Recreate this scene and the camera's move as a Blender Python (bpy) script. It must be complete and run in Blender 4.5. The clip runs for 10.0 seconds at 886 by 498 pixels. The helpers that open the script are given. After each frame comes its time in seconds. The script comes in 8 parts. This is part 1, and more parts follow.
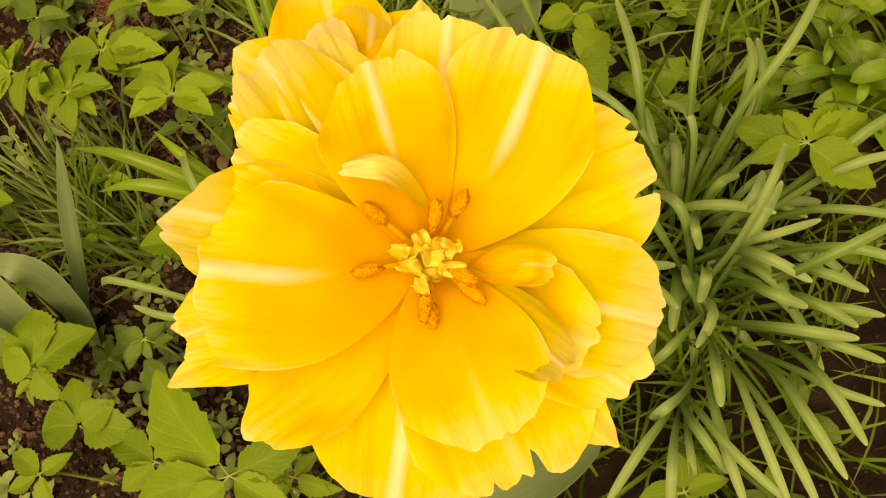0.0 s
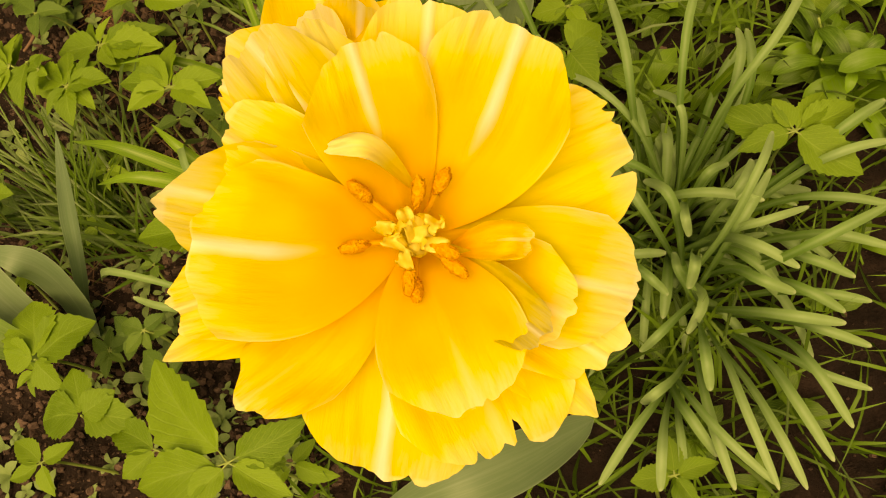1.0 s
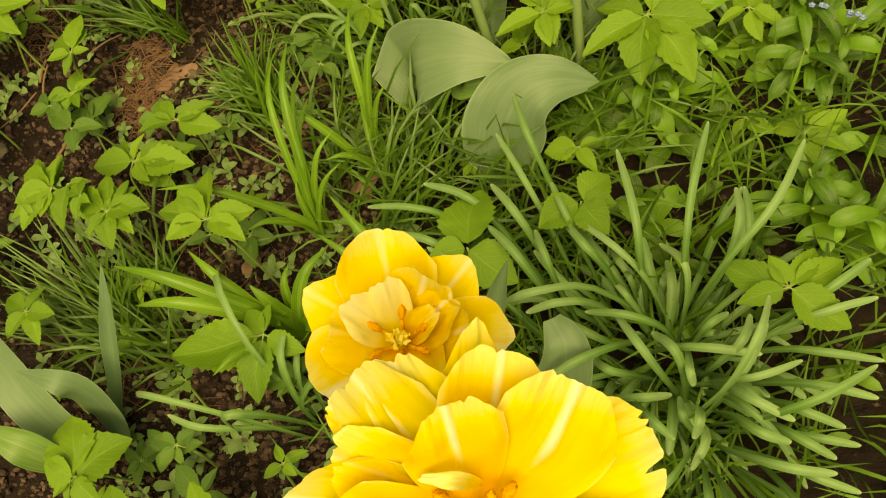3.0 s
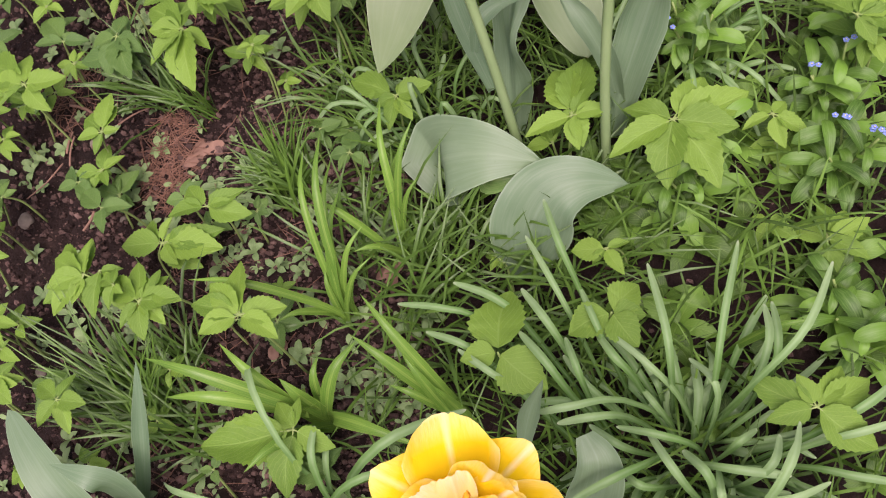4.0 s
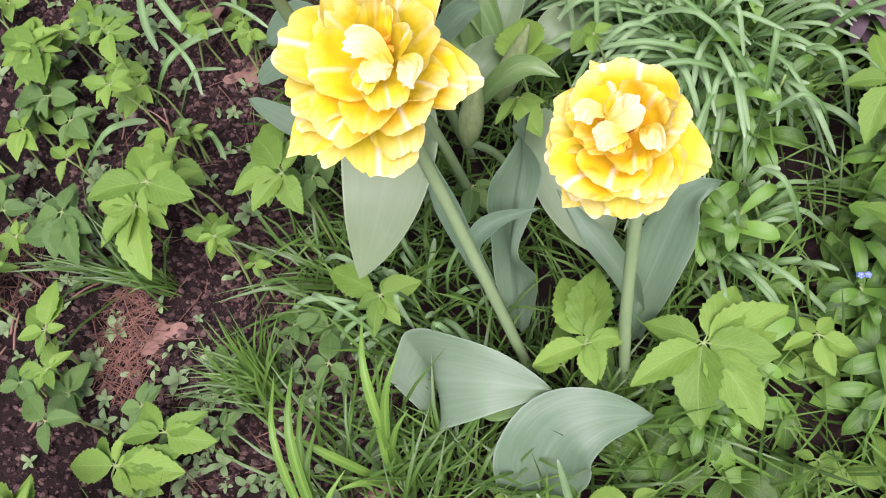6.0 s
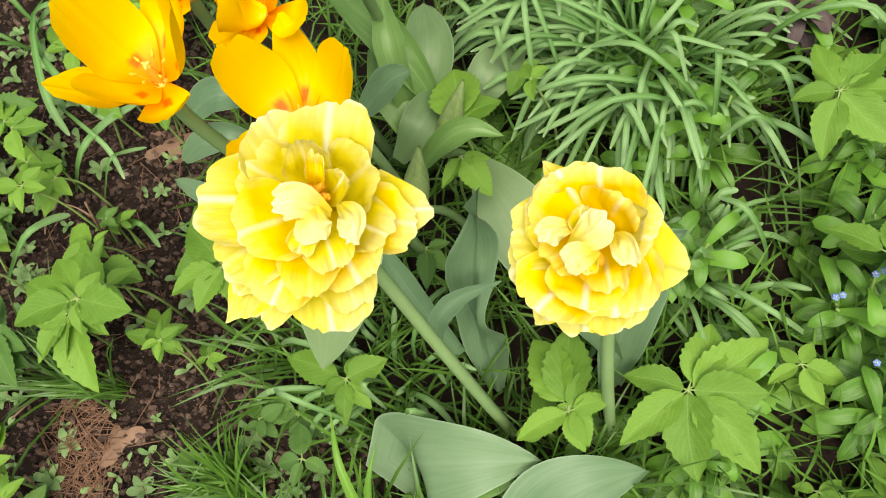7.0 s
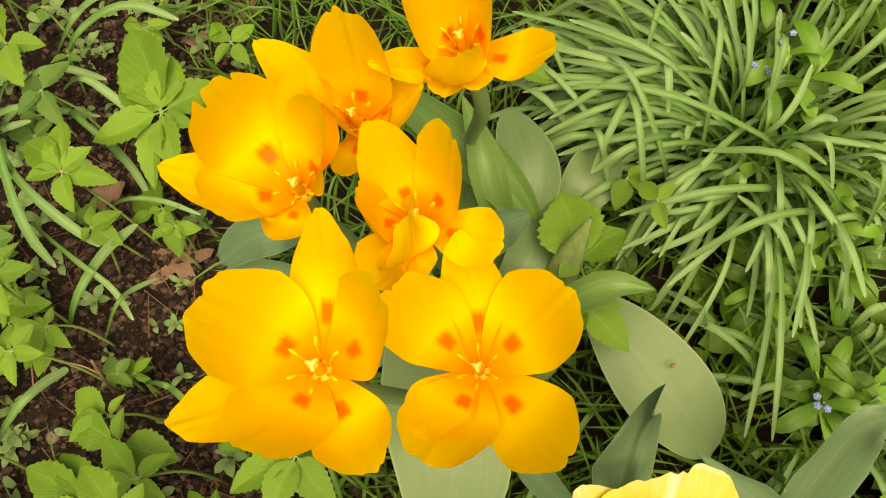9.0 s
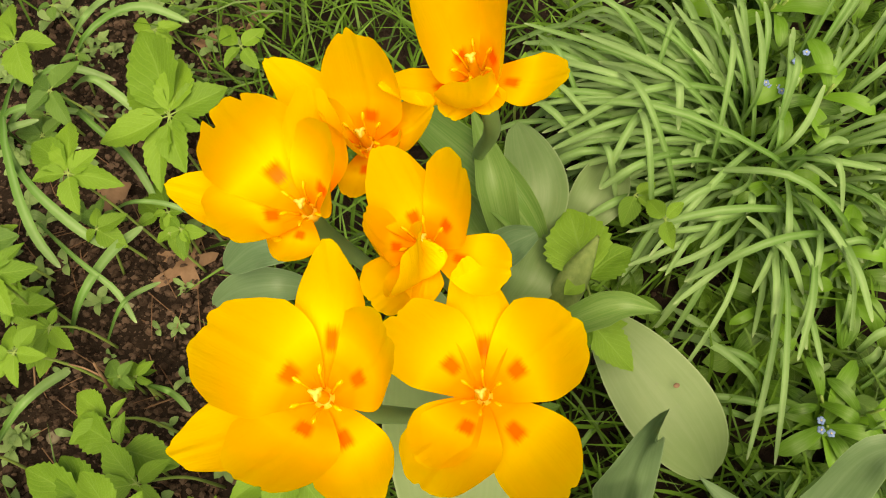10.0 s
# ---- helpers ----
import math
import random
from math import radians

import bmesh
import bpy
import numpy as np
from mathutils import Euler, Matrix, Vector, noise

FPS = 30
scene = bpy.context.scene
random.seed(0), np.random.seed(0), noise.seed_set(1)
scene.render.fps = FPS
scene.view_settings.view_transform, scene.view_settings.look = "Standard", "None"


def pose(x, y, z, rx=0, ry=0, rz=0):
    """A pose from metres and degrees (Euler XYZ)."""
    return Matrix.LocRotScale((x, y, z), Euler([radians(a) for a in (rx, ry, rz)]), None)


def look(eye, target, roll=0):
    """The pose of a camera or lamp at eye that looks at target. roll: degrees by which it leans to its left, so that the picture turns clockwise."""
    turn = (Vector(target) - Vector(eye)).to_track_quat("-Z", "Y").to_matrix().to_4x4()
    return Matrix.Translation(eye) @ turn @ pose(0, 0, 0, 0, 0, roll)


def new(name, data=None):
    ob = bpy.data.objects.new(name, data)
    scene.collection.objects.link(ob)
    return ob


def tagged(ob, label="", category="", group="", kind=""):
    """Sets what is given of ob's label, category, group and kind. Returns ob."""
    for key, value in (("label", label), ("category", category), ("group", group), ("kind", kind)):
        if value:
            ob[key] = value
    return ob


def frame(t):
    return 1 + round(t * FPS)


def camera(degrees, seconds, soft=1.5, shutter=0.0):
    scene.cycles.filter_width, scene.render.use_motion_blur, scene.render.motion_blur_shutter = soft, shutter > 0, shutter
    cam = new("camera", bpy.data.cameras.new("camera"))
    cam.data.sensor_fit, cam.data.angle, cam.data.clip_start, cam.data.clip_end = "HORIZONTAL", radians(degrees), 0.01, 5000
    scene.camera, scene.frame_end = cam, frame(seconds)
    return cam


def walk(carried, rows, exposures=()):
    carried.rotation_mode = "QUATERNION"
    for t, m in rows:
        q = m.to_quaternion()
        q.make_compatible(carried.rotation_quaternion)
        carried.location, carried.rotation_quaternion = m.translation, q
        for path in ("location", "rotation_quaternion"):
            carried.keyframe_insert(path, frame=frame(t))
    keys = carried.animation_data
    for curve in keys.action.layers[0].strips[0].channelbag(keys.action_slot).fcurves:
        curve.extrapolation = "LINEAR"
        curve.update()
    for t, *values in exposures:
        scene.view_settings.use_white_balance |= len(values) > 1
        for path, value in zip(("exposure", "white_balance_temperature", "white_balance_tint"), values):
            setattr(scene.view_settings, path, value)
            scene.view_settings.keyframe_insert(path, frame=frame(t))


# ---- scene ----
cam = camera(58.8, 10.0, 1.1)
PATH = [
    (0, (0.062, 0.028, 0.567), (-0.399, 0.681, -1.267), -39.5),
    (0.5, (0.065, 0.028, 0.57), (-0.398, 0.666, -1.268), -40.2),
    (1, (0.067, 0.021, 0.571), (-0.396, 0.666, -1.265), -40.2),
    (1.5, (0.068, 0.02, 0.575), (-0.393, 0.663, -1.261), -40.3),
    (2, (0.066, 0.023, 0.587), (-0.394, 0.663, -1.252), -40.8),
    (2.5, (0.059, 0.035, 0.609), (-0.374, 0.716, -1.221), -37.9),
    (3, (0.064, 0.081, 0.639), (-0.368, 0.79, -1.18), -35.8),
    (3.2, (0.059, 0.1, 0.646), (-0.36, 0.847, -1.162), -33.1),
    (4.3, (0.039, 0.147, 0.692), (-0.377, 0.891, -1.118), -33.1),
    (4.5, (0.03, 0.149, 0.7), (-0.382, 0.896, -1.109), -33.2),
    (5, (0.012, 0.167, 0.717), (-0.395, 0.96, -1.073), -31.6),
    (5.5, (0.002, 0.267, 0.682), (-0.375, 1.077, -1.107), -29.3),
    (6, (0.044, 0.338, 0.657), (-0.34, 1.106, -1.149), -32.1),
    (6.2, (0.054, 0.366, 0.664), (-0.327, 1.123, -1.147), -34.3),
    (7.3, (0.037, 0.428, 0.645), (-0.126, 1.123, -1.224), -31.4),
    (7.5, (0.019, 0.447, 0.641), (-0.069, 1.118, -1.241), -28.5),
    (8, (-0.018, 0.507, 0.61), (-0.096, 1.13, -1.289), -28.7),
    (8.5, (-0.039, 0.557, 0.608), (-0.145, 1.189, -1.287), -28.9),
    (9, (-0.043, 0.583, 0.606), (-0.165, 1.228, -1.283), -29.7),
    (9.5, (-0.043, 0.596, 0.607), (-0.166, 1.244, -1.281), -28.6),
    (10, (-0.041, 0.593, 0.607), (-0.174, 1.236, -1.282), -29.2),
]
# seconds, stops, kelvin, tint
EXPOSURES = [
    (0.0, -0.31, 38000, 16),
    (2.3, -0.31, 38000, 15),
    (3.2, 0.0, 18000, -10),
    (4.3, 0.33, 5700, 61),
    (5.0, 0.46, 5480, 76),
    (5.6, 0.46, 5300, 82),
    (6.2, 0.45, 6300, 20),
    (7.3, 0.28, 7600, 2),
    (8.5, 0.15, 11000, 4),
    (10.0, 0.19, 10700, -1),
]
walk(cam, [(t, look(eye, target, roll)) for t, eye, target, roll in PATH], EXPOSURES)

# ---- light ----
world = bpy.data.worlds.new("overcast_sky")
scene.world = world
world.use_nodes = True
wn = world.node_tree.nodes
sky = wn.new("ShaderNodeTexSky")
sky.sky_type, sky.sun_disc = "NISHITA", False
sky.sun_elevation, sky.sun_rotation = radians(68), radians(162)
sky.air_density, sky.dust_density, sky.ozone_density = 1.0, 4.0, 1.0
world.node_tree.links.new(sky.outputs[0], wn["Background"].inputs[0])
wn["Background"].inputs[1].default_value = 0.08

sun_lamp = bpy.data.lights.new("sun", "SUN")
sun_lamp.energy, sun_lamp.angle, sun_lamp.color = 4.6, radians(55), (1.0, 0.96, 0.9)
sun = new("sun", sun_lamp)
sun.matrix_world = look((0.35, -0.7, 3.0), (0.0, 0.4, 0.0))


# ---- materials ----
class Nodes:
    """A small helper to write node trees in a few lines."""

    def __init__(self, name):
        self.mat = bpy.data.materials.new(name)
        self.mat.use_nodes = True
        self.tree = self.mat.node_tree
        self.n = self.tree.nodes
        self.bsdf = self.n["Principled BSDF"]
        self.out = self.n["Material Output"]

    def link(self, a, b):
        self.tree.links.new(a, b)

    def put(self, socket, value):
        if isinstance(value, bpy.types.NodeSocket):
            self.link(value, socket)
        else:
            socket.default_value = value

    def coords(self, which="Object"):
        return self.n.new("ShaderNodeTexCoord").outputs[which]

    def noise(self, vec, scale, detail=3.0, rough=0.55, stretch=None):
        if stretch:
            m = self.n.new("ShaderNodeMapping")
            m.inputs["Scale"].default_value = stretch
            self.link(vec, m.inputs["Vector"])
            vec = m.outputs[0]
        t = self.n.new("ShaderNodeTexNoise")
        self.link(vec, t.inputs["Vector"])
        t.inputs["Scale"].default_value, t.inputs["Detail"].default_value, t.inputs["Roughness"].default_value = scale, detail, rough
        return t.outputs["Fac"]

    def ramp(self, fac, stops):
        r = self.n.new("ShaderNodeValToRGB")
        while len(r.color_ramp.elements) < len(stops):
            r.color_ramp.elements.new(0.5)
        for e, (p, c) in zip(r.color_ramp.elements, stops):
            e.position = p
            e.color = (*c, 1) if len(c) == 3 else c
        self.put(r.inputs[0], fac)
        return r.outputs[0]

    def grey(self, fac, lo, hi, a=0.0, b=1.0):
        m = self.n.new("ShaderNodeMapRange")
        for k, v in zip(("Value", "From Min", "From Max", "To Min", "To Max"), (fac, lo, hi, a, b)):
            self.put(m.inputs[k], v)
        return m.outputs[0]

    def mix(self, fac, a, b, how="MIX"):
        m = self.n.new("ShaderNodeMix")
        m.data_type, m.blend_type = "RGBA", how
        self.put(m.inputs[0], fac)
        self.put(m.inputs[6], (*a, 1) if isinstance(a, tuple) else a)
        self.put(m.inputs[7], (*b, 1) if isinstance(b, tuple) else b)
        return m.outputs[2]

    def math(self, op, a, b=0.0, c=0.0):
        m = self.n.new("ShaderNodeMath")
        m.operation = op
        for s, v in zip(m.inputs, (a, b, c)):
            self.put(s, v)
        return m.outputs[0]

    def split(self, vec):
        s = self.n.new("ShaderNodeSeparateXYZ")
        self.link(vec, s.inputs[0])
        return s.outputs

    def bump(self, fac, strength, distance):
        b = self.n.new("ShaderNodeBump")
        b.inputs["Strength"].default_value, b.inputs["Distance"].default_value = strength, distance
        self.link(fac, b.inputs["Height"])
        self.link(b.outputs[0], self.bsdf.inputs["Normal"])
        return b.outputs[0]

    def random(self):
        return self.n.new("ShaderNodeObjectInfo").outputs["Random"]

    def island(self):
        return self.n.new("ShaderNodeNewGeometry").outputs["Random Per Island"]

    def finish(self, colour, rough=0.5, thin=0.0, thin_tint=None, spec=0.5, normal=None):
        """Base colour and gloss; thin: the share of light that passes through a leaf or petal."""
        self.put(self.bsdf.inputs["Base Color"], colour if not isinstance(colour, tuple) else (*colour, 1))
        self.put(self.bsdf.inputs["Roughness"], rough)
        self.bsdf.inputs["Specular IOR Level"].default_value = spec
        if thin:
            tr = self.n.new("ShaderNodeBsdfTranslucent")
            c = self.mix(1.0, colour, thin_tint, "MULTIPLY") if thin_tint else colour
            self.put(tr.inputs[0], c if not isinstance(c, tuple) else (*c, 1))
            if normal:
                self.link(normal, tr.inputs["Normal"])
            m = self.n.new("ShaderNodeMixShader")
            m.inputs[0].default_value = thin
            self.link(self.bsdf.outputs[0], m.inputs[1])
            self.link(tr.outputs[0], m.inputs[2])
            self.link(m.outputs[0], self.out.inputs[0])
        return self.mat


def petal_material(name, base, mid, edge, rib, rib_amount, edge_amount, blotch=None, reach=0.78, plain_rib=False):
    k = Nodes(name)
    uv = k.coords("UV")
    u, s, _ = k.split(uv)
    rnd = k.random()
    streak = k.noise(uv, 4.0, 4.0, 0.6, (9.0, 1.6, 1.0))
    cloud = k.noise(k.coords(), 70.0, 3.0)
    wide = k.noise(k.coords(), 28.0, 2.0)
    along = k.math("ADD", s, k.math("MULTIPLY", k.math("SUBTRACT", wide, 0.5), 0.35))
    along = k.math("ADD", along, k.math("MULTIPLY", k.math("SUBTRACT", rnd, 0.6), 0.18))
    col = k.ramp(along, [(0.05, base), (0.16, base), (0.42, mid)])
    across = k.math("ABSOLUTE", k.math("SUBTRACT", u, 0.5))
    rim = k.math("MAXIMUM", k.grey(s, reach, 1.0), k.math("MULTIPLY", k.grey(across, 0.38, 0.5), k.grey(s, 0.3, 0.7)))
    patch = k.math("MULTIPLY", rim, k.grey(k.math("ADD", k.math("MULTIPLY", streak, 0.5), k.math("MULTIPLY", wide, 0.6)), 0.36, 0.64))
    col = k.mix(k.math("MULTIPLY", patch, edge_amount), col, edge)
    hem = k.math("MULTIPLY", k.grey(k.math("MAXIMUM", k.grey(s, 0.5, 1.0, 0.0, 0.5), across), 0.485, 0.5), k.grey(s, 0.4, 0.7))
    col = k.mix(k.math("MULTIPLY", hem, 0.85), col, edge)
    wob = k.math("ADD", across, k.math("MULTIPLY", k.math("SUBTRACT", cloud, 0.5), 0.045))
    reach_in = k.grey(s, 0.35, 0.62) if plain_rib else k.math("MULTIPLY", k.grey(s, 0.35, 0.7), k.grey(wide, 0.25, 0.5))
    stripe = k.math("MULTIPLY", k.grey(wob, 0.008, 0.06 if plain_rib else 0.055, 1.0, 0.0), reach_in)
    how_much = 0.95 if plain_rib else k.math("MULTIPLY", k.grey(rnd, 0.1, 0.8, 0.25, 1.0), rib_amount)
    col = k.mix(k.math("MULTIPLY", stripe, how_much), col, rib)
    if blotch:
        ragged = k.math("ADD", s, k.math("MULTIPLY", k.math("SUBTRACT", k.noise(uv, 3.0, 3.0, 0.6, (12.0, 1.0, 1.0)), 0.5), 0.09))
        spot = k.math("MULTIPLY", k.grey(ragged, 0.34, 0.40, 1.0, 0.0), k.grey(ragged, 0.20, 0.25))
        spot = k.math("MULTIPLY", spot, k.grey(across, 0.06, 0.15, 1.0, 0.0))
        col = k.mix(k.math("MULTIPLY", spot, 0.9), col, blotch)
    veins = k.math("MULTIPLY", streak, k.grey(s, 0.3, 0.9, 0.15, 1.0))
    nrm = k.bump(k.math("ADD", veins, k.math("MULTIPLY", cloud, 0.25)), 0.3, 0.0009)
    return k.finish(col, 0.5, 0.3, (1.0, 1.0, 0.5), 0.2, nrm)


PETAL = petal_material("double_petal", (0.89, 0.53, 0.002), (0.89, 0.645, 0.003), (0.88, 0.79, 0.34), (0.92, 0.86, 0.55), 1.0, 0.85, None, 0.74)
PALE_PETAL = petal_material("pale_petal", (0.69, 0.53, 0.004), (0.69, 0.585, 0.014), (0.72, 0.675, 0.35), (0.82, 0.77, 0.46), 1.0, 0.9, None, 0.72)
RIB_PETAL = petal_material("ribbed_double_petal", (0.89, 0.53, 0.002), (0.89, 0.645, 0.003), (0.88, 0.79, 0.34), (0.92, 0.87, 0.6), 1.0, 0.85, None, 0.74, True)
PALE_RIB_PETAL = petal_material("ribbed_pale_petal", (0.69, 0.53, 0.004), (0.69, 0.585, 0.014), (0.72, 0.675, 0.35), (0.84, 0.80, 0.52), 1.0, 0.9, None, 0.72, True)
INNER_PETAL = petal_material("cream_petaloid", (0.83, 0.69, 0.06), (0.85, 0.77, 0.27), (0.87, 0.82, 0.50), (0.88, 0.85, 0.6), 0.5, 1.0, None, 0.55)
GREEN_PETAL = petal_material("green_ribbed_petal", (0.84, 0.60, 0.01), (0.87, 0.68, 0.03), (0.88, 0.82, 0.42), (0.45, 0.52, 0.08), 0.75, 0.8)
GOLD_PETAL = petal_material("gold_petal", (0.95, 0.36, 0.002), (0.97, 0.62, 0.002), (0.97, 0.69, 0.006), (0.97, 0.63, 0.002), 0.1, 0.6, (0.93, 0.13, 0.004))


def leaf_material(name, dark, light, vein, vein_amount, rough, stripes=None, thin=0.25, spec=0.4, per_object=True, tint=(0.9, 1.0, 0.35)):
    """Leaf: mottled colour that differs from leaf to leaf, midrib and side veins or long stripes."""
    k = Nodes(name)
    uv, ob = k.coords("UV"), k.coords()
    u, s, _ = k.split(uv)
    rnd = k.random() if per_object else k.island()
    fac = k.math("ADD", k.math("MULTIPLY", rnd, 0.6), k.math("MULTIPLY", k.noise(ob, 45.0, 4.0), 0.5))
    col = k.ramp(fac, [(0.1, dark), (0.95, light)])
    across = k.math("ABSOLUTE", k.math("SUBTRACT", u, 0.5))
    if stripes:
        lines = k.noise(uv, 5.0, 3.0, 0.6, (stripes, 0.6, 1.0))
        col = k.mix(k.math("MULTIPLY", k.grey(lines, 0.45, 0.62), vein_amount), col, vein)
        rib = k.grey(across, 0.0, 0.05, 1.0, 0.0)
        col = k.mix(k.math("MULTIPLY", rib, vein_amount), col, vein)
        col = k.mix(k.math("MULTIPLY", k.grey(across, 0.475, 0.495), 0.28), col, tuple(min(0.7, c * 1.35) for c in vein))
        relief = lines
    else:
        side = k.math("SINE", k.math("MULTIPLY", k.math("ADD", k.math("SUBTRACT", s, k.math("MULTIPLY", across, 0.9)), k.math("MULTIPLY", k.noise(uv, 3.0, 2.0), 0.12)), 50.0))
        side = k.grey(side, 0.75, 1.0)
        rib = k.math("MAXIMUM", k.grey(across, 0.006, 0.03, 1.0, 0.0), k.math("MULTIPLY", side, 0.6))
        col = k.mix(k.math("MULTIPLY", rib, vein_amount), col, vein)
        relief = k.math("SUBTRACT", k.noise(ob, 260.0, 2.0), rib)
    nrm = k.bump(relief, 0.14 if stripes else 0.5, 0.0005)
    spots = k.grey(k.noise(ob, 170.0, 2.0), 0.68, 0.74)
    col = k.mix(k.math("MULTIPLY", spots, 0.25), col, tuple(0.6 * c + 0.06 for c in light))
    return k.finish(col, rough, thin, tint, spec, nrm)


TULIP_LEAF = leaf_material("glaucous_tulip_leaf", (0.11, 0.205, 0.105), (0.185, 0.285, 0.15), (0.36, 0.46, 0.33), 0.12, 0.48, 5.0, 0.22, 0.4)
TULIP_LEAF_GREEN = leaf_material("green_tulip_leaf", (0.10, 0.21, 0.05), (0.17, 0.30, 0.08), (0.26, 0.37, 0.15), 0.4, 0.45, 6.0, 0.15, 0.4)
BLEACHED_LEAF = leaf_material("bleached_tulip_leaf", (0.12, 0.205, 0.08), (0.205, 0.295, 0.135), (0.36, 0.42, 0.29), 0.08, 0.5, 4.0, 0.18, 0.4)
GOUT_LEAF = leaf_material("goutweed_leaf", (0.095, 0.21, 0.022), (0.215, 0.385, 0.048), (0.3, 0.46, 0.12), 0.32, 0.5)
GOUT_DARK = leaf_material("older_goutweed_leaf", (0.07, 0.16, 0.035), (0.13, 0.25, 0.05), (0.22, 0.33, 0.1), 0.3, 0.5)


def muscari_material():
    """Channelled leaf: green near the base, darkened there by painted-in clump shade, pale and bluish towards the blunt
    tip.
    """
    k = Nodes("grape_hyacinth_leaf")
    uv, ob, rnd = k.coords("UV"), k.coords(), k.random()
    u, s, _ = k.split(uv)
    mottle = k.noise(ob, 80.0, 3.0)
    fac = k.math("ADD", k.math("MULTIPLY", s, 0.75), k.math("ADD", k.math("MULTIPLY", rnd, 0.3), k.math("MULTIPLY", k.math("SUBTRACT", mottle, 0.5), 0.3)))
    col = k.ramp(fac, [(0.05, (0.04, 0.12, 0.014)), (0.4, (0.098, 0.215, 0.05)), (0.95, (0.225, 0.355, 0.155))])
    across = k.math("ABSOLUTE", k.math("SUBTRACT", u, 0.5))
    # pale midline: gloss along the channel, painted into the colour
    col = k.mix(k.math("MULTIPLY", k.grey(across, 0.02, 0.25, 1.0, 0.0), 0.2), col, (0.30, 0.41, 0.25))
    col = k.mix(k.math("MULTIPLY", k.grey(s, 0.965, 1.0), 0.45), col, (0.45, 0.48, 0.36))
    nrm = k.bump(k.noise(uv, 5.0, 2.0, 0.5, (5.0, 0.4, 1.0)), 0.25, 0.0004)
    return k.finish(col, 0.5, 0.06, (0.9, 1.0, 0.4), 0.28, nrm)


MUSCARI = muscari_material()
IRIS_LEAF = leaf_material("bright_shoot_leaf", (0.065, 0.18, 0.02), (0.145, 0.31, 0.04), (0.34, 0.48, 0.1), 0.35, 0.42, 5.0, 0.22)
GRASS = leaf_material("fine_grass", (0.006, 0.022, 0.004), (0.115, 0.245, 0.03), (0.12, 0.22, 0.05), 0.3, 0.5, 3.0, 0.1, 0.22, False)
TUFT_GRASS = leaf_material("tuft_grass", (0.018, 0.06, 0.008), (0.09, 0.20, 0.02), (0.16, 0.28, 0.06), 0.3, 0.42, 3.0, 0.1, 0.45)
HERB = leaf_material("herb_leaf", (0.008, 0.030, 0.005), (0.16, 0.33, 0.045), (0.24, 0.38, 0.1), 0.4, 0.45, None, 0.15, 0.28, False)
SEEDLING = leaf_material("seedling_leaf", (0.10, 0.19, 0.06), (0.24, 0.36, 0.14), (0.3, 0.42, 0.2), 0.3, 0.55, None, 0.2, 0.4, False)
PURPLE_WEED = leaf_material("purple_weed_leaf", (0.05, 0.035, 0.04), (0.13, 0.08, 0.08), (0.18, 0.12, 0.11), 0.4, 0.55, None, 0.1)


def plain(name, a, b, scale, rough=0.6, thin=0.0, bump=0.3, dist=0.0005, spec=0.4, stretch=None):
    k = Nodes(name)
    f = k.noise(k.coords(), scale, 4.0, 0.6, stretch)
    col = k.ramp(k.math("ADD", k.math("MULTIPLY", f, 0.75), k.math("MULTIPLY", k.island(), 0.3)), [(0.25, a), (0.8, b)])
    return k.finish(col, rough, thin, None, spec, k.bump(f, bump, dist))


STEM = plain("tulip_stem", (0.17, 0.28, 0.10), (0.27, 0.39, 0.17), 90.0, 0.45, 0.0, 0.15, 0.0003, 0.4, (1, 1, 0.15))
GOUT_STEM = plain("goutweed_stalk", (0.16, 0.26, 0.06), (0.28, 0.36, 0.12), 150.0, 0.5)
ANTHER = plain("anther_pollen", (0.62, 0.22, 0.005), (0.93, 0.46, 0.02), 900.0, 0.75, 0.0, 1.0, 0.0012)
FILAMENT = plain("filament", (0.9, 0.5, 0.02), (0.94, 0.62, 0.05), 200.0, 0.45, 0.2)
PISTIL = plain("pistil", (0.72, 0.52, 0.05), (0.86, 0.72, 0.2), 300.0, 0.5, 0.15, 0.3)
PISTIL_RED = plain("pistil_column", (0.7, 0.32, 0.02), (0.85, 0.5, 0.06), 220.0, 0.5, 0.1, 0.3)
BUD = plain("green_bud", (0.12, 0.20, 0.06), (0.30, 0.38, 0.15), 60.0, 0.45, 0.1, 0.5, 0.001, 0.4, (5, 5, 0.3))
BLUE = plain("blue_flower", (0.16, 0.26, 0.62), (0.3, 0.42, 0.8), 400.0, 0.6, 0.2)
YELLOW_EYE = plain("yellow_eye", (0.8, 0.6, 0.1), (0.9, 0.75, 0.3), 400.0)
DEAD = plain("dry_leaf", (0.15, 0.08, 0.05), (0.30, 0.18, 0.125), 110.0, 0.75, 0.15, 0.7, 0.001)
STRAW = plain("dry_needle", (0.11, 0.05, 0.03), (0.27, 0.15, 0.095), 200.0, 0.75)
TWIG = plain("twig_bark", (0.16, 0.09, 0.06), (0.3, 0.18, 0.12), 180.0, 0.8, 0.0, 0.6, 0.001)
PEBBLE = plain("pebble", (0.10, 0.085, 0.065), (0.24, 0.2, 0.15), 180.0, 0.75, 0.0, 0.4)


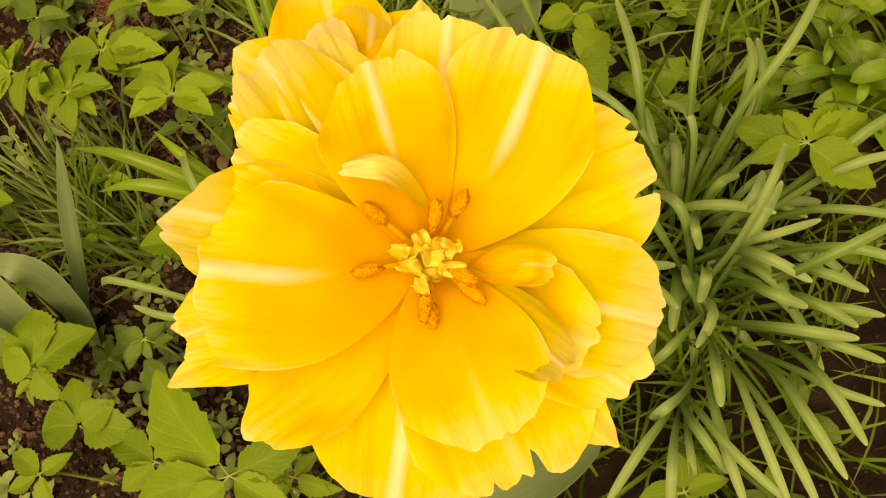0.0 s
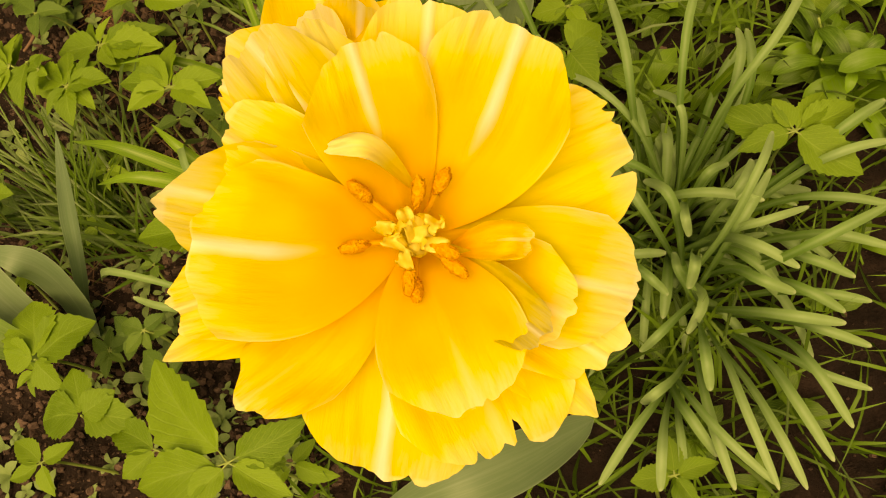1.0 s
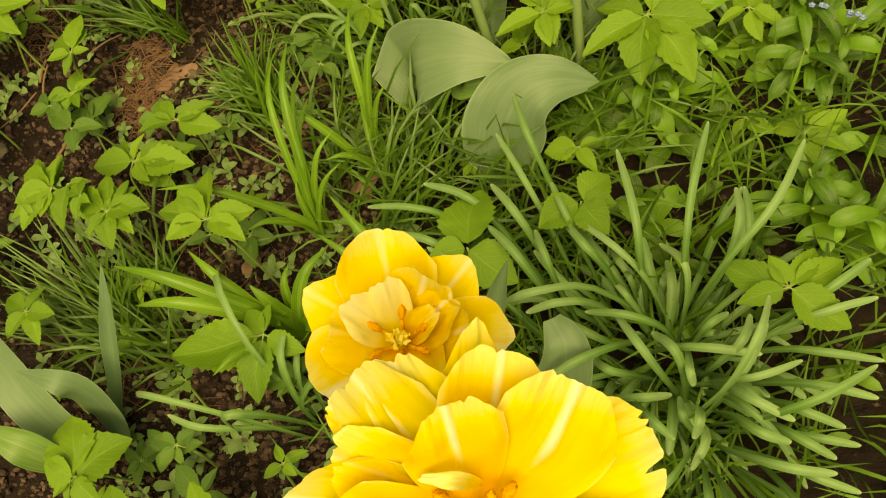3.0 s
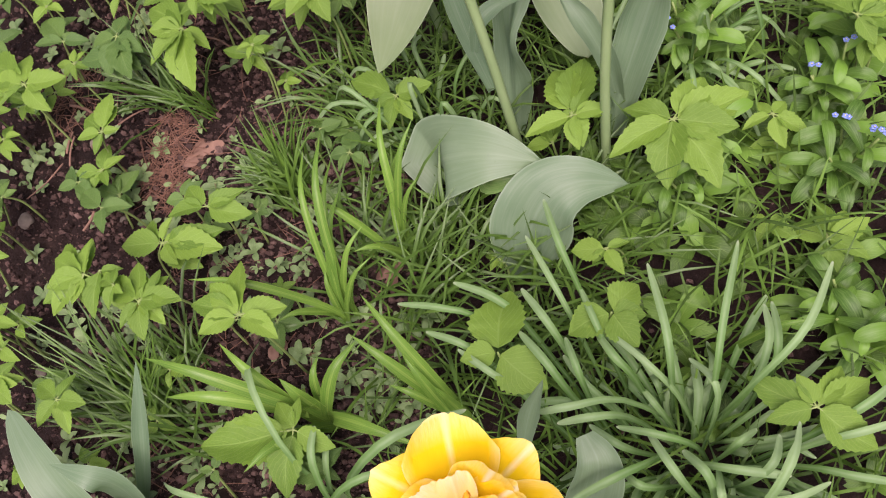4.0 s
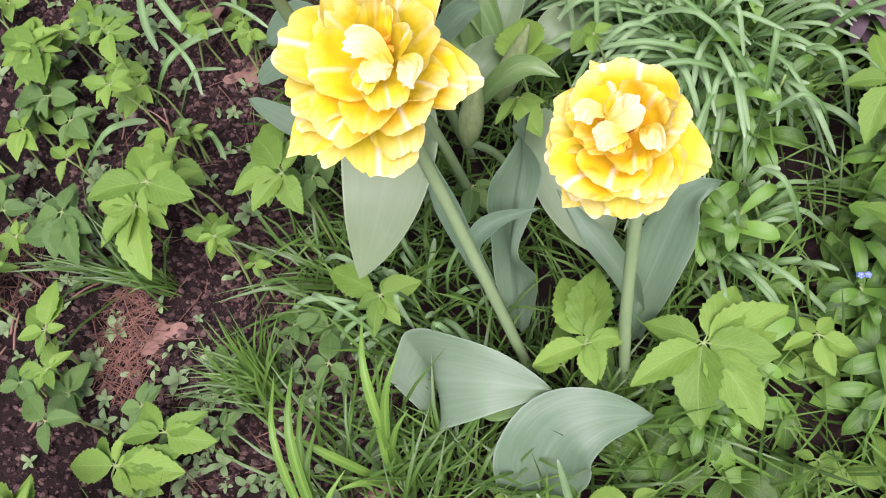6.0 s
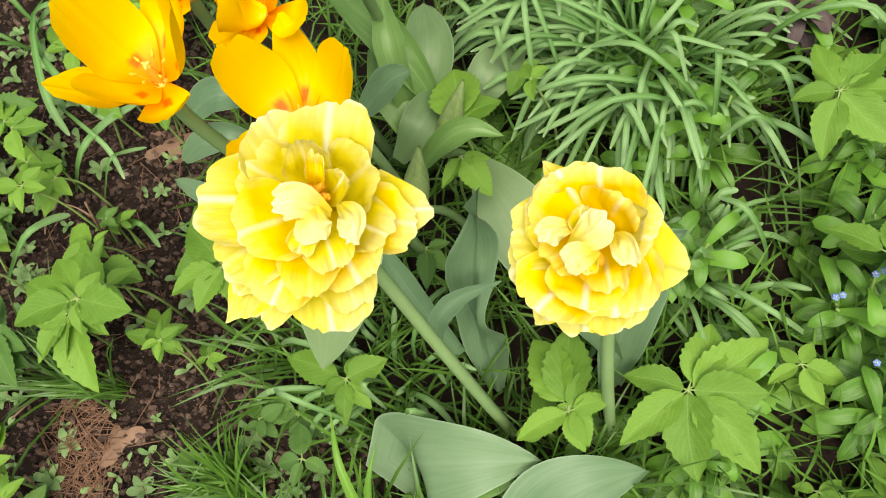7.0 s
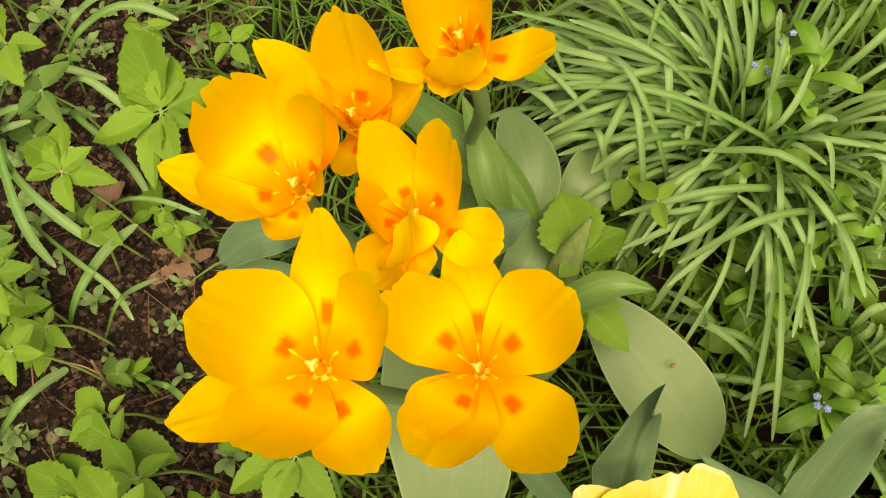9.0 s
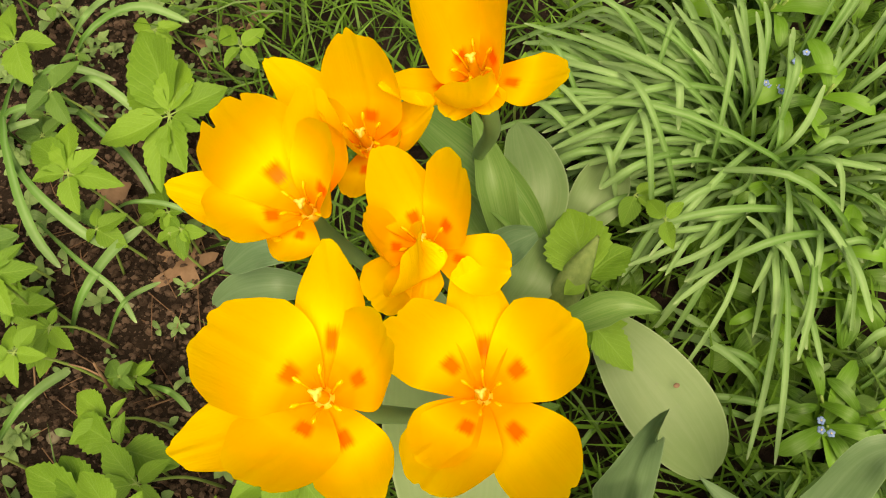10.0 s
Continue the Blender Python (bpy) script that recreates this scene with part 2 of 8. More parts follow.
def soil_material(name, per_island):
    k = Nodes(name)
    ob = k.coords()
    big, mid, fine = k.noise(ob, 7.0, 4.0), k.noise(ob, 55.0, 5.0, 0.65), k.noise(ob, 420.0, 3.0, 0.7)
    fac = k.math("ADD", k.math("MULTIPLY", big, 0.45), k.math("MULTIPLY", mid, 0.55))
    if per_island:
        fac = k.math("ADD", k.math("MULTIPLY", k.island(), 0.5), k.math("MULTIPLY", fac, 0.55))
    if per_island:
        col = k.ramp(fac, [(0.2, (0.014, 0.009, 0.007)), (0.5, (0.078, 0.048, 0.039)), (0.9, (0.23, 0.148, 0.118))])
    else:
        # kept near black: shade of pits and gaps is put into the ground colour
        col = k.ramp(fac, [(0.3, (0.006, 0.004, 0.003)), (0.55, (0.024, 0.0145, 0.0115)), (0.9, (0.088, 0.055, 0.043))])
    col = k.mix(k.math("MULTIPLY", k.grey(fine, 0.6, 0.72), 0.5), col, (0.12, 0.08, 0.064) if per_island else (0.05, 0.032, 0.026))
    k.bump(k.math("ADD", k.math("MULTIPLY", mid, 0.8), k.math("MULTIPLY", fine, 0.6)), 1.0, 0.006)
    return k.finish(col, 0.7, 0.0, None, 0.15)


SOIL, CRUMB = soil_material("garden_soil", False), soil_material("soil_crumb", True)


# ---- shapes ----
def finish_mesh(bm, name, material, smooth=True):
    me = bpy.data.meshes.new(name)
    bm.to_mesh(me)
    bm.free()
    me.materials.append(material)
    if smooth:
        me.shade_smooth()
    return me


def part(name, bm, material, parent, label="", smooth=True):
    """Links a bmesh, or a ready mesh, as one mesh object under a thing or a part."""
    me = bm if isinstance(bm, bpy.types.Mesh) else finish_mesh(bm, name, material, smooth)
    ob = new(name, me)
    ob.parent = parent
    return tagged(ob, label) if label else ob


def thing(name, label, category, at=(0, 0, 0), group=""):
    ob = new(name)
    ob.empty_display_size = 0.02
    ob.location = at
    return tagged(ob, label, category, group)


def sheet(bm, grid, uvs):
    """Adds a grid of points as faces, with a texture coordinate for each point."""
    layer = bm.loops.layers.uv.verify()
    vs = [[bm.verts.new(p) for p in row] for row in grid]
    for i in range(len(vs) - 1):
        for j in range(len(vs[0]) - 1):
            f = bm.faces.new((vs[i][j], vs[i][j + 1], vs[i + 1][j + 1], vs[i + 1][j]))
            f.smooth = True
            for loop, (a, b) in zip(f.loops, ((i, j), (i, j + 1), (i + 1, j + 1), (i + 1, j))):
                loop[layer].uv = uvs[a][b]
    return bm


def smooth_line(pts, n, ease=1.0):
    """n + 1 points on a smooth curve through pts; ease above 1 crowds them towards its end."""
    p = [Vector(q) for q in pts]
    p = [2 * p[0] - p[1], *p, 2 * p[-1] - p[-2]]
    out = []
    for i in range(n + 1):
        x = (1 - (1 - i / n) ** ease) * (len(p) - 3)
        k = min(int(x), len(p) - 4)
        t, (a, b, c, d) = x - k, p[k : k + 4]
        out.append(0.5 * (2 * b + (c - a) * t + (2 * a - 5 * b + 4 * c - d) * t * t + (3 * b - a - 3 * c + d) * t**3))
    return out


def blade(bm, pts, width, face=(0.1, -0.35, 0.93), fold=0.15, shape="lance", n=10, m=4, wave=0.0, twist=0.0, seed=0):
    """A leaf along a line of points. face: where its upper side looks; fold: how far its edges rise, as a share of the width."""
    ease = 1.7 if shape == "strap" else 1.0
    line = smooth_line(pts, n, ease)
    grid, uvs = [], []
    for i, c in enumerate(line):
        s = 1 - (1 - i / n) ** ease
        tan = (line[min(i + 1, n)] - line[max(i - 1, 0)]).normalized()
        side = tan.cross(Vector(face)).normalized()
        up = side.cross(tan)
        if twist:
            a = twist * s
            side, up = side * math.cos(a) + up * math.sin(a), up * math.cos(a) - side * math.sin(a)
        if shape == "lance":
            w = (0.35 + 0.65 * math.sin(math.pi * min(1, s * 1.15 + 0.1) * 0.62)) * min(1.0, ((1.0 - s) * 2.2 + 0.0) ** 0.8)
        elif shape == "wide":
            w = (0.5 + 0.5 * math.sin(math.pi * min(0.5, s * 1.3))) * max(0.0, 1 - s**1.5) ** 0.85 * 1.12
        elif shape == "spear":
            w = math.sin(math.pi / 2 * min(1.0, 0.12 + s * 2.4)) * max(0.0, 1 - s**2.6) ** 0.9
        elif shape == "ovate":
            w = (0.30 + 0.70 * math.sin(math.pi * min(0.5, s * 0.72))) * max(0.0, 1 - s**3.5) ** 0.62
        else:
            w = (0.5 + 0.5 * min(1, s * 1.5)) * max(0.0, 1 - s**10) ** 0.5
        w *= width / 2
        row, uvr = [], []
        for j in range(m + 1):
            v = 2 * j / m - 1
            lift = fold * width * 0.5 * v * v * (w / (width / 2))
            lift += wave * width * abs(v) * noise.noise((s * 3.5 + seed, v * 1.3, seed * 0.7))
            row.append(c + side * (v * w) + up * lift)
            uvr.append((0.5 + v / 2, s))
        grid.append(row)
        uvs.append(uvr)
    return sheet(bm, grid, uvs)


def tube(bm, pts, r0, r1, n=8, sides=8, cap=True):
    """A round stem along a line of points, tapering from r0 to r1."""
    line = smooth_line(pts, n)
    rings = []
    side = Vector((1, 0.13, 0))
    for i, c in enumerate(line):
        tan = (line[min(i + 1, n)] - line[max(i - 1, 0)]).normalized()
        a = (side - tan * side.dot(tan)).normalized()
        b = tan.cross(a)
        r = r0 + (r1 - r0) * i / n
        rings.append([bm.verts.new(c + (a * math.cos(q) + b * math.sin(q)) * r) for q in (2 * math.pi * k / sides for k in range(sides))])
    for p, q in zip(rings, rings[1:]):
        for k in range(sides):
            bm.faces.new((p[k], p[(k + 1) % sides], q[(k + 1) % sides], q[k])).smooth = True
    if cap:
        bm.faces.new(rings[-1])
        bm.faces.new(rings[0][::-1])
    return bm


def facing(at, axis):
    """The pose of a flower head: its z along the axis, its x as near the world's x as can be."""
    z = Vector(axis).normalized()
    x = (Vector((1, 0, 0)) - z * z.x).normalized()
    y = z.cross(x)
    m = Matrix((x, y, z)).transposed().to_4x4()
    m.translation = at
    return m


def petal(head, az, reach, tip, width, belly, cup=0.5, ruffle=3.0, point=0.0, mat=None, lean=0.45, sweep=0.0, seed=0, name="petal", label="", start=2.0, nu=26, nv=36):
    """One petal of a head, in millimetres and degrees: az and reach say where its tip lies over the base, tip and belly how high tip and bend are."""
    bm = bmesh.new()
    grid, uvs = [], []
    rnd = random.Random(seed * 7 + 3)
    notch = rnd.uniform(-0.4, 0.4)
    fine = min(1.0, (width / 45) ** 2)
    curl = rnd.uniform(-26.0, 12.0) * min(1.0, ruffle / 3)
    skew = rnd.uniform(-0.07, 0.07)
    keel = rnd.uniform(-0.4, 0.34) * (ruffle >= 1.8)
    drift = rnd.uniform(-0.15, 0.15)
    for i in range(nu + 1):
        row, uvr = [], []
        for j in range(nv + 1):
            v = 2 * j / nv - 1
            end = 1 + skew * v - (0.27 - 0.12 * point) * abs(v) ** 3.6 - 0.42 * point * abs(v) ** 1.15
            end += 0.013 * min(1.5, ruffle / 3) * (noise.noise((v * 6, seed * 1.7, 3.1)) + 0.22 * noise.noise((v * 14, seed * 1.1, 6.1))) + 0.06 * min(1, ruffle / 3) * noise.noise((v * 2.6, seed * 2.3, 8.0))
            end -= 0.035 * math.exp(-(((v - notch) / 0.06) ** 2)) * min(1, ruffle / 3) * (1 - point)
            s = i / nu * end
            r = start + (reach - start) * (2 * lean * s * (1 - s) + s * s)
            h = 2 * belly * s * (1 - s) + tip * s * s
            dr = (reach - start) * (2 * lean * (1 - 2 * s) + 2 * s)
            dh = 2 * belly * (1 - 2 * s) + 2 * tip * s
            q = math.hypot(dr, dh) or 1.0
            nr, nh = -dh / q, dr / q
            w = width / 2 * (0.16 + 0.84 * math.sin(math.pi / 2 * min(1.0, s / 0.7)) ** 0.85) * (1 - (0.55 * point + 0.1) * max(0, s - 0.7) ** 1.5 * 2)
            c = max(0.05, cup)
            lat, up = w * math.sin(c * v) / c, w * (1 - math.cos(c * v)) / c
            free = s**1.8 * (0.25 + 0.75 * abs(v) ** 1.5)
            up += ruffle * free * 2.3 * noise.noise((v * 1.9 + seed, s * 2.2, seed * 0.37))
            up += ruffle * 0.5 * fine * s * noise.noise((v * 5.0, s * 2.2 + 5, seed * 1.1))
            up += ruffle * 0.55 * fine * max(0.0, s - 0.5) * noise.noise((v * 11.0, s * 2.0, seed * 1.9))
            up += curl * max(0.0, s - 0.6) ** 2 * (0.6 + 0.4 * noise.noise((v * 1.5, seed * 3.1, 0.0)))
            up += (0.9 if point < 0.5 else -0.9) * math.exp(-((v / 0.12) ** 2)) * s * min(1.0, ruffle / 3)
            up += keel * w * (abs(v - drift * s) - 0.35) * s * s
            x, z = r + nr * up, h + nh * up
            y = lat + sweep * s * s
            row.append(Vector((x, y, z)) * 0.001)
            uvr.append((0.5 + v / 2, s))
        grid.append(row)
        uvs.append(uvr)
    sheet(bm, grid, uvs)
    ob = part(name, bm, mat or PETAL, head, label)
    ob.rotation_euler = (0, 0, radians(az))
    return ob


def petal_along(head, line, width, cup=0.5, ruffle=1.5, point=0.0, mat=None, pleat=0.8, frill=0.9, split=None, rib=0, crumple=0.0, roll=0.0, seed=0, name="petal", label="", nu=30, nv=44):
    """One petal along three points of a head, from base to tip, in millimetres; its inner side looks up and towards the middle."""
    bm = bmesh.new()
    rnd = random.Random(seed * 7 + 3)
    spine = smooth_line(line, 60)
    out = Vector((line[-1][0] - line[0][0], line[-1][1] - line[0][1], 0)).normalized()
    ref = Vector((0, 0, 1)) - out * 0.5
    skew, notch, tilt = rnd.uniform(-0.08, 0.08), rnd.uniform(-0.4, 0.4), rnd.uniform(-0.12, 0.12)
    small = min(1.0, width / 26)
    bend = cup if abs(cup) > 0.05 else 0.05
    grid, uvs = [], []
    for i in range(nu + 1):
        row, uvr = [], []
        for j in range(nv + 1):
            v = 2 * j / nv - 1
            end = 1 + skew * v - (0.24 - 0.1 * point) * abs(v) ** 3.2 - 0.42 * point * abs(v) ** 1.15
            end += 0.05 * small * noise.noise((v * 2.6, seed * 2.3, 8.0)) + 0.011 * noise.noise((v * 7, seed * 1.7, 3.1)) + 0.010 * frill * noise.noise((v * 19, seed * 1.1, 6.1))
            end -= 0.03 * math.exp(-(((v - notch) / 0.05) ** 2)) * (1 - point)
            end += (0.13 if width < 18 else 0.05) * crumple * noise.noise((v * 2.4 + seed, 1.3, seed * 0.7))
            if split is not None:
                end -= 0.16 * math.exp(-(((v - split) / 0.045) ** 2)) + 0.07 * math.exp(-(((v + split * 1.6) / 0.04) ** 2))
            s = i / nu * end
            x = max(0.0, min(59.999, s * 60))
            k = int(x)
            c = spine[k].lerp(spine[k + 1], x - k) + (spine[60] - spine[58]) * 0.5 * max(0.0, s * 60 - 60)
            tan = (spine[min(60, k + 2)] - spine[max(0, k - 1)]).normalized()
            side = tan.cross(ref).normalized()
            up = side.cross(tan)
            w = width / 2 * (0.2 + 0.8 * math.sin(math.pi / 2 * min(1.0, s / 0.64)) ** 0.9) * (1 - (0.55 * point + 0.12) * max(0.0, s - 0.68) ** 1.5 * 2)
            lat, lift = w * math.sin(bend * v) / bend, w * (1 - math.cos(bend * v)) / bend
            free = s**1.5 * (0.2 + 0.8 * abs(v) ** 1.5)
            hem = max(abs(v) ** 5, max(0.0, (s - 0.72) / 0.28) ** 2) * s
            lift += ruffle * 1.9 * small * free * noise.noise((v * 1.9 + seed, s * 2.4, seed * 0.37))
            lift += ruffle * 0.55 * small * free * noise.noise((v * 4.6, s * 3.4 + 5, seed * 1.1))
            lift += frill * 1.5 * small * hem * noise.noise((v * 8.5 + seed, s * 7.0, seed * 0.9))
            lift += pleat * 0.75 * small * s * s * noise.noise((v * 10.5, s * 0.9, seed * 1.9))
            lift += (0.6 + 0.5 * rib) * math.exp(-((v / 0.09) ** 2)) * s * small
            lift += tilt * v * w * s
            lift -= roll * w * (0.9 * max(0.0, s - 0.7) ** 2 * 4 + 0.35 * max(0.0, abs(v) - 0.7) * s)
            lift += crumple * 2.0 * min(1.0, s * 1.6) * noise.noise((v * 2.4 + seed, s * 3.6, seed * 2.7))
            p = c + side * lat + up * lift
            row.append(p * 0.001)
            uvr.append((0.5 + v / 2, s))
        grid.append(row)
        uvs.append(uvr)
    sheet(bm, grid, uvs)
    return part(name, bm, mat or PETAL, head, label)


def stamen(head, az, reach, height, size, seed=0, thick=1.0, mat=None):
    """A filament with a crumbly anther on it, in millimetres."""
    a = radians(az)
    d = Vector((math.cos(a), math.sin(a), 0))
    top = (d * reach + Vector((0, 0, height))) * 0.001
    base = d * 0.003 + Vector((0, 0, 0.002))
    bm = tube(bmesh.new(), [base, base.lerp(top, 0.5) + Vector((0, 0, 0.001)), top], 0.0011 * thick, 0.0006 * thick, 6, 6)
    fil = part("stamen", bm, FILAMENT, head)
    bm = bmesh.new()
    bmesh.ops.create_icosphere(bm, subdivisions=3, radius=1.0)
    rnd = random.Random(seed + 11)
    out = (d * rnd.uniform(0.5, 1.0) + Vector((0, 0, rnd.uniform(0.25, 0.8)))).normalized()
    turn = out.to_track_quat("Z", "X").to_matrix()
    for v in bm.verts:
        p = v.co.copy()
        g = 1 - 0.35 * math.exp(-((p.x / 0.22) ** 2)) * (p.y > 0)
        p = Vector((p.x * 0.5, p.y * 0.42, p.z)) * g
        p *= 1 + 0.30 * noise.noise(v.co * 4 + Vector((seed, 0, 0)))
        p.x += 0.15 * p.z * p.z
        v.co = turn @ (p * size * 0.0005) + top + out * size * 0.0002
    part("anther", bm, mat or ANTHER, fil, "pale yellow anther" if mat else "orange pollen-covered anther")


def pistil_ruffled(head, height, size):
    """A crumpled, many-lobed pale pistil."""
    col = part("pistil", tube(bmesh.new(), [(0, 0, 0), (0, 0, height * 0.0004), (0, 0, height * 0.0008)], size * 0.0004, size * 0.00035, 6, 10), PISTIL, head)
    for i in range(10):
        a, r = i * 2.4, size * 0.00046 * math.sqrt((i + 0.3) / 10)
        bm = bmesh.new()
        grid, uvs = [], []
        for p in range(9):
            row, uvr = [], []
            for q in range(9):
                u, v = p / 8 - 0.5, q / 8 - 0.5
                z = 0.42 * math.cos(7 * u + i) * (0.5 + v) + 0.3 * noise.noise((u * 3 + i, v * 3, 0.0))
                round_off = 1 - 0.55 * (abs(2 * u) ** 3 + abs(2 * v) ** 3) / 2
                row.append(Vector((u * 1.0 * round_off + 0.25 * z, v * 0.8 * round_off, z * 1.3)) * size * 0.0005)
                uvr.append((u + 0.5, v + 0.5))
            grid.append(row)
            uvs.append(uvr)
        sheet(bm, grid, uvs)
        lobe = part("stigma_lobe", bm, PISTIL, col)
        lobe.location = (math.cos(a) * r, math.sin(a) * r, height * 0.00088 + 0.0012 * math.sin(i * 1.9))
        lobe.rotation_euler = (0.5 * math.sin(i * 2.1), 0.5 * math.cos(i * 1.3), a)


def pistil_single(head, height):
    """A green-yellow column with a three-lobed stigma."""
    col = part("pistil", tube(bmesh.new(), [(0, 0, 0), (0, 0, height * 0.0005), (0, 0, height * 0.001)], 0.0022, 0.0016, 6, 10), PISTIL_RED, head)
    for i in range(3):
        a = i * 2.094 + 0.4
        d = Vector((math.cos(a), math.sin(a), 0))
        top = Vector((0, 0, height * 0.001))
        part("stigma_lobe", tube(bmesh.new(), [top - d * 0.0005, top + d * 0.0012 + Vector((0, 0, 0.0006)), top + d * 0.0022 - Vector((0, 0, 0.0004))], 0.0010, 0.0006, 6, 8), PISTIL, col)


def tulip(label, base, head_at, axis, group="tulips", bow=(0.0, 0.0), size=1.0):
    """The plant: an Empty at the base, a stem up to the head; returns both."""
    t = thing("tulip", label, "tulip", base, group)
    top = Vector(head_at) - Vector(base)
    ax = Vector(axis).normalized()
    knee = top - ax * 0.05
    mid = top * 0.45 + Vector((bow[0], bow[1], 0))
    part("stem", tube(bmesh.new(), [(0, 0, -0.01), mid, knee, top], 0.0045, 0.0036, 18, 10), STEM, t, "smooth pale green stem")
    # the head is a small cup on which the petals sit
    bm = bmesh.new()
    bmesh.ops.create_uvsphere(bm, u_segments=12, v_segments=8, radius=0.0046, matrix=Matrix.Translation((0, 0, -0.001)) @ Matrix.Diagonal((1, 1, 0.7, 1)))
    h = part("flower_head", bm, PISTIL_RED, t)
    h.matrix_basis = facing(top, axis) @ Matrix.Scale(size, 4)
    return t, h


def tulip_leaf(owner, pts, width, mat=None, shape="ovate", fold=0.25, wave=0.1, seed=0, face=(0.1, -0.35, 0.93), twist=0.0, label=""):
    """A broad leaf given by points of the world."""
    o = Vector(owner.location)
    bm = blade(bmesh.new(), [Vector(p) - o for p in pts], width, face, fold, shape, 22, 10, wave, twist, seed)
    return part("leaf", bm, mat or TULIP_LEAF, owner, label)


def leaflet_mesh(seed, slim=0.56, mat=None):
    """A toothed, pointed leaflet of unit length along y, with a creased middle and drooping tip."""
    bm = bmesh.new()
    rnd = random.Random(seed)
    n, m = 18, 6
    grid, uvs = [], []
    bend, side = rnd.uniform(0.05, 0.2), rnd.uniform(-0.06, 0.06)
    for i in range(n + 1):
        s = i / n
        w = slim / 2 * (math.sin(math.pi * s**0.72) ** 0.85 if 0 < s < 1 else 0.0)
        row, uvr = [], []
        for j in range(m + 1):
            v = 2 * j / m - 1
            tooth = (1.0 + (0.09 if i % 2 else -0.03)) if abs(v) == 1 else 1.0
            x = v * w * tooth + side * math.sin(math.pi * s)
            y = s + (0.025 if abs(v) == 1 and i % 2 else 0.0) * (1 - s)
            z = 0.11 * abs(v) * w / slim * 2 - bend * s * s + 0.02 * math.sin(s * 30 + abs(v) * 3) * abs(v) * (1 - s)
            z += 0.03 * noise.noise((v * 2, s * 3, seed))
            row.append(Vector((x, y, z)))
            uvr.append((0.5 + v / 2, s))
        grid.append(row)
        uvs.append(uvr)
    sheet(bm, grid, uvs)
    return finish_mesh(bm, "leaflet", mat or GOUT_LEAF)


LEAFLETS = [leaflet_mesh(i, 0.46 + 0.05 * (i % 4)) for i in range(6)]
OLD_LEAFLETS = [leaflet_mesh(i + 10, 0.5 + 0.05 * (i % 4), GOUT_DARK) for i in range(6)]
BROAD_LEAFLETS = [leaflet_mesh(i + 20, 0.82) for i in range(4)]


def goutweed(node, tips, root=None, old=False, broad=False, seed=0, label=""):
    """A goutweed shoot: a stalk to the node and a leaflet to each tip (degrees, millimetres, lift in millimetres)."""
    rnd = random.Random(seed)
    x, y, z = node
    root = root or (x + rnd.uniform(-0.02, 0.02), y - rnd.uniform(0.0, 0.03))
    t = thing("goutweed", label or ("dull green goutweed shoot on bare soil" if old else "fresh light green goutweed shoot with toothed leaflets"), "weed", (*root, 0.0), "goutweed shoots")
    o = Vector((*root, 0.0))
    nd = Vector(node) - o
    part("stalk", tube(bmesh.new(), [(0, 0, -0.008), nd * 0.5 + Vector((rnd.uniform(-0.008, 0.008), 0.004, 0.008)), nd], 0.0014, 0.0009, 8, 6), GOUT_STEM, t)
    pool = BROAD_LEAFLETS if broad else OLD_LEAFLETS if old else LEAFLETS
    for k, (az, length, lift) in enumerate(tips):
        a = radians(az)
        d = Vector((math.cos(a) * length, math.sin(a) * length, lift)) * 0.001
        gap = 0.06 if broad else rnd.uniform(0.03, 0.12)
        ob = part("leaflet", pool[(seed + k) % len(pool)], None, t)
        yy = d.normalized()
        up = Vector((rnd.uniform(-0.3, 0.3), rnd.uniform(-0.35, 0.15), 1.0))
        xx = yy.cross(up).normalized()
        zz = xx.cross(yy)
        m = Matrix((xx, yy, zz)).transposed().to_4x4()
        m.translation = nd + d * gap
        size = d.length * (1.02 - gap)
        ob.matrix_basis = m @ Matrix.Diagonal((size * rnd.uniform(0.9, 1.12), size, size, 1))
        if not broad:
            part("leaflet_stalk", tube(bmesh.new(), [nd, nd + d * gap * 0.5, nd + d * (gap + 0.05)], 0.0009, 0.0005, 3, 5, False), GOUT_STEM, t)
    return t


def tuft(name, label, category, at, blades, mat, width, part_name="blade", shape="strap", group="", fold=0.5, n=12, m=4):
    """A clump of leaves that rise from about one place; each blade is a list of world points."""
    t = thing(name, label, category, at, group)
    o = Vector(at)
    for k, (pts, w) in enumerate(blades):
        bm = blade(bmesh.new(), [Vector(p) - o for p in pts], width * w, (0.1, -0.3, 0.95), fold, shape, n, m, 0.0, 0.0, k)
        part(part_name, bm, mat, t)
    return t


def arch(base, tip, rise, side=0.0):
    """A line from base to tip, bowed upwards by rise and to one side by side."""
    b, t = Vector(base), Vector(tip)
    across = Vector((b.y - t.y, t.x - b.x, 0.0)).normalized() * side
    return [b, b.lerp(t, 0.2) + Vector((0, 0, rise)) + across * 0.5, b.lerp(t, 0.6) + Vector((0, 0, rise * 1.15)) + across, t]


# ---- ground ----
def ground_height(x, y):
    d = max(0.0, math.hypot(x, y - 0.5) - 1.4)
    soft = math.exp(-d)
    return (0.012 * noise.noise((x * 3, y * 3, 0.3)) + 0.008 * noise.noise((x * 14, y * 14, 1.0)) + 0.006 * noise.noise((x * 42, y * 42, 2.0)) + 0.011 * abs(noise.noise((x * 70, y * 70, 3.0))) + 0.003 * noise.noise((x * 190, y * 190, 4.0))) * soft - 0.008


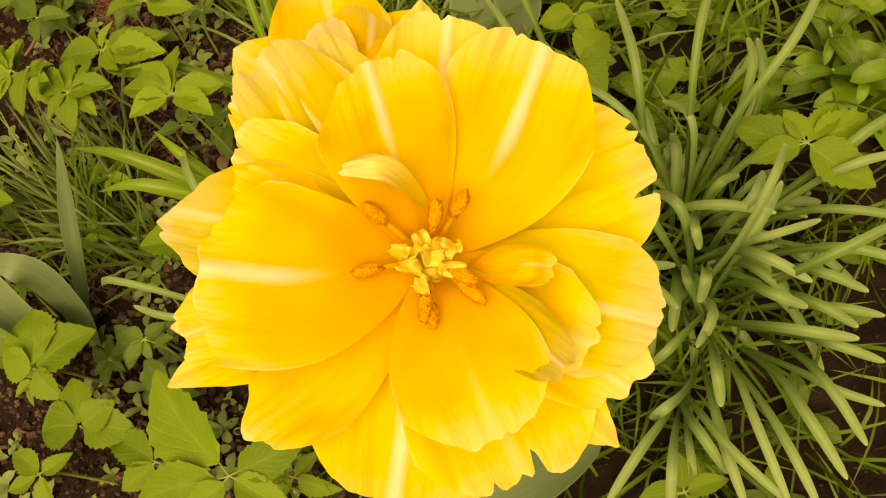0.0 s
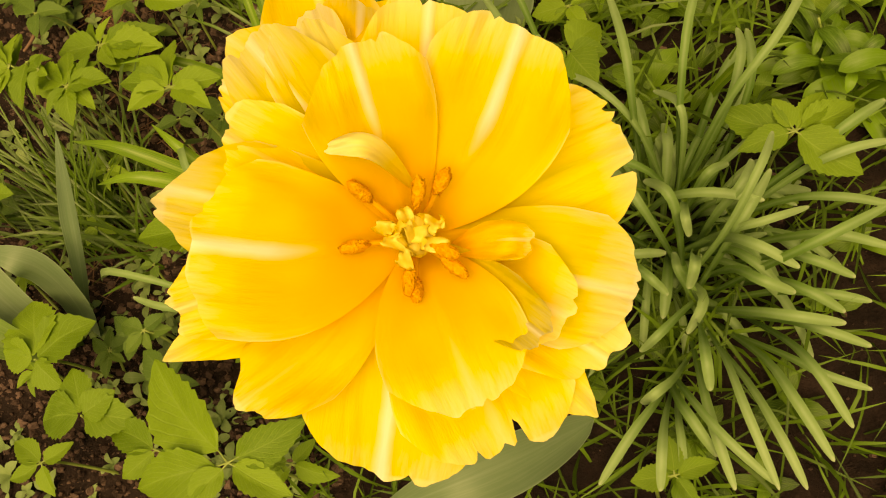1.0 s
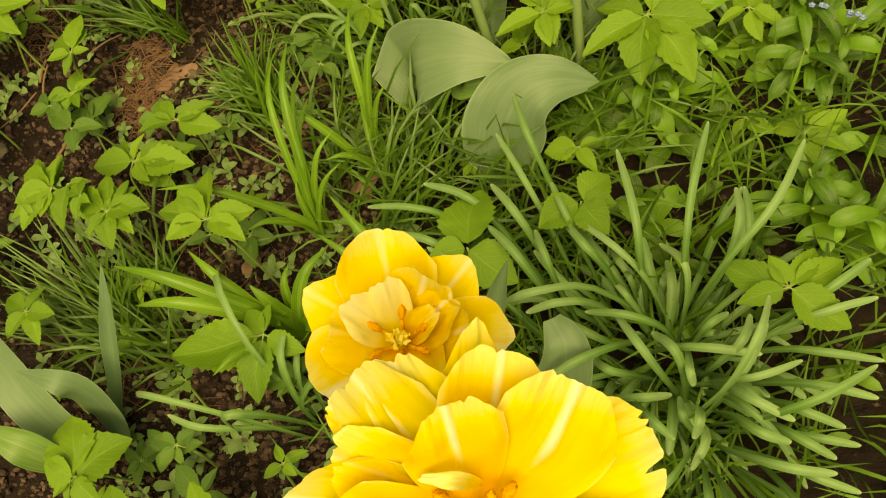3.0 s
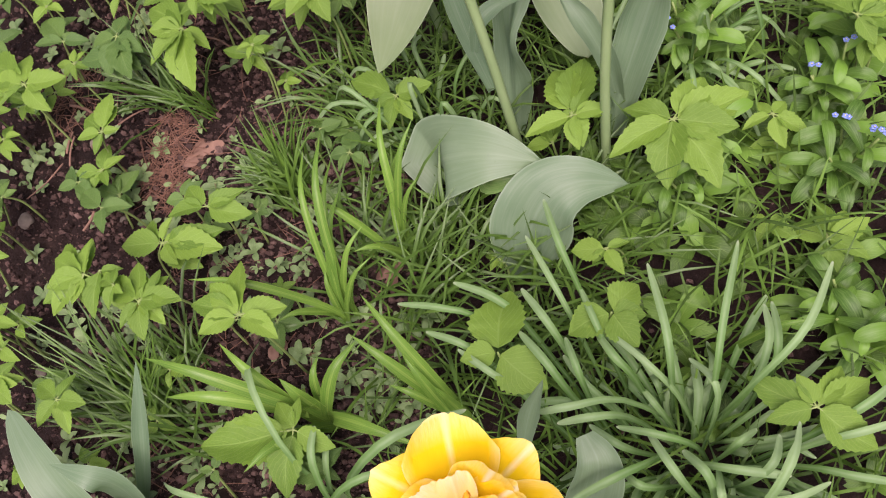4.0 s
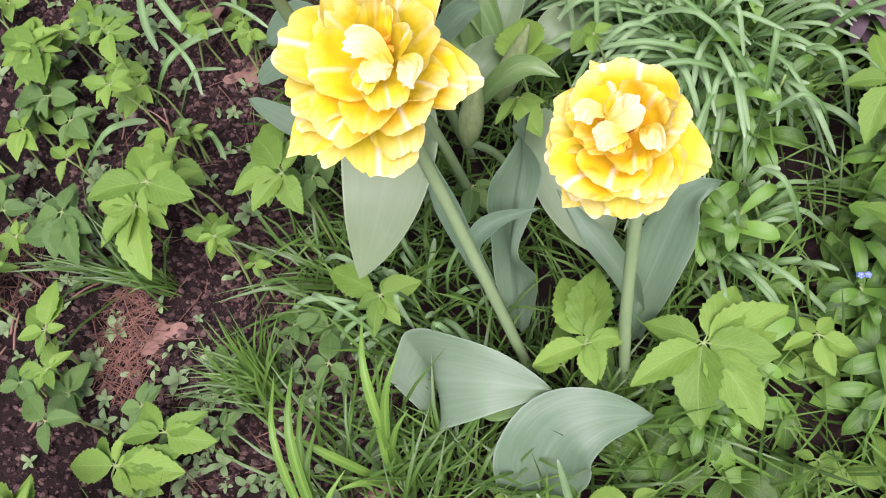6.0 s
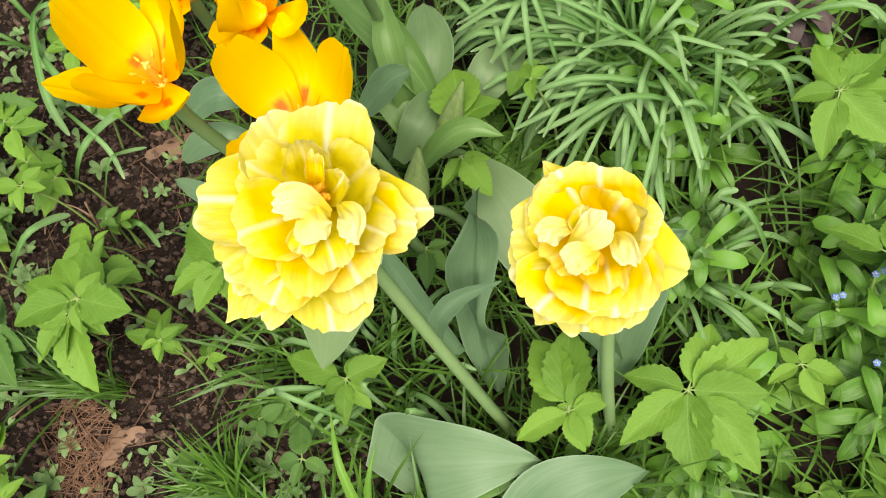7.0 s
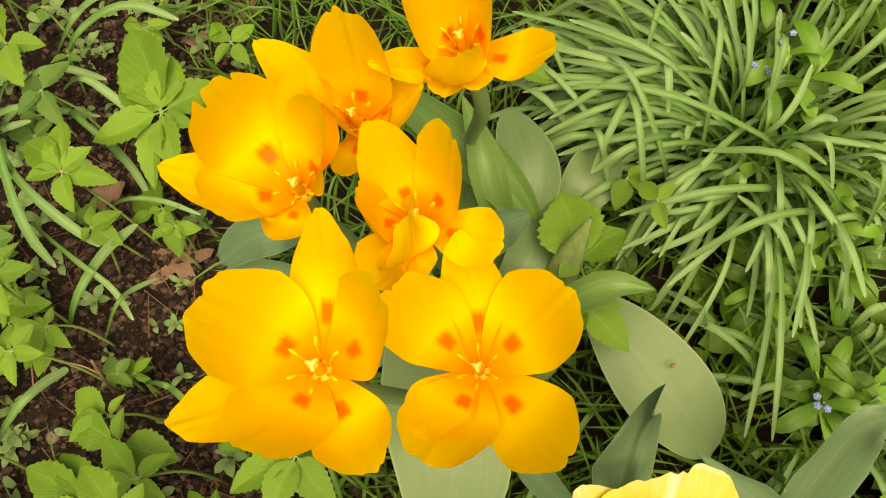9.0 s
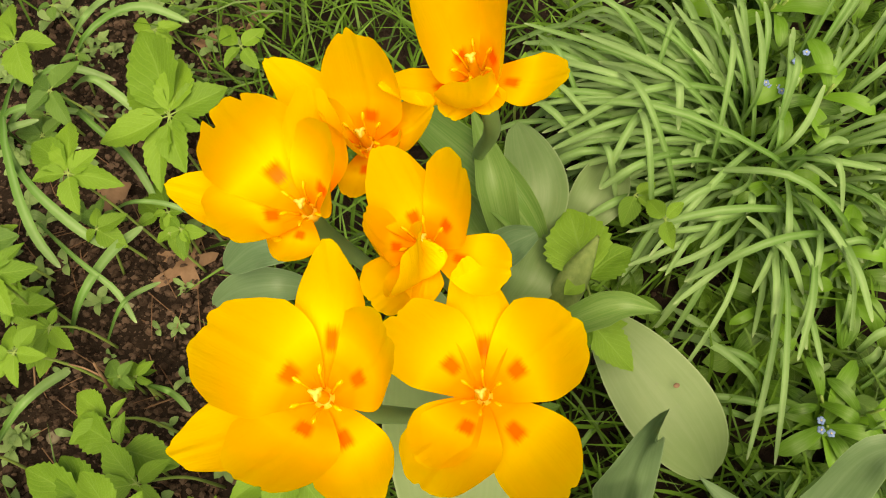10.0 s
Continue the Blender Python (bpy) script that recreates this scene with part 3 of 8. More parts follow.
def build_ground():
    near = np.linspace(-1.1, 1.1, 520)
    far = 1.1 * 1.35 ** np.arange(1, 26)
    line = np.concatenate([-far[::-1], near, far])
    n = len(line)
    verts = [(x, y + 0.5, ground_height(x, y + 0.5)) for y in line for x in line]
    faces = [(j * n + i, j * n + i + 1, (j + 1) * n + i + 1, (j + 1) * n + i) for j in range(n - 1) for i in range(n - 1)]
    me = bpy.data.meshes.new("ground")
    me.from_pydata(verts, [], faces)
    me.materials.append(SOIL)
    me.shade_smooth()
    return tagged(new("ground", me), "dark brown crumbly garden soil", "soil", kind="structure")


build_ground()

# tall tulip with a wide ruffled double yellow flower
tulip_a, head = tulip("tall tulip with a wide ruffled double yellow flower", (0.001, 0.129, 0.000), (0.013, 0.090, 0.387), (0.258, -0.329, 0.909), bow=(0, 0), size=1.0)
petal_along(head, [(2.9, 0.9, 0.5), (30.3, 9.2, 4.2), (55.7, 17.0, 10.0)], 41.8, mat=GREEN_PETAL, pleat=1.6, split=0.3, frill=0.4, roll=0.6, crumple=0.7, seed=293)
petal_along(head, [(1.9, -2.3, 0.5), (22.3, -27.8, 2.1), (41.2, -51.3, 5.0)], 27.1, point=0.8, mat=GREEN_PETAL, cup=0.5, frill=0.4, roll=0.6, crumple=0.7, seed=295)
petal_along(head, [(-2.8, -1.0, 0.5), (-36.0, -12.7, 2.1), (-66.7, -23.5, 5.0)], 24.3, point=0.8, mat=GREEN_PETAL, cup=0.6, frill=0.4, roll=0.6, crumple=0.7, seed=297)
petal_along(head, [(-0.8, -2.9, 0.5), (-8.6, -32.2, 2.9), (-15.8, -59.3, 7.0)], 46.7, cup=0.2, pleat=1.3, mat=RIB_PETAL, rib=1, frill=0.4, roll=0.6, crumple=0.7, seed=299)
petal_along(head, [(0.9, -2.9, 0.5), (10.1, -33.6, 2.0), (16.9, -56.1, 9.0)], 46.2, cup=0.25, pleat=1.4, split=-0.2, frill=0.4, roll=0.6, crumple=0.7, seed=301)
petal_along(head, [(0.2, 3.0, 0.5), (2.8, 33.5, 4.6), (5.2, 61.7, 11.0)], 26.3, point=0.7, mat=GREEN_PETAL, cup=0.5, frill=0.4, roll=0.6, crumple=0.7, seed=303)
petal_along(head, [(-3.0, -0.5, 0.5), (-31.8, -5.8, 6.7), (-58.4, -10.7, 16.0)], 27.0, cup=0.6, ruffle=2.2, frill=0.4, roll=0.6, crumple=0.7, seed=305)
petal_along(head, [(-2.1, 2.1, 0.5), (-22.4, 22.6, 5.9), (-41.2, 41.5, 14.0)], 20.5, cup=0.5, crumple=0.7, seed=307)
petal_along(head, [(-2.9, 0.9, 0.5), (-29.6, 9.4, 9.2), (-54.3, 17.3, 22.0)], 32.7, mat=PALE_PETAL, cup=0.7, ruffle=2.4, frill=0.4, roll=0.6, crumple=0.7, seed=309)
petal_along(head, [(-1.1, 2.8, 0.5), (-11.8, 28.6, 8.0), (-21.7, 52.5, 19.0)], 26.6, mat=PALE_PETAL, cup=0.3, pleat=1.6, frill=0.4, roll=0.6, crumple=0.7, seed=311)
petal_along(head, [(-1.6, 2.5, 0.5), (-17.8, 27.1, 8.8), (-32.8, 49.8, 21.0)], 28.9, mat=PALE_PETAL, cup=0.6, ruffle=2.2, frill=0.4, roll=0.6, crumple=0.7, seed=313)
petal_along(head, [(2.3, -1.9, 0.5), (23.9, -19.7, 5.9), (43.7, -36.1, 14.0)], 27.3, cup=0.4, ruffle=2.0, frill=0.4, roll=0.6, crumple=0.7, seed=315)
petal_along(head, [(2.8, -1.1, 0.5), (28.9, -12.2, 12.0), (49.4, -19.8, 20.0)], 34.3, mat=PALE_PETAL, cup=0.15, pleat=1.8, frill=0.5, roll=0.6, crumple=0.7, seed=317)
petal_along(head, [(-2.4, -1.8, 0.5), (-27.2, -23.8, 8.0), (-45.2, -34.3, 18.0)], 28.0, cup=0.8, ruffle=2.0, point=0.3, frill=0.4, roll=0.6, crumple=0.7, seed=319)
petal_along(head, [(0.6, 2.9, 0.5), (5.5, 28.3, 11.3), (10.0, 51.7, 27.0)], 34.3, cup=0.3, ruffle=1.6, frill=0.4, roll=0.6, crumple=0.7, seed=321)
petal_along(head, [(-2.5, 1.7, 0.5), (-22.0, 15.4, 9.2), (-40.1, 28.0, 22.0)], 27.4, cup=0.5, ruffle=2.0, frill=0.4, roll=0.6, crumple=0.7, seed=323)
petal_along(head, [(1.7, 2.5, 0.5), (18.3, 21.2, 21.0), (29.0, 41.8, 34.0)], 36.6, cup=0.25, ruffle=2.4, mat=RIB_PETAL, rib=1, frill=0.4, roll=0.6, crumple=0.7, seed=325)
petal_along(head, [(-3.0, 0.3, 0.5), (-28.0, -0.3, 20.0), (-48.2, 4.2, 31.0)], 41.6, cup=0.3, ruffle=3.0, mat=RIB_PETAL, rib=1, frill=0.4, roll=0.6, crumple=0.7, seed=327)
petal_along(head, [(2.5, -1.7, 0.5), (19.0, -13.8, 11.0), (32.0, -22.4, 26.0)], 28.1, cup=0.3, ruffle=2.2, frill=0.4, roll=0.6, crumple=0.7, seed=329)
petal_along(head, [(0.7, -2.9, 0.5), (4.6, -20.8, 21.0), (9.5, -37.6, 34.0)], 35.4, cup=0.25, ruffle=2.6, frill=0.4, roll=0.6, crumple=0.7, seed=331)
petal_along(head, [(2.1, -2.1, 0.5), (15.7, -16.0, 14.0), (25.8, -25.9, 34.0)], 18.3, mat=PALE_RIB_PETAL, cup=0.9, ruffle=2.0, rib=1, crumple=0.7, seed=333)
petal_along(head, [(-0.6, 2.9, 0.5), (-5.4, 25.3, 26.0), (-7.9, 39.6, 40.0)], 30.6, cup=0.3, ruffle=2.4, mat=RIB_PETAL, rib=1, frill=0.4, roll=0.6, crumple=0.7, seed=335)
petal_along(head, [(9.2, -4.2, 4.0), (19.6, -3.4, 18.0), (27.0, -4.3, 27.0)], 12.1, cup=1.2, ruffle=1.5, name="petaloid", label="curled yellow inner petaloid", crumple=0.6, seed=337)
petal_along(head, [(1.8, 11.6, 8.0), (-7.0, 20.1, 31.0), (-17.7, 20.9, 29.0)], 6.5, cup=0.9, ruffle=1.0, point=0.5, mat=INNER_PETAL, crumple=0.4, name="petaloid", label="cream inner petaloid", seed=339)
stamen(head, 133, 15.1, 17, 8.5, 645)
stamen(head, -177, 13.1, 13, 8.5, 638)
stamen(head, 76, 9.0, 19, 8.5, 740)
stamen(head, 55, 13.2, 18, 8.5, 778)
stamen(head, -44, 10.6, 17, 8.5, 795)
stamen(head, -32, 7.1, 18, 8.5, 780)
stamen(head, -103, 9.1, 16, 8.5, 725)
stamen(head, -94, 12.3, 14, 8.5, 737)
pistil_ruffled(head, 21.0, 14.0)
# tulip with a loose double yellow flower
tulip_b, head = tulip("tulip with a loose double yellow flower", (-0.025, 0.172, 0.000), (-0.024, 0.158, 0.345), (0.204, -0.139, 0.969), bow=(0, 0), size=1.04)
petal(head, 149, 41.3, 12, 41, -2, cup=0.5, point=0.7, ruffle=2, seed=37)
petal(head, 98, 40.0, 18, 40, 0, cup=0.5, ruffle=2, seed=39)
petal(head, 44, 40.6, 14, 38, -2, cup=0.5, point=0.6, ruffle=2, seed=41)
petal(head, -9, 40.0, 16, 39, 0, cup=0.5, ruffle=2.5, seed=43)
petal(head, -47, 33.7, 12, 34, -1, cup=0.5, ruffle=2, point=0.2, seed=45)
petal(head, -81, 33.9, 8, 36, -2, cup=0.4, point=0.3, ruffle=2, seed=47)
petal(head, -144, 34.6, 18, 48, 0, cup=0.4, ruffle=2, seed=49)
petal(head, 171, 25.5, 20, 31, 0, cup=0.5, ruffle=2, seed=51)
petal(head, 59, 24.0, 30, 30, 5, cup=0.7, ruffle=2, lean=0.6, seed=53)
petal(head, 1, 25.8, 28, 30, 5, cup=0.7, ruffle=2.5, lean=0.6, seed=55)
petal(head, -60, 20.2, 26, 26, 5, cup=0.7, ruffle=2, lean=0.6, seed=57)
petal(head, 144, 19.7, 28, 19, 10, mat=INNER_PETAL, name="petaloid", label="cream inner petaloid", cup=0.5, ruffle=2.5, lean=0.4, seed=59)
petal(head, 101, 18.9, 30, 17, 12, mat=INNER_PETAL, name="petaloid", label="cream inner petaloid", cup=0.5, ruffle=2.5, lean=0.4, seed=61)
petal(head, 32, 23.3, 28, 24, 5, cup=0.6, ruffle=2.2, seed=63)
petal(head, -110, 15.7, 24, 22, 4, cup=0.6, ruffle=2.2, seed=15)
petal(head, 27, 16.1, 24, 14, 10, mat=PETAL, name="petaloid", label="cream inner petaloid", cup=0.9, ruffle=3, seed=17)
for az in (20, 80, 150, 210, 270, 330):
    stamen(head, az, 9, 13, 7.0, az + 5)
pistil_ruffled(head, 16.0, 8.0)
# tall tulip with a full double lemon yellow flower
tulip_c, head = tulip("tall tulip with a full double lemon yellow flower", (-0.024, 0.489, 0.000), (-0.041, 0.555, 0.370), (0.169, -0.288, 0.943), bow=(0, 0), size=0.97)
petal_along(head, [(-2.4, -1.8, 0.5), (-26.6, -20.8, 0.8), (-48.9, -38.3, 2.0)], 29.2, point=0.8, mat=GREEN_PETAL, cup=0.5, frill=0.4, ruffle=2.0, roll=0.5, crumple=0.9, seed=299)
petal_along(head, [(-2.0, -2.3, 0.5), (-19.4, -22.6, 1.7), (-35.5, -41.4, 4.0)], 25.4, mat=PALE_PETAL, cup=0.4, frill=0.4, ruffle=2.0, roll=0.5, crumple=0.9, seed=301)
petal_along(head, [(-0.4, -3.0, 0.5), (-3.7, -29.3, 2.5), (-6.8, -53.7, 6.0)], 38.5, mat=PALE_RIB_PETAL, cup=0.3, rib=1, pleat=1.2, frill=0.4, ruffle=2.0, roll=0.5, crumple=0.9, seed=303)
petal_along(head, [(2.8, -0.9, 0.5), (24.1, -10.4, 3.0), (47.0, -15.7, 9.0)], 37.0, point=0.7, mat=PALE_RIB_PETAL, cup=0.6, rib=1, frill=0.4, ruffle=2.0, roll=0.5, crumple=0.9, seed=305)
petal_along(head, [(2.6, -1.4, 0.5), (21.0, -13.0, 8.0), (37.1, -20.4, 15.0)], 32.7, cup=0.8, frill=0.4, ruffle=2.0, roll=0.5, crumple=0.9, seed=307)
petal_along(head, [(-2.6, -1.6, 0.5), (-22.3, -13.7, 4.2), (-40.5, -24.8, 10.0)], 26.1, mat=PALE_PETAL, cup=0.6, frill=0.4, ruffle=2.0, roll=0.5, crumple=0.9, seed=309)
petal_along(head, [(-2.8, -1.1, 0.5), (-22.8, -9.3, 6.7), (-41.4, -16.8, 16.0)], 37.3, mat=PALE_PETAL, cup=0.6, ruffle=3.1, frill=0.4, roll=0.5, crumple=0.9, seed=311)
petal_along(head, [(0.4, -3.0, 0.5), (3.4, -26.1, 5.0), (6.1, -47.5, 12.0)], 26.0, mat=PALE_PETAL, cup=0.4, ruffle=2.9, frill=0.4, roll=0.5, crumple=0.9, seed=313)
petal_along(head, [(-2.9, 0.7, 0.5), (-20.9, 5.3, 9.0), (-43.2, 10.8, 21.0)], 40.9, mat=PALE_RIB_PETAL, cup=0.5, rib=1, frill=0.5, ruffle=2.0, roll=0.5, crumple=0.9, seed=315)
petal_along(head, [(-0.8, 2.9, 0.5), (-5.4, 18.6, 10.5), (-9.6, 33.1, 25.0)], 38.3, mat=PALE_PETAL, cup=0.7, ruffle=3.4, frill=0.4, roll=0.5, crumple=0.9, seed=317)
petal_along(head, [(-2.2, 2.0, 0.5), (-12.0, 10.8, 9.7), (-20.9, 19.0, 23.0)], 34.0, mat=PALE_PETAL, cup=0.8, ruffle=2.9, frill=0.4, roll=0.5, crumple=0.9, seed=319)
petal_along(head, [(-1.7, -2.5, 0.5), (-13.9, -20.6, 8.4), (-25.3, -37.4, 20.0)], 34.5, cup=0.5, ruffle=2.9, mat=RIB_PETAL, rib=1, frill=0.4, roll=0.5, crumple=0.9, seed=321)
petal_along(head, [(1.4, 2.6, 0.5), (9.1, 15.2, 13.0), (17.5, 32.0, 29.0)], 39.7, mat=PALE_RIB_PETAL, cup=0.4, ruffle=2.9, rib=1, frill=0.4, roll=0.5, crumple=0.9, seed=323)
petal_along(head, [(0.8, -2.9, 0.5), (5.7, -21.0, 9.2), (10.2, -37.8, 22.0)], 36.5, cup=0.5, ruffle=3.1, frill=0.4, roll=0.5, crumple=0.9, seed=325)
petal_along(head, [(2.9, 0.6, 0.5), (15.4, 3.2, 11.8), (26.9, 5.6, 28.0)], 33.5, mat=PALE_PETAL, cup=0.6, ruffle=2.9, frill=0.4, roll=0.5, crumple=0.9, seed=327)
petal_along(head, [(-2.9, -0.8, 0.5), (-15.1, -4.8, 13.0), (-29.3, -7.6, 26.0)], 38.1, cup=0.6, ruffle=2.3, frill=0.4, roll=0.5, crumple=0.9, seed=329)
petal_along(head, [(-0.7, -2.9, 0.5), (-5.0, -21.0, 11.8), (-9.0, -37.7, 28.0)], 29.0, cup=0.7, ruffle=2.9, frill=0.4, roll=0.5, crumple=0.9, seed=331)
petal_along(head, [(2.2, -2.0, 0.5), (14.5, -13.2, 11.3), (25.9, -23.5, 27.0)], 26.9, mat=PALE_PETAL, cup=0.7, ruffle=3.1, frill=0.4, roll=0.5, crumple=0.9, seed=333)
petal_along(head, [(0.3, 3.0, 0.5), (1.4, 11.8, 13.4), (2.3, 19.9, 32.0)], 21.6, mat=PALE_PETAL, cup=0.7, ruffle=2.6, crumple=0.9, seed=335)
petal_along(head, [(1.5, 2.6, 0.5), (5.0, 6.5, 24.0), (7.7, 13.8, 36.0)], 9.3, cup=1.0, ruffle=1.2, name="petaloid", label="narrow yellow inner petaloid", crumple=0.9, seed=337)
petal_along(head, [(3.0, 0.5, 0.5), (11.0, 0.3, 22.0), (16.9, 3.1, 34.0)], 15.6, mat=PALE_PETAL, cup=0.8, ruffle=1.6, crumple=0.6, name="petaloid", label="yellow inner petaloid", seed=339)
petal_along(head, [(0.4, -3.0, 0.5), (2.7, -18.2, 25.0), (4.4, -32.3, 33.0)], 21.5, mat=PALE_PETAL, cup=0.5, ruffle=2.4, crumple=0.6, name="petaloid", label="pale yellow inner petaloid", seed=341)
petal_along(head, [(6.8, -9.1, 24.0), (-2.2, -3.8, 38.0), (-12.3, -2.8, 38.0)], 14.4, mat=INNER_PETAL, cup=0.4, ruffle=3.0, frill=1.4, crumple=1.0, name="petaloid", label="crumpled cream inner petaloid", seed=343)
petal_along(head, [(0.8, -4.2, 30.0), (0.3, -13.8, 39.0), (0.6, -20.8, 37.0)], 15.4, mat=INNER_PETAL, cup=-0.4, ruffle=3.0, frill=1.4, crumple=1.0, name="petaloid", label="crumpled cream inner petaloid", seed=345)
petal_along(head, [(11.0, -6.3, 24.0), (15.6, -15.2, 38.0), (11.9, -23.9, 36.0)], 12.0, mat=INNER_PETAL, cup=0.9, ruffle=2.4, crumple=1.0, name="petaloid", label="cream inner petaloid", seed=347)
petal_along(head, [(2.2, -13.8, 26.0), (-4.5, -17.9, 35.0), (-8.1, -22.6, 35.0)], 11.7, mat=PALE_PETAL, cup=0.6, ruffle=2.4, crumple=0.6, name="petaloid", label="pale yellow inner petaloid", seed=349)
stamen(head, 15, 3.1, 24, 8.5, 540)
stamen(head, -22, 4.8, 23, 8.5, 552)
stamen(head, 70, 0.3, 22, 8.5, 528)
pistil_ruffled(head, 12.0, 6.0)
# tulip with a double yellow flower and green-tipped outer petals
tulip_d, head = tulip("tulip with a double yellow flower and green-tipped outer petals", (0.049, 0.472, 0.000), (0.067, 0.527, 0.325), (-0.117, -0.187, 0.976), bow=(0, 0), size=0.93)
petal_along(head, [(2.2, -2.0, 0.5), (11.8, -16.8, 1.0), (33.4, -30.5, 6.0)], 46.0, point=0.7, mat=GREEN_PETAL, cup=0.4, rib=1, frill=0.4, ruffle=2.0, roll=0.5, crumple=0.6, seed=302)
petal_along(head, [(-1.1, 2.8, 0.5), (-8.7, 21.5, 2.1), (-15.7, 38.9, 5.0)], 20.0, point=0.9, mat=GREEN_PETAL, cup=0.6, frill=0.4, ruffle=2.0, roll=0.5, crumple=0.6, seed=304)
petal_along(head, [(-2.3, -2.0, 0.5), (-21.6, -18.8, 0.8), (-39.5, -34.2, 2.0)], 35.7, point=0.8, mat=GREEN_PETAL, cup=0.5, frill=0.4, ruffle=2.0, roll=0.5, crumple=0.6, seed=306)
petal_along(head, [(-1.2, -2.8, 0.5), (-10.2, -24.4, 3.4), (-18.5, -44.4, 8.0)], 41.0, mat=PALE_RIB_PETAL, cup=0.4, rib=1, frill=0.4, ruffle=2.0, roll=0.5, crumple=0.6, seed=308)
petal_along(head, [(-0.1, -3.0, 0.5), (-1.0, -25.6, 3.8), (-1.8, -46.5, 9.0)], 36.0, mat=PALE_RIB_PETAL, cup=0.4, rib=1, frill=0.4, ruffle=2.0, roll=0.5, crumple=0.6, seed=310)
petal_along(head, [(-2.9, -0.6, 0.5), (-23.7, -4.5, 4.2), (-42.9, -8.2, 10.0)], 37.5, mat=PALE_PETAL, cup=0.6, ruffle=2.9, frill=0.4, roll=0.5, crumple=0.6, seed=312)
petal_along(head, [(-2.0, -2.2, 0.5), (-16.7, -18.5, 4.6), (-30.3, -33.5, 11.0)], 40.1, mat=PALE_PETAL, cup=0.5, frill=0.4, ruffle=2.0, roll=0.5, crumple=0.6, seed=314)
petal_along(head, [(-2.9, 0.7, 0.5), (-20.9, 5.1, 5.9), (-37.4, 9.2, 14.0)], 37.9, mat=PALE_PETAL, cup=0.6, ruffle=2.9, frill=0.4, roll=0.5, crumple=0.6, seed=316)
petal_along(head, [(0.6, -2.9, 0.5), (4.8, -21.8, 6.3), (8.7, -39.2, 15.0)], 37.7, cup=0.5, mat=RIB_PETAL, rib=1, frill=0.4, ruffle=2.0, roll=0.5, crumple=0.6, seed=318)
petal_along(head, [(-2.3, 2.0, 0.5), (-13.7, 12.0, 6.7), (-24.3, 21.2, 16.0)], 39.5, mat=PALE_PETAL, cup=0.6, ruffle=2.6, frill=0.4, roll=0.5, crumple=0.6, seed=320)
petal_along(head, [(2.6, -1.4, 0.5), (12.6, -6.7, 6.7), (21.7, -11.5, 16.0)], 40.0, mat=PALE_PETAL, cup=0.6, ruffle=3.1, frill=0.4, roll=0.5, crumple=0.6, seed=322)
petal_along(head, [(-2.3, -1.9, 0.5), (-21.5, -19.8, 9.0), (-34.0, -28.0, 20.0)], 44.1, cup=0.5, mat=RIB_PETAL, rib=1, frill=0.4, ruffle=2.0, roll=0.5, crumple=0.6, seed=324)
petal_along(head, [(1.1, 2.8, 0.5), (5.2, 13.3, 9.7), (9.0, 23.0, 23.0)], 43.7, cup=0.5, ruffle=2.6, frill=0.4, roll=0.5, crumple=0.6, seed=326)
petal_along(head, [(-0.9, 2.9, 0.5), (-5.0, 15.6, 9.2), (-8.8, 27.4, 22.0)], 39.2, cup=0.6, mat=RIB_PETAL, rib=1, frill=0.4, ruffle=2.0, roll=0.5, crumple=0.6, seed=328)
petal_along(head, [(-2.8, 1.0, 0.5), (-15.3, 5.2, 8.8), (-26.9, 9.1, 21.0)], 38.9, cup=0.6, ruffle=2.6, frill=0.4, roll=0.5, crumple=0.6, seed=330)
petal_along(head, [(-0.1, -3.0, 0.5), (-1.0, -21.7, 8.4), (-1.8, -38.9, 20.0)], 39.0, cup=0.6, mat=RIB_PETAL, rib=1, frill=0.4, ruffle=2.0, roll=0.5, crumple=0.6, seed=332)
petal_along(head, [(2.7, 1.3, 0.5), (9.0, 4.4, 10.5), (14.7, 7.2, 25.0)], 36.6, cup=0.6, ruffle=2.6, frill=0.4, roll=0.5, crumple=0.6, seed=334)
petal_along(head, [(-1.1, -2.8, 0.5), (-9.7, -21.7, 12.0), (-13.3, -32.3, 24.0)], 38.5, cup=0.6, ruffle=2.3, mat=RIB_PETAL, rib=1, frill=0.4, roll=0.5, crumple=0.6, seed=336)
petal_along(head, [(2.9, -0.8, 0.5), (12.7, -3.7, 10.9), (21.7, -6.4, 26.0)], 21.7, mat=PALE_PETAL, cup=0.5, ruffle=3.9, frill=0.5, crumple=0.6, seed=338)
petal_along(head, [(-0.0, -3.0, 0.5), (-0.2, -16.4, 11.3), (-0.3, -28.8, 27.0)], 28.0, cup=0.7, ruffle=2.6, frill=0.4, roll=0.5, crumple=0.6, seed=340)
petal_along(head, [(-2.7, -1.2, 0.5), (-13.0, -5.8, 11.3), (-22.4, -10.0, 27.0)], 30.6, cup=0.7, ruffle=2.6, frill=0.4, roll=0.5, crumple=0.6, seed=342)
petal_along(head, [(6.3, -5.5, 14.0), (9.6, -12.3, 24.0), (10.5, -22.7, 28.0)], 12.5, mat=INNER_PETAL, cup=0.7, ruffle=2.0, crumple=1.0, name="petaloid", label="cream inner petaloid", seed=344)
petal_along(head, [(-0.9, 2.9, 0.5), (-4.7, 2.8, 24.0), (-2.3, 7.6, 33.0)], 12.3, mat=PALE_PETAL, cup=0.8, ruffle=1.8, crumple=0.6, name="petaloid", label="pale yellow inner petaloid", seed=346)
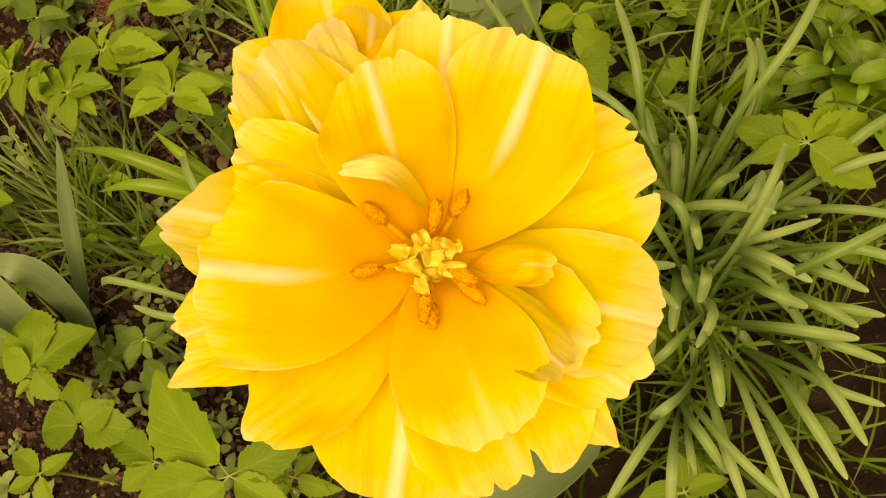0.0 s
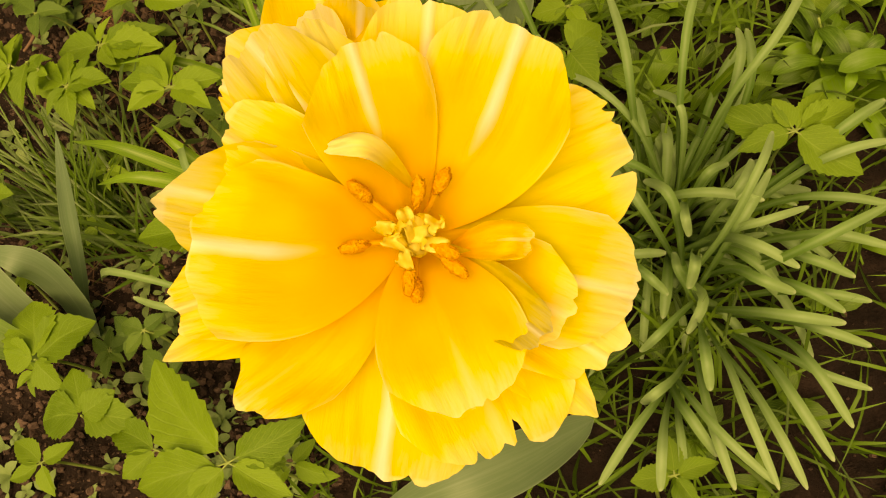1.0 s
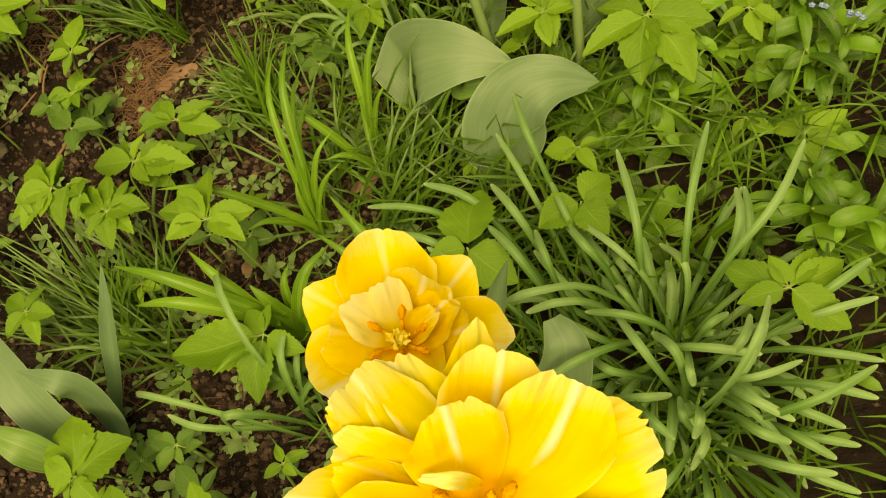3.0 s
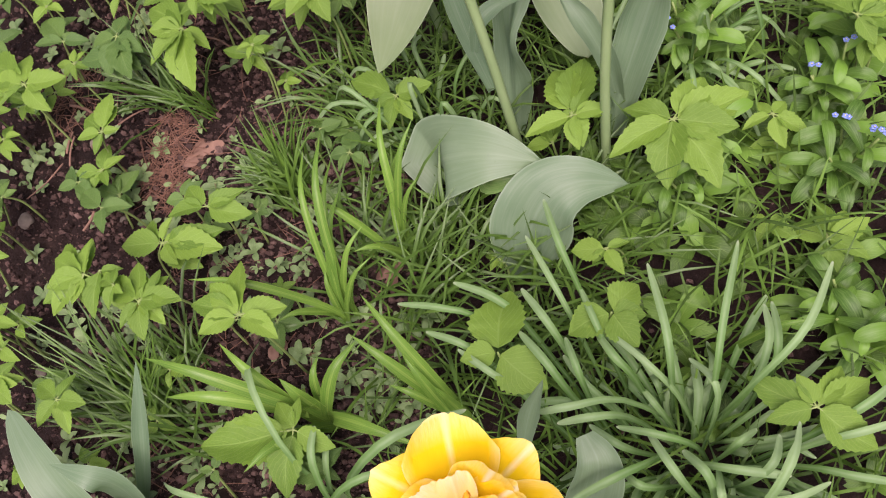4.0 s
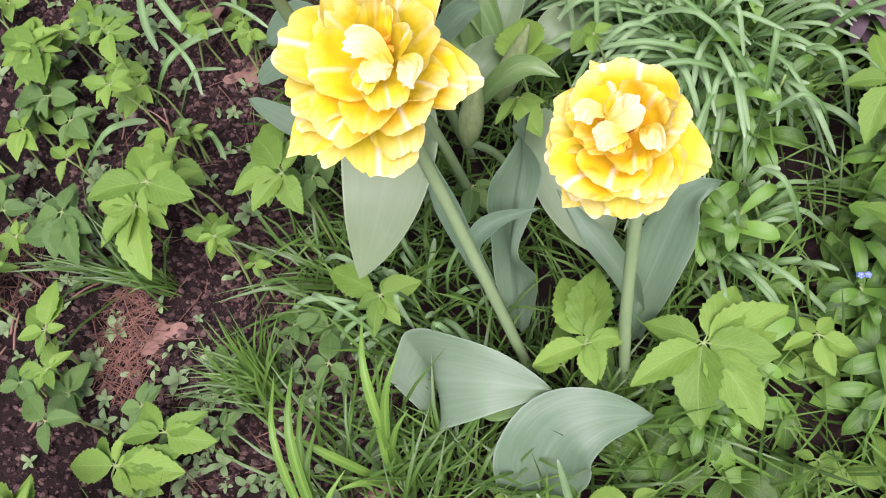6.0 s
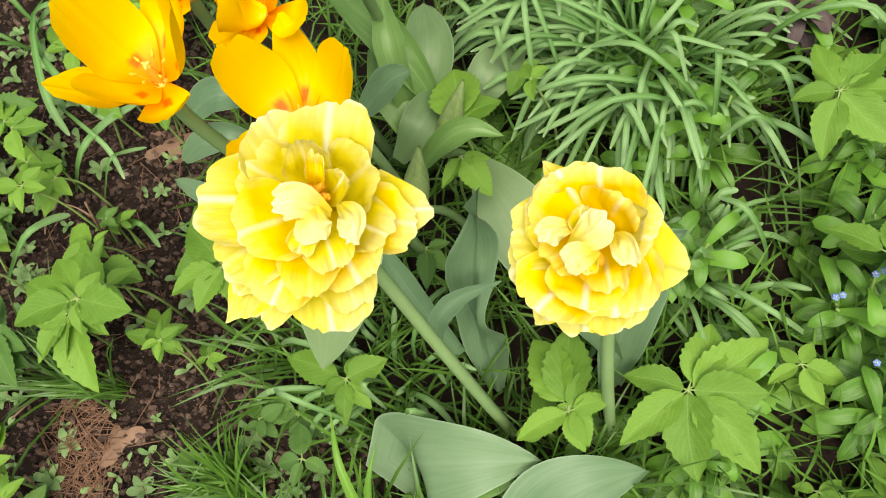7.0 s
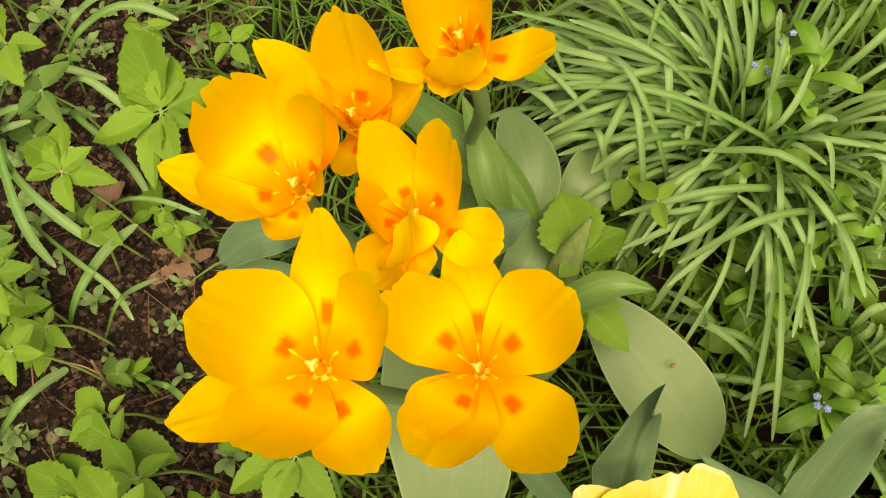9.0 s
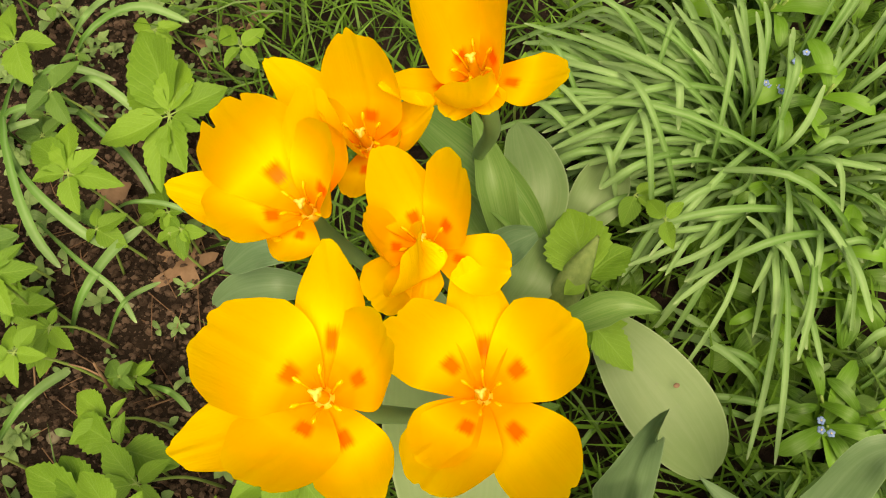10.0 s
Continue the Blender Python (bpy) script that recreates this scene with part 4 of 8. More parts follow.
petal_along(head, [(-12.9, -6.2, 24.0), (-1.2, -4.8, 36.0), (7.3, -0.4, 38.0)], 17.6, mat=INNER_PETAL, cup=-0.3, ruffle=2.0, frill=1.0, crumple=1.0, name="petaloid", label="cream inner petaloid", seed=348)
petal_along(head, [(-8.8, 1.6, 22.0), (-16.4, 1.1, 34.0), (-22.1, -2.9, 34.0)], 12.9, mat=INNER_PETAL, cup=0.6, ruffle=2.4, crumple=1.0, name="petaloid", label="cream inner petaloid", seed=350)
petal_along(head, [(-0.8, -12.1, 26.0), (-9.1, -13.5, 36.0), (-15.4, -14.7, 34.0)], 13.8, mat=INNER_PETAL, cup=0.4, ruffle=2.6, frill=1.2, crumple=1.0, name="petaloid", label="crumpled cream inner petaloid", seed=352)
petal_along(head, [(-1.0, -2.8, 0.5), (-5.8, -16.3, 30.0), (-7.7, -21.5, 32.0)], 10.1, mat=PALE_PETAL, cup=0.8, ruffle=1.8, crumple=0.6, name="petaloid", label="pale yellow inner petaloid", seed=354)
stamen(head, 179, 10.5, 24, 8.5, 1010)
stamen(head, -95, 14.5, 24, 8.5, 1072)
stamen(head, -97, 12.5, 23, 8.5, 1068)
pistil_ruffled(head, 12.0, 6.0)
# open golden yellow single tulip with red blotches
tulip_e, head = tulip("open golden yellow single tulip with red blotches", (-0.100, 0.657, 0.000), (-0.107, 0.640, 0.367), (0.111, -0.044, 0.993), bow=(0, 0), size=1.0)
petal_along(head, [(-3.0, -0.5, 0.5), (-24.1, -4.3, 7.9), (-40.9, -7.4, 28.0)], 26.0, mat=GOLD_PETAL, ruffle=0.9, frill=0.15, pleat=0.2, cup=0.7, point=0.45, seed=305)
petal_along(head, [(1.3, 2.7, 0.5), (11.1, 24.0, 12.2), (17.6, 35.3, 44.0)], 24.2, mat=GOLD_PETAL, ruffle=0.9, frill=0.15, pleat=0.2, cup=0.7, point=0.5, seed=307)
petal_along(head, [(0.7, -2.9, 0.5), (5.1, -21.2, 6.6), (8.5, -35.8, 24.0)], 27.3, mat=GOLD_PETAL, ruffle=0.9, frill=0.15, pleat=0.2, cup=0.7, point=0.15, seed=309)
petal_along(head, [(-2.1, 2.2, 0.5), (-11.4, 13.5, 13.4), (-19.6, 20.8, 48.0)], 37.1, mat=GOLD_PETAL, ruffle=0.9, frill=0.15, pleat=0.2, cup=0.6, seed=311)
petal_along(head, [(-2.2, -2.1, 0.5), (-11.1, -11.6, 9.8), (-21.2, -20.1, 35.0)], 32.3, mat=GOLD_PETAL, ruffle=0.9, frill=0.15, pleat=0.2, cup=0.6, seed=313)
petal_along(head, [(3.0, 0.3, 0.5), (18.2, 2.2, 15.6), (28.1, 2.5, 56.0)], 28.6, mat=GOLD_PETAL, ruffle=0.9, frill=0.15, pleat=0.2, cup=0.8, seed=315)
for az in (10, 70, 130, 190, 250, 310):
    stamen(head, az, 7, 12, 3.6, az, 0.5, FILAMENT)
pistil_single(head, 15.0)
# open golden yellow single tulip with red blotches
tulip_f, head = tulip("open golden yellow single tulip with red blotches", (-0.059, 0.653, 0.000), (-0.064, 0.635, 0.299), (0.022, -0.019, 1.000), bow=(0, 0), size=1.0)
petal_along(head, [(0.6, 2.9, 0.5), (8.1, 26.7, 12.2), (8.8, 44.3, 44.0)], 27.0, mat=GOLD_PETAL, ruffle=0.9, frill=0.15, pleat=0.2, cup=0.7, point=0.5, seed=308)
petal_along(head, [(1.3, -2.7, 0.5), (11.9, -25.1, 7.5), (20.3, -43.1, 27.0)], 35.8, mat=GOLD_PETAL, ruffle=0.9, frill=0.15, pleat=0.2, cup=0.5, point=0.15, seed=310)
petal_along(head, [(-2.6, -1.5, 0.5), (-17.1, -9.6, 6.6), (-28.5, -16.1, 24.0)], 29.0, mat=GOLD_PETAL, ruffle=0.9, frill=0.15, pleat=0.2, cup=0.7, seed=312)
petal_along(head, [(2.9, 0.8, 0.5), (23.2, 7.6, 12.5), (39.8, 10.7, 45.0)], 39.4, mat=GOLD_PETAL, ruffle=0.9, frill=0.15, pleat=0.2, cup=0.5, seed=314)
petal_along(head, [(-1.7, 2.5, 0.5), (-12.4, 20.9, 14.0), (-20.0, 30.3, 50.0)], 35.8, mat=GOLD_PETAL, ruffle=0.9, frill=0.15, pleat=0.2, cup=0.7, seed=316)
petal_along(head, [(-2.1, -2.2, 0.5), (-14.3, -14.8, 9.5), (-26.7, -28.1, 34.0)], 38.0, mat=GOLD_PETAL, ruffle=0.9, frill=0.15, pleat=0.2, cup=0.6, seed=318)
for az in (10, 70, 130, 190, 250, 310):
    stamen(head, az, 7, 12, 3.6, az, 0.5, FILAMENT)
pistil_single(head, 15.0)
# open golden yellow single tulip with red blotches
tulip_g, head = tulip("open golden yellow single tulip with red blotches", (-0.100, 0.734, 0.000), (-0.106, 0.718, 0.332), (0.077, -0.125, 0.989), bow=(0, 0), size=1.0)
petal_along(head, [(-2.8, 1.1, 0.5), (-25.5, 10.4, 7.9), (-43.9, 17.8, 28.0)], 28.4, mat=GOLD_PETAL, ruffle=0.9, frill=0.15, pleat=0.2, cup=0.7, point=0.6, seed=311)
petal_along(head, [(-1.6, -2.5, 0.5), (-7.7, -12.0, 3.9), (-12.6, -19.5, 14.0)], 23.4, mat=GOLD_PETAL, ruffle=0.9, frill=0.15, pleat=0.2, cup=0.7, point=0.4, seed=313)
petal_along(head, [(1.7, 2.4, 0.5), (12.2, 17.2, 12.2), (20.5, 28.9, 44.0)], 26.9, mat=GOLD_PETAL, ruffle=0.9, frill=0.15, pleat=0.2, cup=0.7, point=0.3, seed=315)
petal_along(head, [(-1.2, 2.7, 0.5), (-10.7, 24.2, 13.1), (-14.1, 30.8, 47.0)], 40.9, mat=GOLD_PETAL, ruffle=0.9, frill=0.15, pleat=0.2, cup=0.6, split=-0.25, seed=317)
petal_along(head, [(-2.9, -0.7, 0.5), (-19.4, 2.1, 8.6), (-27.8, -6.4, 31.0)], 33.2, mat=GOLD_PETAL, ruffle=0.9, frill=0.15, pleat=0.2, cup=0.7, seed=319)
petal_along(head, [(2.9, 0.6, 0.5), (11.7, 6.7, 14.5), (21.4, 4.5, 52.0)], 35.5, mat=GOLD_PETAL, ruffle=0.9, frill=0.15, pleat=0.2, cup=0.9, seed=321)
for az in (10, 70, 130, 190, 250, 310):
    stamen(head, az, 7, 12, 3.6, az, 0.5, FILAMENT)
pistil_single(head, 15.0)
# half-open golden yellow single tulip
tulip_h, head = tulip("half-open golden yellow single tulip", (-0.061, 0.706, 0.000), (-0.066, 0.689, 0.332), (0.017, -0.068, 0.998), bow=(0, 0), size=1.0)
petal_along(head, [(2.3, -1.9, 0.5), (15.9, -12.8, 4.5), (26.7, -21.5, 16.0)], 23.9, mat=GOLD_PETAL, ruffle=0.9, frill=0.15, pleat=0.2, cup=0.5, seed=314)
petal_along(head, [(-2.5, -1.6, 0.5), (-14.9, -9.5, 2.2), (-24.9, -15.9, 8.0)], 24.6, mat=GOLD_PETAL, ruffle=0.9, frill=0.15, pleat=0.2, cup=0.7, seed=316)
petal_along(head, [(-0.9, -2.9, 0.5), (-4.5, -13.8, 1.8), (-7.2, -22.3, 6.0)], 16.5, mat=GOLD_PETAL, ruffle=0.9, frill=0.15, pleat=0.2, cup=0.7, point=0.6, seed=318)
petal_along(head, [(-0.3, 3.0, 0.5), (-1.5, 16.1, 12.2), (-2.5, 26.4, 44.0)], 27.0, mat=GOLD_PETAL, ruffle=0.9, frill=0.15, pleat=0.2, cup=0.7, point=0.3, seed=320)
petal_along(head, [(2.8, 1.1, 0.5), (13.7, 5.3, 14.0), (22.1, 8.6, 50.0)], 28.1, mat=GOLD_PETAL, ruffle=0.9, frill=0.15, pleat=0.2, cup=0.8, seed=322)
petal_along(head, [(-2.8, 1.0, 0.5), (-14.3, 4.2, 7.8), (-15.1, 5.4, 38.0)], 22.1, mat=GOLD_PETAL, ruffle=0.9, frill=0.15, pleat=0.2, cup=1.1, seed=324)
petal_along(head, [(0.7, -2.9, 0.5), (-3.9, -14.4, 12.4), (1.8, -7.0, 42.0)], 29.9, mat=GOLD_PETAL, ruffle=0.9, frill=0.15, pleat=0.2, cup=1.0, seed=326)
for az in (10, 70, 130, 190, 250, 310):
    stamen(head, az, 7, 12, 3.6, az, 0.5, FILAMENT)
pistil_single(head, 15.0)
# open golden yellow single tulip with reflexed outer petals
tulip_i, head = tulip("open golden yellow single tulip with reflexed outer petals", (-0.041, 0.839, 0.000), (-0.028, 0.750, 0.333), (-0.026, -0.007, 1.000), bow=(0, 0), size=1.0)
petal_along(head, [(-3.0, -0.2, 0.5), (-21.3, -1.4, 6.1), (-35.9, -2.3, 22.0)], 20.3, mat=GOLD_PETAL, ruffle=0.9, frill=0.15, pleat=0.2, cup=0.5, point=0.5, seed=317)
petal_along(head, [(2.4, -1.9, 0.5), (18.0, -14.2, 6.1), (30.6, -24.1, 22.0)], 23.5, mat=GOLD_PETAL, ruffle=0.9, frill=0.15, pleat=0.2, cup=0.5, point=0.3, seed=319)
petal_along(head, [(-2.0, -2.2, 0.5), (-9.5, -10.7, 2.2), (-15.4, -17.4, 8.0)], 16.7, mat=GOLD_PETAL, ruffle=0.9, frill=0.15, pleat=0.2, cup=0.7, seed=321)
petal_along(head, [(0.3, -3.0, 0.5), (1.3, -13.2, 2.2), (2.0, -21.2, 8.0)], 15.6, mat=GOLD_PETAL, ruffle=0.9, frill=0.15, pleat=0.2, cup=0.7, seed=323)
petal_along(head, [(-1.5, 2.6, 0.5), (-4.8, 8.0, 15.6), (-7.2, 12.1, 56.0)], 35.7, mat=GOLD_PETAL, ruffle=0.9, frill=0.15, pleat=0.2, cup=0.8, seed=325)
petal_along(head, [(3.0, 0.2, 0.5), (11.3, 0.7, 15.6), (17.8, 1.1, 56.0)], 35.7, mat=GOLD_PETAL, ruffle=0.9, frill=0.15, pleat=0.2, cup=0.8, seed=327)
petal_along(head, [(-0.4, -3.0, 0.5), (-5.4, -17.5, 9.2), (-2.7, -20.0, 34.0)], 28.9, mat=GOLD_PETAL, ruffle=0.9, frill=0.15, pleat=0.2, cup=1.1, seed=329)
for az in (10, 70, 130, 190, 250, 310):
    stamen(head, az, 7, 12, 3.6, az, 0.5, FILAMENT)
pistil_single(head, 15.0)
# golden yellow single tulip behind its neighbour
tulip_j, head = tulip("golden yellow single tulip behind its neighbour", (-0.073, 0.759, 0.000), (-0.078, 0.742, 0.323), (0.021, -0.089, 0.996), bow=(0, 0), size=1.0)
petal_along(head, [(-1.8, 2.4, 0.5), (-14.6, 19.1, 9.5), (-24.8, 32.3, 34.0)], 25.2, mat=GOLD_PETAL, ruffle=0.9, frill=0.15, pleat=0.2, cup=0.7, point=0.5, seed=320)
petal_along(head, [(3.0, -0.3, 0.5), (18.6, -2.0, 7.0), (31.0, -3.4, 25.0)], 22.6, mat=GOLD_PETAL, ruffle=0.9, frill=0.15, pleat=0.2, cup=0.7, point=0.3, seed=322)
petal_along(head, [(-1.0, -2.8, 0.5), (-5.7, -15.5, 4.5), (-9.4, -25.4, 16.0)], 19.9, mat=GOLD_PETAL, ruffle=0.9, frill=0.15, pleat=0.2, cup=0.7, point=0.4, seed=324)
petal_along(head, [(1.6, 2.5, 0.5), (7.8, 12.2, 14.5), (12.6, 19.7, 52.0)], 33.7, mat=GOLD_PETAL, ruffle=0.9, frill=0.15, pleat=0.2, cup=0.7, seed=326)
petal_along(head, [(-3.0, -0.2, 0.5), (-6.5, -0.5, 12.9), (-9.0, -0.7, 46.0)], 24.2, mat=GOLD_PETAL, ruffle=0.9, frill=0.15, pleat=0.2, cup=0.9, seed=328)
petal_along(head, [(1.6, -2.6, 0.5), (8.2, -13.2, 11.8), (13.3, -21.6, 42.0)], 20.5, mat=GOLD_PETAL, ruffle=0.9, frill=0.15, pleat=0.2, cup=0.9, seed=330)
for az in (10, 70, 130, 190, 250, 310):
    stamen(head, az, 7, 12, 3.6, az, 0.5, FILAMENT)
pistil_single(head, 15.0)
# leaves of the tulips
tulip_leaf(tulip_e, [(-0.097, 0.742, 0.120), (-0.098, 0.664, 0.150), (-0.105, 0.617, 0.150), (-0.121, 0.585, 0.130), (-0.143, 0.559, 0.100)], 0.079, BLEACHED_LEAF, fold=0.14, wave=0.05, shape='spear', seed=34)
tulip_leaf(tulip_c, [(-0.098, 0.496, 0.020), (-0.100, 0.488, 0.045), (-0.087, 0.479, 0.072), (-0.048, 0.470, 0.085), (-0.002, 0.461, 0.072)], 0.090, TULIP_LEAF, fold=0.05, wave=0.08, shape='spear', seed=35)
tulip_leaf(tulip_c, [(-0.031, 0.383, 0.000), (-0.023, 0.405, 0.040), (-0.004, 0.428, 0.068), (0.026, 0.438, 0.075), (0.067, 0.440, 0.055)], 0.078, TULIP_LEAF, fold=0.06, shape='spear', seed=36)
tulip_leaf(tulip_c, [(-0.032, 0.496, 0.000), (-0.053, 0.462, 0.050), (-0.025, 0.456, 0.060)], 0.029, TULIP_LEAF_GREEN, seed=0)
tulip_leaf(tulip_d, [(0.067, 0.522, 0.050), (0.060, 0.532, 0.100), (0.046, 0.547, 0.135), (0.034, 0.562, 0.150), (0.021, 0.581, 0.165)], 0.020, TULIP_LEAF, fold=0.5, shape='lance', wave=0.3, seed=1)
tulip_leaf(tulip_d, [(0.058, 0.506, 0.020), (0.072, 0.528, 0.070), (0.090, 0.550, 0.115), (0.107, 0.566, 0.152), (0.127, 0.567, 0.168)], 0.040, TULIP_LEAF, fold=0.25, shape='lance', wave=0.3, seed=2)
tulip_leaf(tulip_c, [(-0.031, 0.530, 0.010), (-0.025, 0.556, 0.060), (-0.021, 0.574, 0.105), (-0.012, 0.590, 0.140), (-0.000, 0.604, 0.170), (0.010, 0.612, 0.215)], 0.032, TULIP_LEAF, fold=0.3, shape="lance", wave=0.8, face=(-0.5, -0.5, 0.7), seed=3)
tulip_leaf(tulip_c, [(-0.050, 0.551, 0.120), (-0.041, 0.560, 0.145), (-0.022, 0.568, 0.155), (0.009, 0.570, 0.160)], 0.015, TULIP_LEAF, fold=0.4, shape='lance', seed=4)
tulip_leaf(tulip_c, [(-0.046, 0.556, 0.050), (-0.059, 0.584, 0.095), (-0.068, 0.611, 0.140), (-0.077, 0.644, 0.180)], 0.019, TULIP_LEAF, fold=0.4, shape='lance', seed=5)
tulip_leaf(tulip_f, [(0.007, 0.692, 0.085), (0.017, 0.663, 0.088), (0.028, 0.630, 0.082), (0.039, 0.600, 0.070), (0.045, 0.574, 0.052)], 0.066, BLEACHED_LEAF, fold=0.12, wave=0.04, seed=6)
bm = bmesh.new()
bmesh.ops.create_icosphere(bm, subdivisions=2, radius=0.0016, matrix=Matrix.Diagonal((1.3, 1, 0.3, 1)))
spot = part("rust_spot", bm, DEAD, tulip_f, "small reddish brown spot on a leaf")
spot.location = Vector((0.0390, 0.6340, 0.0900)) - tulip_f.location
tulip_leaf(tulip_i, [(-0.027, 0.737, 0.100), (-0.014, 0.755, 0.130), (-0.005, 0.780, 0.140), (-0.003, 0.824, 0.130)], 0.046, BLEACHED_LEAF, fold=0.2, seed=7)
tulip_leaf(tulip_i, [(-0.036, 0.740, 0.100), (-0.033, 0.758, 0.150), (-0.030, 0.784, 0.170), (-0.029, 0.829, 0.160)], 0.024, TULIP_LEAF_GREEN, fold=0.5, shape='lance', seed=8)
tulip_leaf(tulip_h, [(-0.054, 0.709, 0.100), (-0.032, 0.715, 0.125), (-0.017, 0.730, 0.125), (-0.003, 0.752, 0.110)], 0.036, BLEACHED_LEAF, fold=0.2, seed=9)
tulip_leaf(tulip_i, [(0.007, 0.759, 0.060), (0.027, 0.767, 0.080), (0.044, 0.781, 0.080), (0.066, 0.805, 0.065)], 0.044, BLEACHED_LEAF, fold=0.2, seed=10)
tulip_leaf(tulip_g, [(-0.157, 0.798, 0.112), (-0.174, 0.792, 0.137), (-0.195, 0.796, 0.134), (-0.226, 0.796, 0.112)], 0.033, TULIP_LEAF, fold=0.3, seed=11)
tulip_leaf(tulip_g, [(-0.175, 0.775, 0.076), (-0.196, 0.780, 0.096), (-0.224, 0.788, 0.088), (-0.258, 0.793, 0.062)], 0.031, TULIP_LEAF, fold=0.3, seed=12)
tulip_leaf(tulip_h, [(-0.054, 0.820, 0.100), (-0.045, 0.773, 0.120), (-0.036, 0.742, 0.120), (-0.032, 0.712, 0.090)], 0.045, TULIP_LEAF_GREEN, fold=0.2, seed=13)
tulip_leaf(tulip_f, [(-0.018, 0.728, 0.188), (-0.036, 0.728, 0.180), (-0.066, 0.725, 0.153)], 0.026, TULIP_LEAF, fold=0.3, seed=14)
tulip_leaf(tulip_h, [(-0.091, 0.909, 0.104), (-0.051, 0.818, 0.152), (-0.027, 0.770, 0.154), (-0.012, 0.739, 0.111)], 0.035, TULIP_LEAF_GREEN, fold=0.4, seed=15)
tulip_leaf(tulip_h, [(-0.031, 0.684, 0.130), (-0.008, 0.681, 0.160), (0.014, 0.678, 0.172), (0.034, 0.669, 0.165)], 0.020, TULIP_LEAF_GREEN, fold=0.5, shape='lance', seed=16)
tulip_leaf(tulip_g, [(-0.119, 0.712, 0.090), (-0.158, 0.701, 0.100), (-0.204, 0.720, 0.090), (-0.268, 0.778, 0.060)], 0.030, TULIP_LEAF, fold=0.2, seed=20)
tulip_leaf(tulip_a, [(-0.057, 0.025, 0.200), (-0.023, 0.034, 0.215), (0.006, 0.046, 0.200), (0.039, 0.065, 0.160)], 0.032, TULIP_LEAF, fold=0.3, seed=17)
tulip_leaf(tulip_b, [(0.016, 0.221, 0.130), (0.023, 0.200, 0.125), (0.013, 0.179, 0.090), (-0.002, 0.159, 0.050)], 0.042, TULIP_LEAF, fold=0.3, seed=18)
tulip_leaf(tulip_b, [(-0.032, 0.218, 0.090), (-0.021, 0.237, 0.130), (-0.006, 0.253, 0.165)], 0.015, TULIP_LEAF, fold=0.5, shape="lance", seed=19)


def tulip_bud(label, root, pts):
    """A closed green striped bud on its stem."""
    t = thing("tulip_bud", label, "tulip bud", root, "tulip buds")
    o = Vector(root)
    a, b = Vector(pts[0]) - o, Vector(pts[1]) - o
    part("stem", tube(bmesh.new(), [(0, 0, -0.01), a * 0.5 + Vector((0, 0.01, 0)), a], 0.004, 0.0033, 14, 8), STEM, t)
    for k in range(3):
        bm = bmesh.new()
        grid, uvs = [], []
        ax = (b - a).normalized()
        x = ax.orthogonal().normalized()
        y = ax.cross(x)
        for i in range(15):
            s = i / 14
            r = 0.0095 * math.sin(math.pi * (0.08 + 0.9 * s) ** 0.8) * (1 - 0.25 * s) + 0.0006
            row, uvr = [], []
            for j in range(9):
                q = k * 2.094 + (j / 8 - 0.5) * 2.5
                rr = r * (1 + 0.10 * math.cos((j / 8 - 0.5) * 6) + 0.03 * k)
                row.append(a.lerp(b, s) + (x * math.cos(q) + y * math.sin(q)) * rr)
                uvr.append((j / 8, s))
            grid.append(row)
            uvs.append(uvr)
        part("sepal", sheet(bm, grid, uvs), BUD, t)
    return t


tulip_bud("closed green striped tulip bud", (-0.014, 0.669, 0.000), [(-0.044, 0.652, 0.125), (-0.022, 0.666, 0.191)])
tulip_bud("closed green striped tulip bud", (0.004, 0.726, 0.000), [(-0.018, 0.701, 0.105), (0.016, 0.721, 0.166)])
young = thing("young_tulip", "young tulip with broad grey-green leaves and no flower", "tulip", (-0.395, 0.183, 0.000))
tulip_leaf(young, [(-0.395, 0.183, 0.000), (-0.363, 0.221, 0.060), (-0.336, 0.259, 0.115), (-0.323, 0.294, 0.150)], 0.017, TULIP_LEAF, fold=0.4, shape="lance", seed=24)
tulip_leaf(young, [(-0.395, 0.183, 0.000), (-0.372, 0.195, 0.050), (-0.361, 0.206, 0.100), (-0.371, 0.211, 0.125), (-0.411, 0.223, 0.120)], 0.040, TULIP_LEAF, fold=0.15, wave=0.05, shape="wide", seed=25)
tulip_leaf(young, [(-0.399, 0.181, 0.000), (-0.398, 0.175, 0.050), (-0.419, 0.200, 0.085), (-0.446, 0.236, 0.100), (-0.477, 0.274, 0.100)], 0.044, TULIP_LEAF, fold=0.2, wave=0.05, shape="ovate", seed=26)
tulip_leaf(young, [(-0.401, 0.180, 0.000), (-0.398, 0.159, 0.060), (-0.410, 0.166, 0.100), (-0.441, 0.180, 0.110)], 0.036, TULIP_LEAF_GREEN, fold=0.15, shape="ovate", seed=27)
